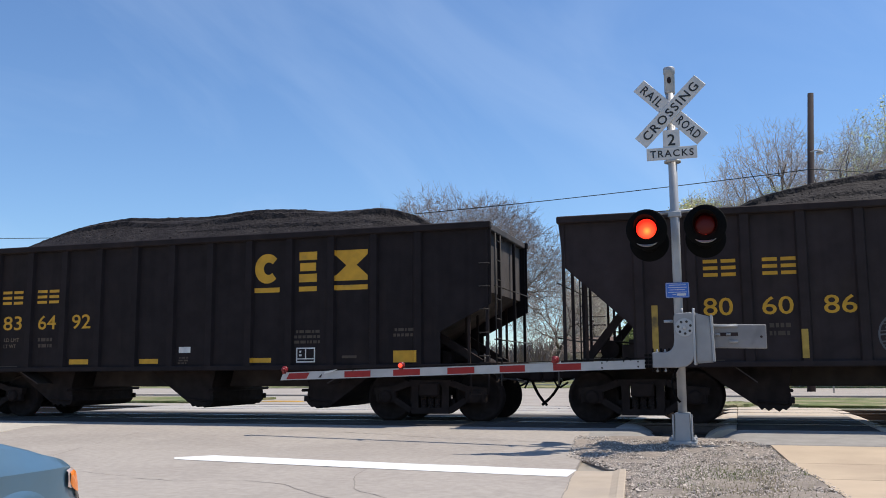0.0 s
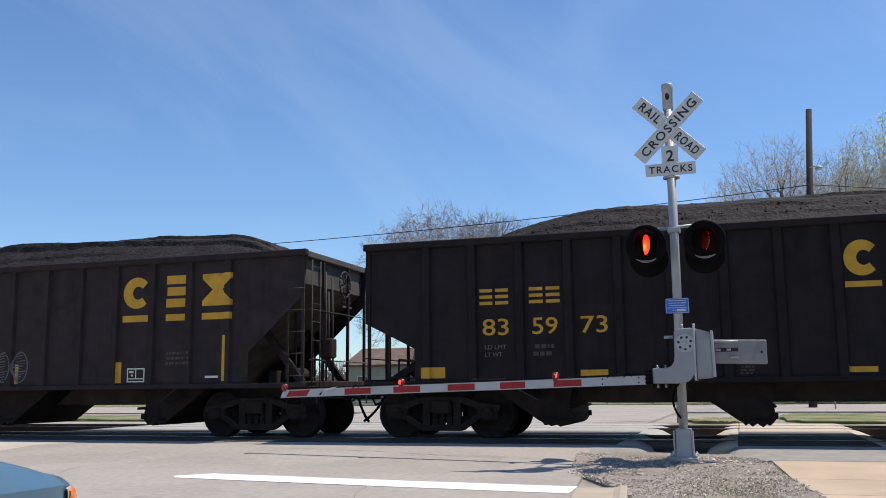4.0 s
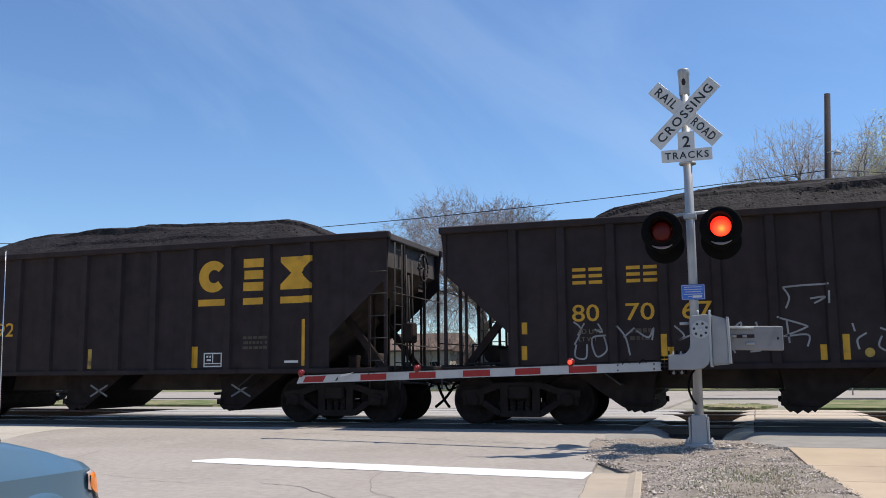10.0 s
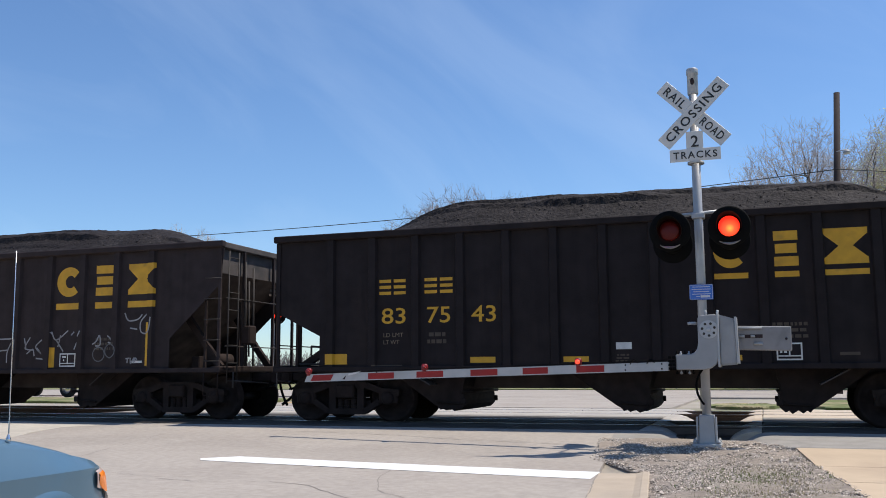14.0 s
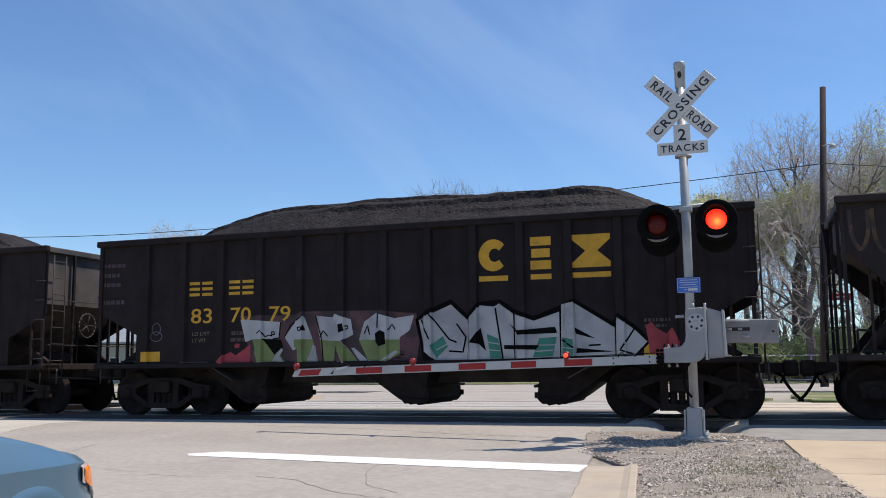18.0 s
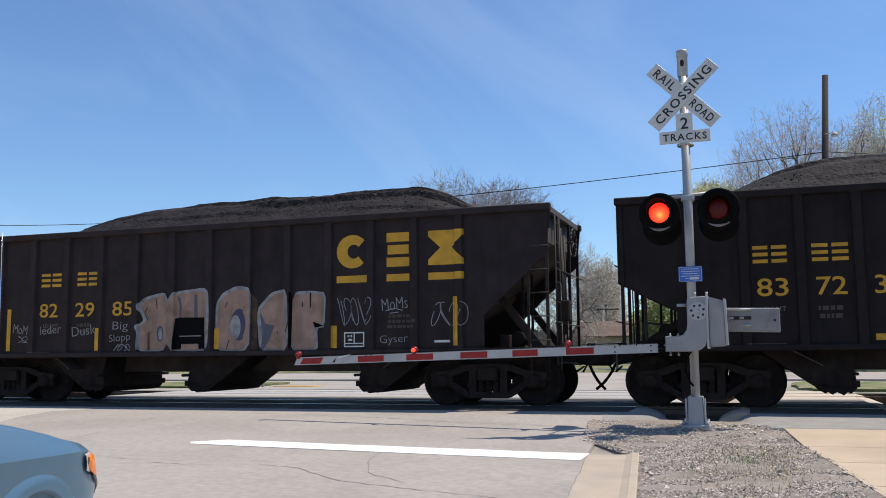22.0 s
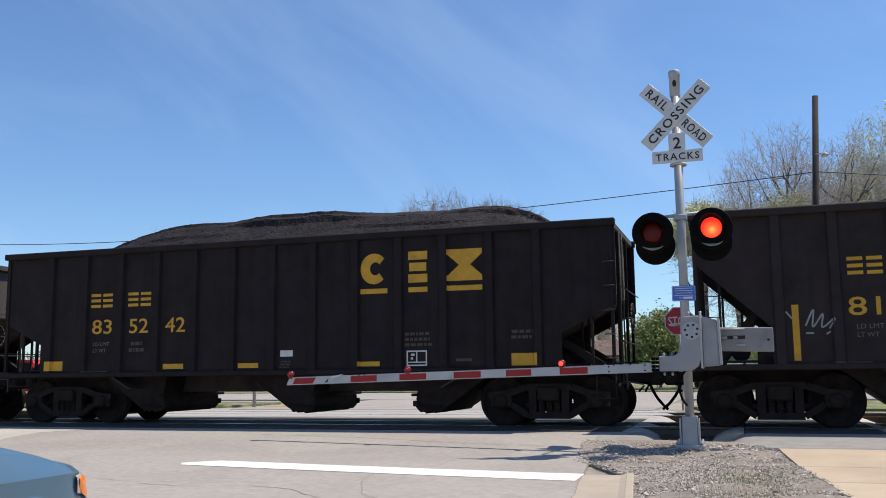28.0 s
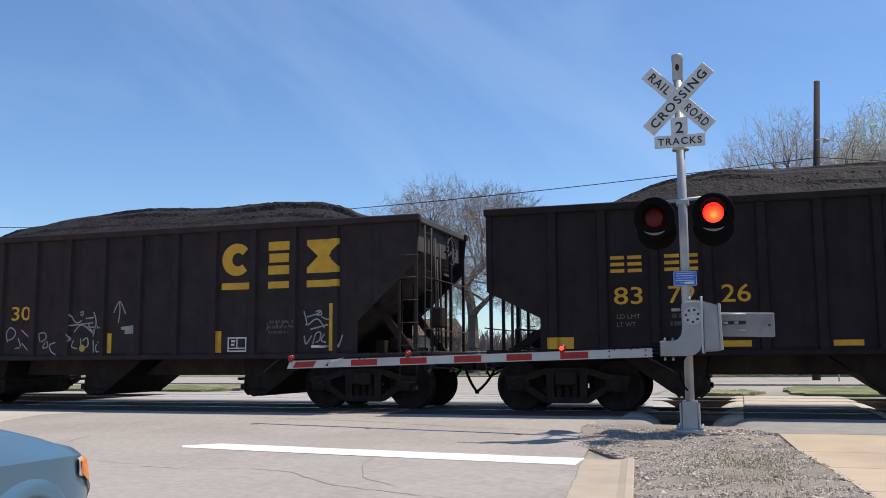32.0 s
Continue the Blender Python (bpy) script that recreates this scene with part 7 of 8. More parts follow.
        groups = [g for g in groups if len(g)]
        if len(groups) == 1:
            h = len(ids) // 2
            groups = [ids[:h], ids[h:]]
        for g in groups:
            grow(q, g, len(g))

    fork_z = height * low * 0.75
    foot, fork = Vector((0, 0, -0.1)), Vector((rnd.uniform(-0.15, 0.15), 0, fork_z))
    tube(foot, foot.lerp(fork, 0.12), r_base * 1.35, r_base * 1.05, 9, wood, wf)
    tube(foot.lerp(fork, 0.12), fork, r_base * 1.05, r_base * 0.9, 9, wood, wf)
    grow(fork, np.arange(tips), tips)
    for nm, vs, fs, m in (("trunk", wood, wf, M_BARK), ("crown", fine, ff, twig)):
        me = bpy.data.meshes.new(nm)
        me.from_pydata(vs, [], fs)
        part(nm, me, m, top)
    if style != "bare":
        vs, fs = [], []
        leafy = style == "leaf"
        per, size = (3, 0.12) if leafy else (4, 0.075)
        for e in ends:
            for _ in range(per):
                if not leafy and rnd.random() < 0.2:
                    continue
                c = e + Vector((rnd.gauss(0, 1), rnd.gauss(0, 1), rnd.gauss(0, 1))) * (0.22 if leafy else 0.14)
                a = Vector((rnd.uniform(-1, 1), rnd.uniform(-1, 1), rnd.uniform(-1, 1))).normalized() * size * rnd.uniform(0.6, 1.4)
                b = a.orthogonal().normalized() * size * rnd.uniform(0.3, 0.7)
                k = len(vs)
                vs += [tuple(c + a), tuple(c + b), tuple(c - a), tuple(c - b)]
                fs.append((k, k + 1, k + 2, k + 3))
        me = bpy.data.meshes.new("foliage")
        me.from_pydata(vs, [], fs)
        tagged(part("foliage", me, M_LEAF if leafy else M_PALEBUD if style == "pale" else M_BUD, top, "pale spring buds" if style == "pale" else "yellow-green spring foliage"), kind="stuff")
    return top


BARE = "bare grey-brown deciduous tree with fine twigs"
BUDS = "tall deciduous tree with yellow-green spring buds"
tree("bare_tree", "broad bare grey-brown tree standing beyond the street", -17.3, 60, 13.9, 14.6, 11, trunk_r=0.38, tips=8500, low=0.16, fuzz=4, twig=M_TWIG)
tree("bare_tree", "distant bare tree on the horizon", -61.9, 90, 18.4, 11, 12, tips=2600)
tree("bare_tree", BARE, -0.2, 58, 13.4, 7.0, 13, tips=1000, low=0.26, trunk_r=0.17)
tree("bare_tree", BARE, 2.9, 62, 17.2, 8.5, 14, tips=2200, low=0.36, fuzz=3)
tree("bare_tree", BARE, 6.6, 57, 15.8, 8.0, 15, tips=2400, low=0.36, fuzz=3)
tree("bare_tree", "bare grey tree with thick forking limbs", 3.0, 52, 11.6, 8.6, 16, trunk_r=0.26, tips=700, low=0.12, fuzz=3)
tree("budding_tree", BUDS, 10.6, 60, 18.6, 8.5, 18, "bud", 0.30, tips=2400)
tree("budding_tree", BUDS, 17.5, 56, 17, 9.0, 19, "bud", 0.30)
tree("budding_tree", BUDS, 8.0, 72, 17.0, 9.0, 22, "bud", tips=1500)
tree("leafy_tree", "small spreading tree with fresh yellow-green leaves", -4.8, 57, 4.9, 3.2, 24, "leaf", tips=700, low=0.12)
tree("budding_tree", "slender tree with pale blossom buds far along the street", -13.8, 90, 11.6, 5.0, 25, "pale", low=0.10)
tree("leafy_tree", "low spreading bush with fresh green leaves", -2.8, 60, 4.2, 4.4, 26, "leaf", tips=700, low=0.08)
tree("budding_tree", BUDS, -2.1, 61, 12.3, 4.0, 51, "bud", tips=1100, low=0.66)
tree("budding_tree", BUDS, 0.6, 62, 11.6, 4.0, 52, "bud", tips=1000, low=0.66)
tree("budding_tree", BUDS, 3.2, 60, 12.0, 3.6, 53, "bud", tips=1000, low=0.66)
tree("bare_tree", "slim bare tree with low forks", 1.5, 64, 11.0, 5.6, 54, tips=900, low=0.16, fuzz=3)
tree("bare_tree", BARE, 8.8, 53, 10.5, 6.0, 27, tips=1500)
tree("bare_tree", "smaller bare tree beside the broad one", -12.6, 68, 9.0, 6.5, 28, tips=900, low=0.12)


def scrub(x0, x1, y, h, count, seed, label):
    """A far thicket of thin stems, one object."""
    rnd = random.Random(seed)
    vs, fs = [], []
    for _ in range(count):
        x, yy = rnd.uniform(x0, x1), y + rnd.uniform(-6, 6)
        hh = h * rnd.uniform(0.5, 1.0) * (0.75 + 0.25 * math.sin(x * 0.31) * math.cos(x * 0.11))
        p = Vector((x, yy, gz(yy) - 0.1))
        d = Vector((rnd.uniform(-0.35, 0.35), rnd.uniform(-0.3, 0.3), 1)).normalized()
        w = 0.03 + 0.0006 * y
        for s in range(3):
            q = p + d * hh / 3
            k = len(vs)
            u = Vector((w * (1 - s / 3.2), 0, 0))
            v = Vector((0, w * (1 - s / 3.2), 0))
            vs += [tuple(p - u), tuple(p + u), tuple(p + v), tuple(q - u * 0.7), tuple(q + u * 0.7), tuple(q + v * 0.7)]
            fs += [(k, k + 1, k + 4, k + 3), (k + 1, k + 2, k + 5, k + 4), (k + 2, k, k + 3, k + 5)]
            p, d = q, (d + Vector((rnd.uniform(-0.5, 0.5), rnd.uniform(-0.5, 0.5), 0.1))).normalized()
    me = bpy.data.meshes.new("thicket")
    me.from_pydata(vs, [], fs)
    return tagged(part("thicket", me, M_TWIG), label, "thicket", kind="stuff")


scrub(-150, -20, 130, 6.5, 5000, 31, "distant brown spring thicket")
scrub(-9, 80, 95, 3.0, 1800, 32, "brown spring thicket behind the trees")
scrub(5, 30, 66, 3.2, 1300, 33, "brown undergrowth between the trees")
tree("budding_shrub", "olive budding shrub beyond the street", 7.2, 54, 3.4, 4.6, 43, "bud", tips=700, low=0.06, category="shrub")
scrub(-3, 9, 66, 6.0, 420, 35, "thin bare saplings and brown scrub between the trees")
tree("budding_shrub", "olive budding shrub beyond the street", 0.4, 57, 3.0, 4.4, 44, "bud", tips=600, low=0.06, category="shrub")
tree("budding_shrub", "olive budding shrub beyond the street", 3.9, 58, 3.4, 4.0, 45, "bud", tips=600, low=0.06, category="shrub")
scrub(-24, -13.5, 72, 5.0, 1500, 34, "bare brown bushes behind the broad tree")
# another crossing signal far down the line
far_signal = thing("crossing_signal", "far crossing signal with two dark lamps on a pale post", "crossing signal", (-16.9, 76, gz(76)))
bm = bmesh.new()
rod(bm, (0, 0, -0.2), (0, 0, 4.3), 0.06, 8)
part("mast", bm, M_GAL, far_signal)
for q in (-0.34, 0.34):
    bm = bmesh.new()
    lathe(bm, ((0.0, -0.06), (0.27, -0.06), (0.28, 0.0), (0.1, 0.12), (0.0, 0.13)), 14, "y", (q, -0.1, 2.75))
    part("lamp_unit", bm, M_BLK, far_signal)


# timber street-lamp pole and the cable over the tracks
pole = thing("utility_pole", "weathered brown timber pole with a small street lamp", "utility pole", (2.90, 42, gz(42)))
bm = bmesh.new()
rod(bm, (0, 0, -0.3), (0.69, 0, 12.93), 0.175, 14, 0.125)
part("pole", bm, M_POLE, pole)
bm = bmesh.new()
rod(bm, (0.52, -0.12, 10.30), (0.92, -0.15, 10.36), 0.025, 8)
part("lamp_arm", bm, M_GAL, pole)
bm = bmesh.new()
lathe(bm, ((0.03, 10.36), (0.08, 10.34), (0.15, 10.26), (0.17, 10.20), (0.06, 10.18)), 14, "z", (0.92, -0.15, 0))
part("lamp_head", bm, M_ROOF2, pole, "grey lamp head")
bm = bmesh.new()
lathe(bm, ((0.16, 10.195), (0.12, 10.16), (0.02, 10.15)), 14, "z", (0.92, -0.15, 0))
part("lamp_glass", bm, M_SIGNW, pole, "white lamp glass")
bm = bmesh.new()
last = None
for i in range(121):                              # hangs from pole to pole
    x = -58.0 + 91.0 * i / 120
    if x < 3.4:
        y, z = 41.8, 8.34 + (0.00104 if x > -29.5 else 0.0025) * (x + 29.5) ** 2
    else:
        y, z = 41.8 + 0.5 * (x - 3.4), 9.47 - 0.03 * (x - 3.4) + 0.0012 * (x - 3.4) ** 2
    ring = [bm.verts.new((x, y + 0.020 * math.cos(w), z + 0.020 * math.sin(w))) for w in (0.0, 1.257, 2.513, 3.770, 5.027)]
    if last is not None:
        for j in range(5):
            bm.faces.new((last[j], last[(j + 1) % 5], ring[(j + 1) % 5], ring[j])).smooth = True
    last = ring
tagged(part("overhead_cable", bm, M_WIRE), "thin black overhead cable hung from timber poles", "cable")
for x, y in ((-58.0, 42.0), (33.0, 56.8)):
    bm = bmesh.new()
    rod(bm, (x, y, gz(y) - 0.3), (x, y, 11.5), 0.16, 12, 0.12)
    tagged(part("utility_pole", bm, M_POLE), "weathered brown timber cable pole", "utility pole")
# far poles with crossarms down the street
for x, y, h in ((-13.0, 88, 5.6), (-14.2, 120, 6.2)):
    t = thing("utility_pole", "far timber pole with a crossarm", "utility pole", (x, y, 0))
    bm = bmesh.new()
    rod(bm, (0, 0, -0.3), (0, 0, h), 0.12, 8, 0.09)
    part("pole", bm, M_POLE, t)
    bm = bmesh.new()
    box(bm, -1.2, 1.2, -0.06, 0.06, h - 0.55, h - 0.4)
    part("crossarm", bm, M_POLE, t)

# stop sign on the far side
stop = thing("stop_sign", "red octagonal stop sign on a steel post", "road sign", (-1.62, 26, gz(26)))
bm = bmesh.new()
rod(bm, (0, 0.03, -0.2), (0, 0.03, 2.75), 0.03, 8)
part("post", bm, M_GAL, stop)
bm = bmesh.new()
slab(bm, [(0.42 * math.cos(radians(22.5 + 45 * i)), 2.36 + 0.42 * math.sin(radians(22.5 + 45 * i))) for i in range(8)], "y", -0.014, -0.004)
part("border", bm, M_SIGNW, stop, "white border")
bm = bmesh.new()
slab(bm, [(0.39 * math.cos(radians(22.5 + 45 * i)), 2.36 + 0.39 * math.sin(radians(22.5 + 45 * i))) for i in range(8)], "y", -0.022, -0.0145)
part("plate", bm, M_STOP, stop)
t = part("writing", fit_words("STOP", 0.58, 0.25), M_SIGNW, stop, "white letters")
t.location = (0, -0.025, 2.36)
# red street plate by the pole
plate = thing("street_sign", "small red street plate on a thin post", "road sign", (3.62, 40, gz(40)))
bm = bmesh.new()
rod(bm, (0.0, 0.03, -0.2), (0.0, 0.03, 3.8), 0.03, 8)
part("post", bm, M_GAL, plate)
bm = bmesh.new()
box(bm, -0.45, 0.45, -0.02, 0.0, 3.50, 3.77, 0.01)
part("plate", bm, M_LAMPRED, plate)
bm = bmesh.new()
box(bm, -0.30, 0.20, -0.026, -0.0205, 3.60, 3.66)
part("text_bar", bm, M_SIDING, plate)


def house(x, y, w, d, wall_h, ridge, name, label, roof_m):
    h = thing(name, label, "house", (x, y, gz(y)))
    bm = bmesh.new()
    box(bm, -w / 2, w / 2, -d / 2, d / 2, -0.1, wall_h)
    part("wall", bm, M_SIDING, h)
    bm = bmesh.new()
    slab(bm, ((-d / 2 - 0.4, wall_h - 0.05), (d / 2 + 0.4, wall_h - 0.05), (d / 2 + 0.4, wall_h + 0.08), (0, ridge), (-d / 2 - 0.4, wall_h + 0.08)), "x", -w / 2 - 0.35, w / 2 + 0.35)
    part("roof", bm, roof_m, h)
    k = max(2, int(w / 2.2))
    for i in range(k):
        u = -w / 2 + w * (i + 0.5) / k
        win = new("window")
        win.parent = h
        bm = bmesh.new()
        box(bm, u - 0.48, u + 0.48, -d / 2 - 0.05, -d / 2 - 0.005, 0.85, 1.95)
        part("frame", bm, M_SIGNW, win)
        bm = bmesh.new()
        box(bm, u - 0.40, u + 0.40, -d / 2 - 0.06, -d / 2 - 0.052, 0.93, 1.87)
        part("pane", bm, M_GLASS, win)
    return h


house(-12.0, 84, 5.4, 6, 2.4, 3.9, "house", "small beige house with a brown shingled roof", M_ROOF)
house(-46.5, 62, 9.0, 8, 3.0, 4.6, "house", "low pale building with a grey metal roof", M_ROOF2)
house(-25.5, 70, 7.0, 7, 2.7, 4.2, "house", "beige house with a brown roof beyond the street", M_ROOF)

# chain-link fence along the far side of the street
fence = thing("chain_link_fence", "grey chain-link fence beyond the street", "fence", (0, 51.5, gz(51)))
for i in range(15):
    x = -22 + 2.5 * i
    bm = bmesh.new()
    rod(bm, (x, 0, -0.1), (x, 0, 1.45), 0.035, 6)
    part("post", bm, M_GAL, fence)
for z in (0.15, 0.8, 1.40):
    bm = bmesh.new()
    rod(bm, (-22, 0, z), (13, 0, z), 0.025, 6)
    part("rail", bm, M_GAL, fence)


def vehicle(name, label, shape, paint_m, L, W, H, hood, wheel_r=0.33):
    """A road vehicle along +x: body, glazed cabin, wheels, lamps."""
    v = thing(name, label, "car")
    bm = bmesh.new()
    slab(bm, [(u * L, z * H) for u, z in shape[0]], "y", -W / 2, W / 2)
    bmesh.ops.bevel(bm, geom=bm.edges[:], offset=0.06, segments=2, affect="EDGES")
    part("body", bm, paint_m, v)
    bm = bmesh.new()
    slab(bm, [(u * L, z * H) for u, z in shape[1]], "y", -W / 2 + 0.12, W / 2 - 0.12)
    bmesh.ops.bevel(bm, geom=bm.edges[:], offset=0.05, segments=2, affect="EDGES")
    part("cabin", bm, paint_m, v)
    for s in (-1, 1):
        bm = bmesh.new()
        slab(bm, [(u * L, z * H) for u, z in shape[2]], "y", s * (W / 2 - 0.115) - 0.01, s * (W / 2 - 0.115) + 0.01)
        part("side_window", bm, M_GLASS, v)
        for u in (0.19, 0.81):
            wh = new("wheel")
            wh.parent = v
            bm = bmesh.new()
            y0 = s * (W / 2 - 0.11)
            lathe(bm, ((wheel_r * 0.6, y0 - 0.11), (wheel_r, y0 - 0.09), (wheel_r, y0 + 0.09), (wheel_r * 0.6, y0 + 0.11)), 20, "y", (u * L, 0, wheel_r))
            part("tyre", bm, M_TYRE, wh)
            bm = bmesh.new()
            lathe(bm, ((0.03, y0 - 0.115), (wheel_r * 0.58, y0 - 0.112), (wheel_r * 0.58, y0 + 0.112), (0.03, y0 + 0.115)), 14, "y", (u * L, 0, wheel_r))
            part("rim", bm, M_CHROME, wh)
    return v


SUV = (((0, 0.18), (1, 0.18), (1, 0.48), (0.97, 0.58), (0.72, 0.62), (0.02, 0.64), (0, 0.55)), ((0.02, 0.60), (0.74, 0.60), (0.62, 0.97), (0.08, 1.0)), ((0.07, 0.65), (0.70, 0.65), (0.60, 0.92), (0.11, 0.94)))
SEDAN = (((0, 0.20), (1, 0.20), (1, 0.48), (0.96, 0.58), (0.70, 0.66), (0.18, 0.70), (0.01, 0.66)), ((0.12, 0.62), (0.76, 0.62), (0.58, 0.98), (0.30, 1.0)), ((0.20, 0.70), (0.70, 0.68), (0.57, 0.92), (0.32, 0.93)))
TRUCK = (((0, 0.25), (1, 0.25), (1, 0.55), (0.97, 0.62), (0.70, 0.64), (0, 0.64)), ((0.40, 0.60), (0.74, 0.60), (0.64, 0.98), (0.42, 1.0)), ((0.44, 0.66), (0.70, 0.66), (0.62, 0.92), (0.45, 0.93)))
suv = vehicle("white_suv", "white sport utility vehicle driving along the far street", SUV, M_WHITECAR, 4.7, 1.85, 1.75, 0.6, 0.36)
sedan = vehicle("white_sedan", "pale sedan driving along the far street", SEDAN, M_WHITECAR, 4.6, 1.8, 1.43, 0.6)
pickup = vehicle("red_pickup", "red pickup truck parked beyond the tracks", TRUCK, M_REDCAR, 5.4, 1.9, 1.85, 0.6, 0.38)
pickup.location = (-33.0, 33.5, gz(33))

# ---- the blue car beside the camera ----
blue = thing("blue_car", "light blue sedan waiting at the crossing with a thin whip antenna", "car", (-4.84, 5.18, gz(4)))
blue.scale = (1.0, 1.0, 1.11)
# local: x across, y = 0 at the nose and negative towards the tail


def car_top(u):
    """Height of the centre of the upper surface u metres behind the nose."""
    pts = ((0, 0.50), (0.06, 0.575), (0.15, 0.625), (0.28, 0.68), (0.45, 0.735), (0.7, 0.795), (1.3, 0.90), (1.55, 0.93), (2.2, 1.36), (2.5, 1.42), (3.3, 1.40), (4.0, 1.02), (4.5, 0.98), (4.72, 0.85))
    for (a, za), (b, zb) in zip(pts, pts[1:]):
        if u <= b:
            return za + (zb - za) * (u - a) / (b - a)
    return 0.8


def car_half(u):
    """Half width at the shoulder."""
    if u < 0.55:
        return 0.90 - 0.34 * (1 - u / 0.55) ** 2.2
    if u > 4.2:
        return 0.90 - 0.25 * ((u - 4.2) / 0.5) ** 2
    return 0.90


def lean(u, z, zc):
    """The nose rakes forward below the crease."""
    return -u + 0.11 * min(1.0, max(0.0, (zc - z) / 0.18)) * min(1.0, max(0.0, (0.9 - u) / 0.8))


bm = bmesh.new()
rows = []
us = [0, 0.05, 0.12, 0.2, 0.3, 0.42, 0.55, 0.75, 1.0, 1.3, 1.55, 1.9, 2.2, 2.6, 3.0, 3.4, 3.8, 4.1, 4.4, 4.6, 4.72]
for u in us:
    h, w = car_top(u), car_half(u)
    hs = min(h, car_top(min(u, 1.5)) if u < 3.6 else h) - 0.03      # shoulder height
    if u > 1.5:
        hs = 0.90
    cab = 1.5 < u < 4.05
    zc = min(0.628, h - 0.05)                      # crease along the flank
    zs = zc + (0.40 + 0.26 * min(1.0, u / 0.7)) * (h - zc) if u <= 1.5 else hs - 0.065
    row = []
    for f, z in ((0, h), (0.45, h - 0.004), (0.70, h - (0.03 if cab else 0.015)), (0.82, (h * 0.5 + hs * 0.5) if cab else h - 0.030), (0.93, zs), (1.0, zc), (0.978, min(0.52, zc - 0.04)), (0.962, 0.40), (0.93, 0.22), (0.0, 0.22)):
        row.append((w * f, lean(u, z, zc), min(z, h)))
    rows.append(row)
for s in (-1, 1):
    vv = [[bm.verts.new((s * a, b, c)) for a, b, c in r] for r in rows]
    for r, t in zip(vv, vv[1:]):
        for j in range(9):
            f = bm.faces.new((r[j], r[j + 1], t[j + 1], t[j]))
            f.smooth = j < 8
    bm.faces.new(vv[0])
    bm.faces.new(vv[-1])
    for r, t in zip(vv, vv[1:]):                   # crease along the shoulder
        e = bm.edges.get((r[5], t[5]))
        if e:
            e.smooth = False
bmesh.ops.remove_doubles(bm, verts=bm.verts[:], dist=0.0005)
bmesh.ops.recalc_face_normals(bm, faces=bm.faces[:])
part("body", bm, M_BLUECAR, blue)
for s in (-1, 1):
    for u in (0.76, 3.60):
        wh = new("wheel")
        wh.parent = blue
        bm = bmesh.new()
        lathe(bm, ((0.16, s * 0.69), (0.25, s * 0.70), (0.25, s * 0.845), (0.16, s * 0.855)), 28, "y", (0, 0, 0))
        bmesh.ops.rotate(bm, verts=bm.verts[:], cent=(0, 0, 0), matrix=Matrix.Rotation(radians(-90), 3, "Z"))
        for v in bm.verts:
            v.co += Vector((0, -u, 0.325))
        part("tyre", bm, M_TYRE, wh)
        bm = bmesh.new()
        lathe(bm, ((0.02, s * 0.855), (0.15, s * 0.86), (0.16, s * 0.76)), 20, "y", (0, 0, 0))
        bmesh.ops.rotate(bm, verts=bm.verts[:], cent=(0, 0, 0), matrix=Matrix.Rotation(radians(-90), 3, "Z"))
        for v in bm.verts:
            v.co += Vector((0, -u, 0.325))
        part("rim", bm, M_CHROME, wh)
    # wrap-round corner lamp: pale lens with an amber section
    lampu = new("corner_lamp")
    lampu.parent = blue
    k = 10
    for m, nm, a, b, grow in ((M_CLEAR, "lens", 0.03, 0.385, 0.004), (M_AMBER, "amber_lens", 0.19, 0.365, 0.009)):
        bm = bmesh.new()
        ra = []
        for i in range(k + 1):
            f = i / k
            u = a + (b - a) * f
            w = car_half(u) + grow
            zt = min(0.628, car_top(u) - 0.05)
            hi = zt - (0.02 * f * f if nm == "lens" else 0.022 + 0.012 * (2 * f - 1) ** 2)
            lo = zt - (0.165 - 0.05 * f * f if nm == "lens" else 0.150 - 0.055 * (2 * f - 1) ** 2)
            ra.append([bm.verts.new((s * (w * fx + 0.006), lean(u, hi + (lo - hi) * q, zt) + grow, hi + (lo - hi) * q)) for fx, q in ((0.99, 0.0), (1.004, 0.08), (1.0, 0.33), (0.99, 0.66), (0.978, 1.0))])
        for p, q in zip(ra, ra[1:]):
            for j in range(4):
                bm.faces.new((p[j], p[j + 1], q[j + 1], q[j])).smooth = True
        bmesh.ops.recalc_face_normals(bm, faces=bm.faces[:])
        part(nm, bm, m, lampu)
    # swelling wheel arch and door mirror
    bm = bmesh.new()
    ra = []
    for i in range(25):
        w = math.pi * i / 24
        ra.append([bm.verts.new((s * x, -0.76 + r * math.cos(w), 0.185 + r * math.sin(w))) for r, x in ((0.38, 0.865), (0.35, 0.885), (0.315, 0.898), (0.28, 0.904), (0.262, 0.90), (0.256, 0.85))])
    for p, q in zip(ra, ra[1:]):
        for j in range(5):
            bm.faces.new((p[j], p[j + 1], q[j + 1], q[j])).smooth = True
    bmesh.ops.recalc_face_normals(bm, faces=bm.faces[:])
    part("wheel_arch", bm, M_BLUECAR, blue)
bm = bmesh.new()
rows = []
for i in range(17):
    w = -0.86 + 1.72 * i / 16
    u = 0.66 * (abs(w) / 0.86) ** 3.0
    rows.append([bm.verts.new((w * 1.0, 0.06 - u, z)) for z in (0.22, 0.30, 0.44, 0.47)] + [bm.verts.new((w * 0.93, -0.06 - u, 0.47))])
for p, q in zip(rows, rows[1:]):
    for j in range(4):
        bm.faces.new((p[j], p[j + 1], q[j + 1], q[j]))
bmesh.ops.recalc_face_normals(bm, faces=bm.faces[:])
part("front_bumper", bm, M_BLUECAR, blue)
bm = bmesh.new()
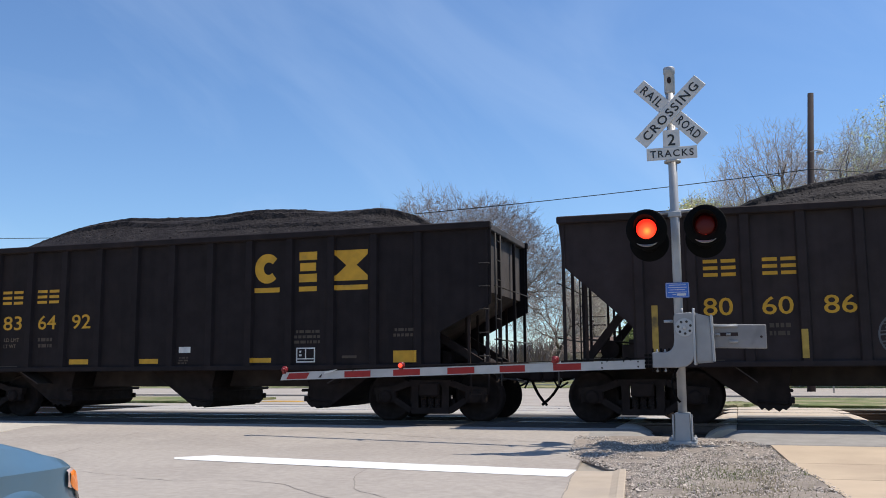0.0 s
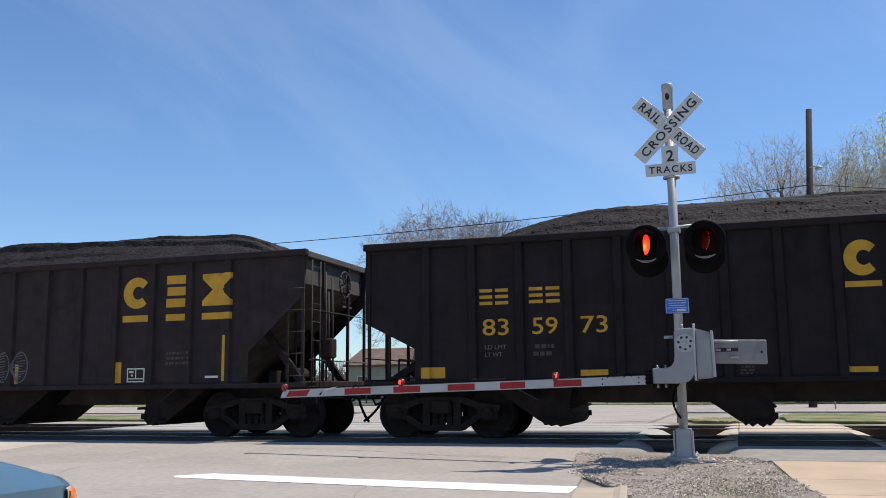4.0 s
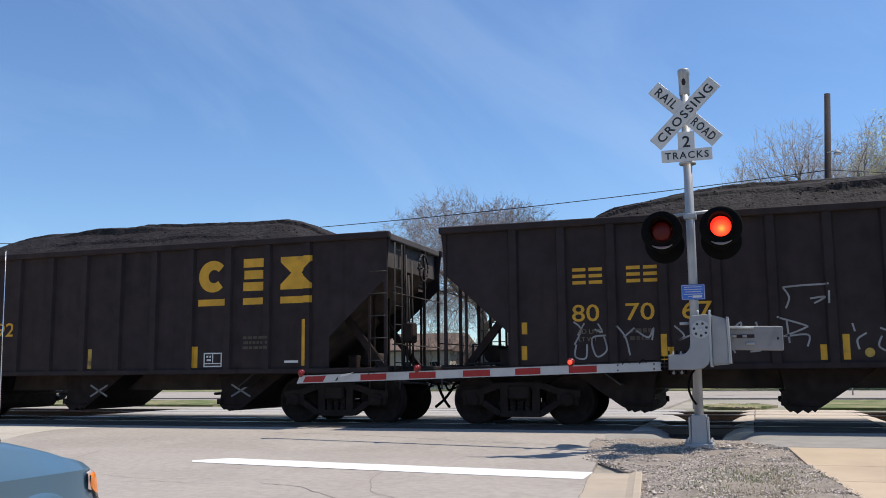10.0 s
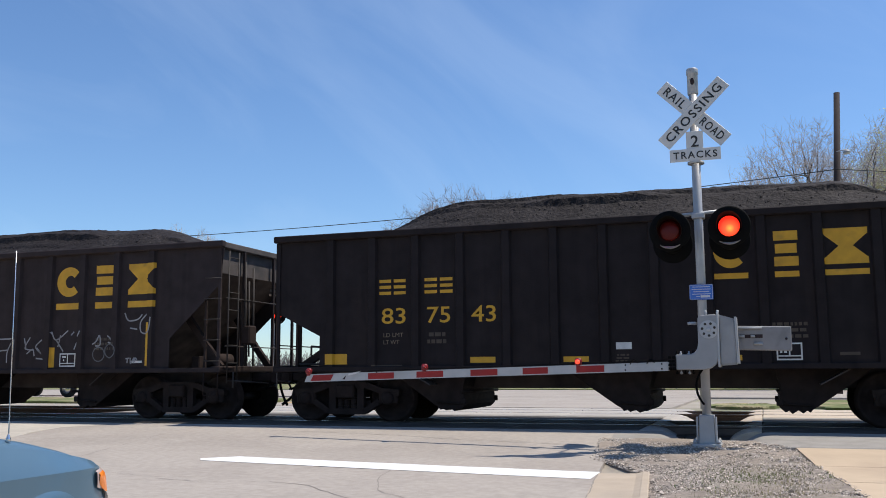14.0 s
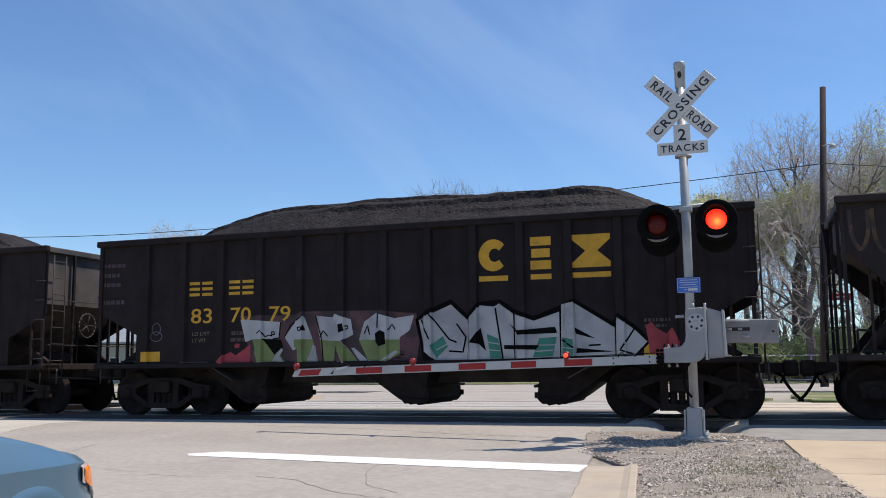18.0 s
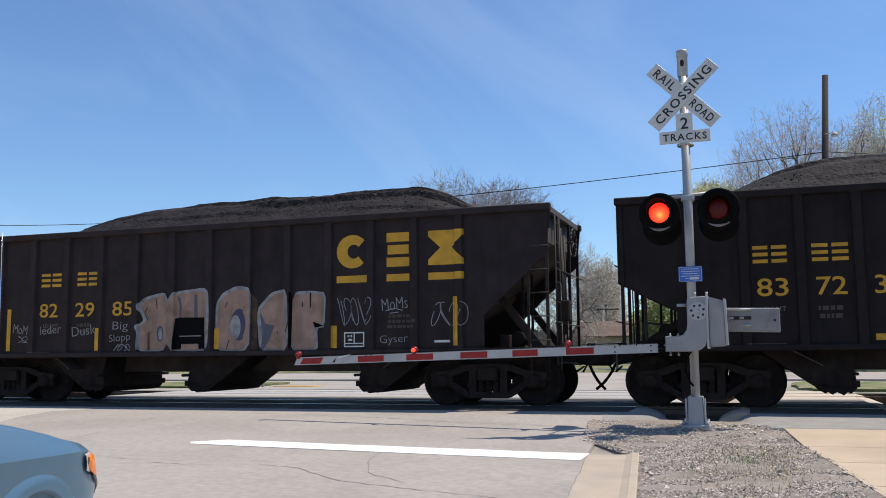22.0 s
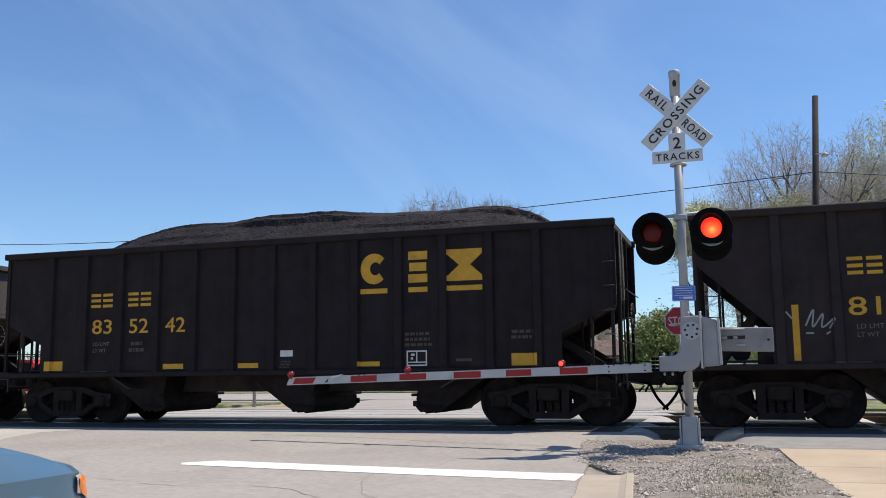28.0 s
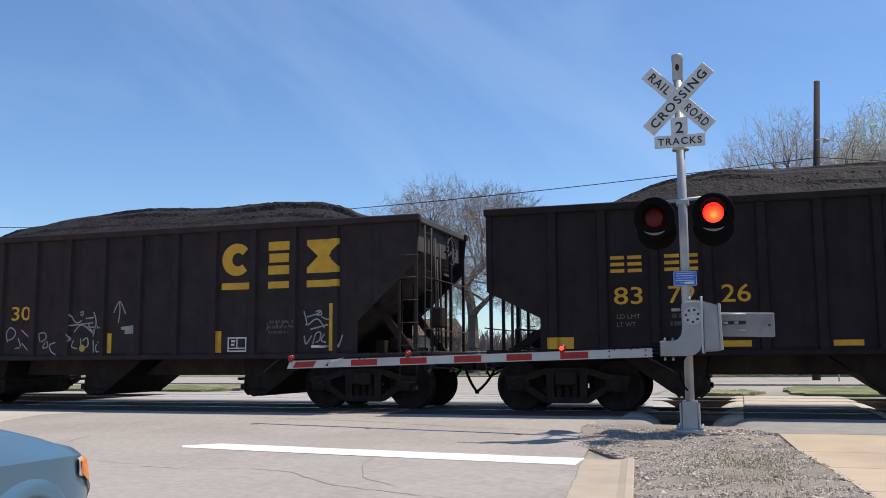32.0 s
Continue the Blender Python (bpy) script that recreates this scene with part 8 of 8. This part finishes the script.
lathe(bm, ((0.016, 0.0), (0.014, 0.015), (0.008, 0.03), (0.004, 0.04)), 10, "z", (0.76, -0.98, car_top(0.98) - 0.035))
rod(bm, (0.76, -0.98, car_top(0.98)), (0.80, -1.04, car_top(0.98) + 0.95), 0.004, 5, 0.0025)
part("antenna", bm, M_CHROME, blue, "thin metal whip antenna")
for a, b, nm in ((1.62, 2.18, "windscreen"), (3.42, 3.95, "rear_window")):
    bm = bmesh.new()
    ra = []
    for u in (a, b):
        ra.append([bm.verts.new((w * 0.62, -u, car_top(u) + 0.008)) for w in (-1, -0.3, 0.3, 1)])
    for j in range(3):
        bm.faces.new((ra[0][j], ra[0][j + 1], ra[1][j + 1], ra[1][j]))
    part(nm, bm, M_GLASS, blue)

# ---- loose stones on the gravel strip ----
rnd = random.Random(77)
vs, fs = [], []
octa = ((1, 0, 0), (0, 1, 0), (-1, 0, 0), (0, -1, 0), (0, 0, 1), (0, 0, -0.6))
tri = ((0, 1, 4), (1, 2, 4), (2, 3, 4), (3, 0, 4), (1, 0, 5), (2, 1, 5), (3, 2, 5), (0, 3, 5))
count = 0
while count < 24000:
    y = 6.5 + 7.65 * rnd.random() ** 0.9
    lo = kerb_x(y) + (0.58 if y < 10.6 else max(0.45 - (y - 10.6) * 0.4, -0.20))
    hi = walk_left(y) + 0.05 if y < 13.4 else 0.42 - 0.75 * (y - 13.4)
    x = rnd.uniform(lo, hi)
    edge = min(x - lo, hi - x)
    if edge < 0.15 and rnd.random() > 0.5 + edge * 3:
        continue
    r = 0.007 + 0.010 * rnd.random() ** 2 + (0.02 if rnd.random() > 0.996 else 0)
    m = Euler((rnd.gauss(0, 0.35), rnd.gauss(0, 0.35), rnd.uniform(0, 6))).to_matrix() @ Matrix.Diagonal((r * rnd.uniform(0.8, 1.4), r, r * rnd.uniform(0.4, 0.75)))
    k = len(vs)
    base = Vector((x, y, gz(y) + 0.009 + r * 0.15))
    for p in octa:
        q = base + m @ (Vector(p) * rnd.uniform(0.8, 1.15))
        vs.append((q.x, q.y, q.z))
    fs += [(k + a, k + b, k + c) for a, b, c in tri]
    count += 1
for _ in range(40):                              # a few larger pale stones by the mast
    x, y, r = rnd.gauss(-0.30, 0.32), rnd.gauss(13.25, 0.22), rnd.uniform(0.018, 0.034)
    if kerb_x(y) + 0.5 < x < walk_left(y) and y < 13.9:
        k = len(vs)
        for p in octa:
            vs.append((x + p[0] * r * rnd.uniform(0.8, 1.5), y + p[1] * r * rnd.uniform(0.8, 1.3), gz(y) + 0.02 + p[2] * r * 0.6))
        fs += [(k + a, k + b, k + c) for a, b, c in tri]
me = bpy.data.meshes.new("loose_gravel")
me.from_pydata(vs, [], fs)
tagged(part("loose_gravel", me, M_STONE), "loose grey crushed stones", "gravel", kind="stuff")
# small tufts of weeds in the gravel
vs, fs = [], []
for _ in range(2600):
    x, y = rnd.gauss(0.0, 0.42), rnd.gauss(10.0, 1.1)
    if x < kerb_x(y) + 0.7 or x > walk_left(y):
        continue
    a = rnd.uniform(0, 6.3)
    h = rnd.uniform(0.015, 0.045)
    k = len(vs)
    d = Vector((math.cos(a), math.sin(a), 0))
    z = gz(y) + 0.01
    vs += [(x - d.y * 0.004, y + d.x * 0.004, z), (x + d.y * 0.004, y - d.x * 0.004, z), (x + d.x * 0.025, y + d.y * 0.025, z + h)]
    fs.append((k, k + 1, k + 2))
me = bpy.data.meshes.new("weeds")
me.from_pydata(vs, [], fs)
tagged(part("weeds", me, M_GRASS), "thin green weeds between the stones", "weeds", kind="stuff")


def flash_rows(base, lit):
    """Rows for a bulb carrier that turns half a round when its lamp goes on or off; lit: spans of seconds."""
    step = 1.0 / FPS
    state = any(a <= 0 < b for a, b in lit)
    angle = 0.0 if state else 180.0
    rows = [(0.0, angle)]
    cuts = sorted([(a, 1) for a, b in lit if 0 < a < 31.8] + [(b, 0) for a, b in lit if 0 < b < 31.8])
    for t, on in cuts:
        for i in range(4):
            rows.append((t + (i - 1) * step, angle + 60.0 * i))
        angle += 180.0
    rows.append((32.0, angle))
    return [(t, base @ pose(0, 0, 0, 0, 0, a)) for t, a in rows]


def motions():
    # the train
    times = [0, 4, 8, 12, 16, 20, 24, 28, 32]
    for n, car in enumerate(hoppers):
        walk(car, [(t, pose(START[n] + train_shift(t), TRACK, 0)) for t in times])
        walk(coals[n], [(t, pose(START[n] + train_shift(t), TRACK, 0)) for t in times])
        spin = [i * 4.0 / FPS for i in range(int(32 * FPS / 4) + 1)]
        for tr in [c for c in car.children if c.name.startswith("truck")]:
            for ws in [c for c in tr.children if c.name.startswith("wheelset")]:
                at = ws.location.copy()
                walk(ws, [(t, pose(at.x, at.y, at.z, 0, math.degrees(train_shift(t) / 0.457), 0)) for t in spin])
    # traffic on the far street
    walk(suv, [(t, pose(-0.1 + 9.0 * (t - 8.6), 41.5, gz(41))) for t in (0, 8, 16, 24, 32)])
    walk(sedan, [(t, pose(3.2 + 9.5 * (t - 2.1), 44.5, gz(44))) for t in (0, 8, 16, 24, 32)])
    # the flashing lamps
    spans = [(1.25 + 1.3545 * k, 1.74 + 1.3545 * k - (0.09 if k == 12 else 0.0)) for k in range(-1, 23)]
    other = [(a[1], b[0]) for a, b in zip(spans, spans[1:])] + [(spans[-1][1], 40.0)]
    for pair in (bulbs, back_bulbs, opposite_bulbs[::-1]):
        for b, lit in zip(pair, (spans, other)):
            walk(b, flash_rows(Matrix.Translation(b.location), lit))
    for b, lit in zip(arm_bulbs, (other, spans)):
        walk(b, flash_rows(Matrix.Translation(b.location), lit))


motions()
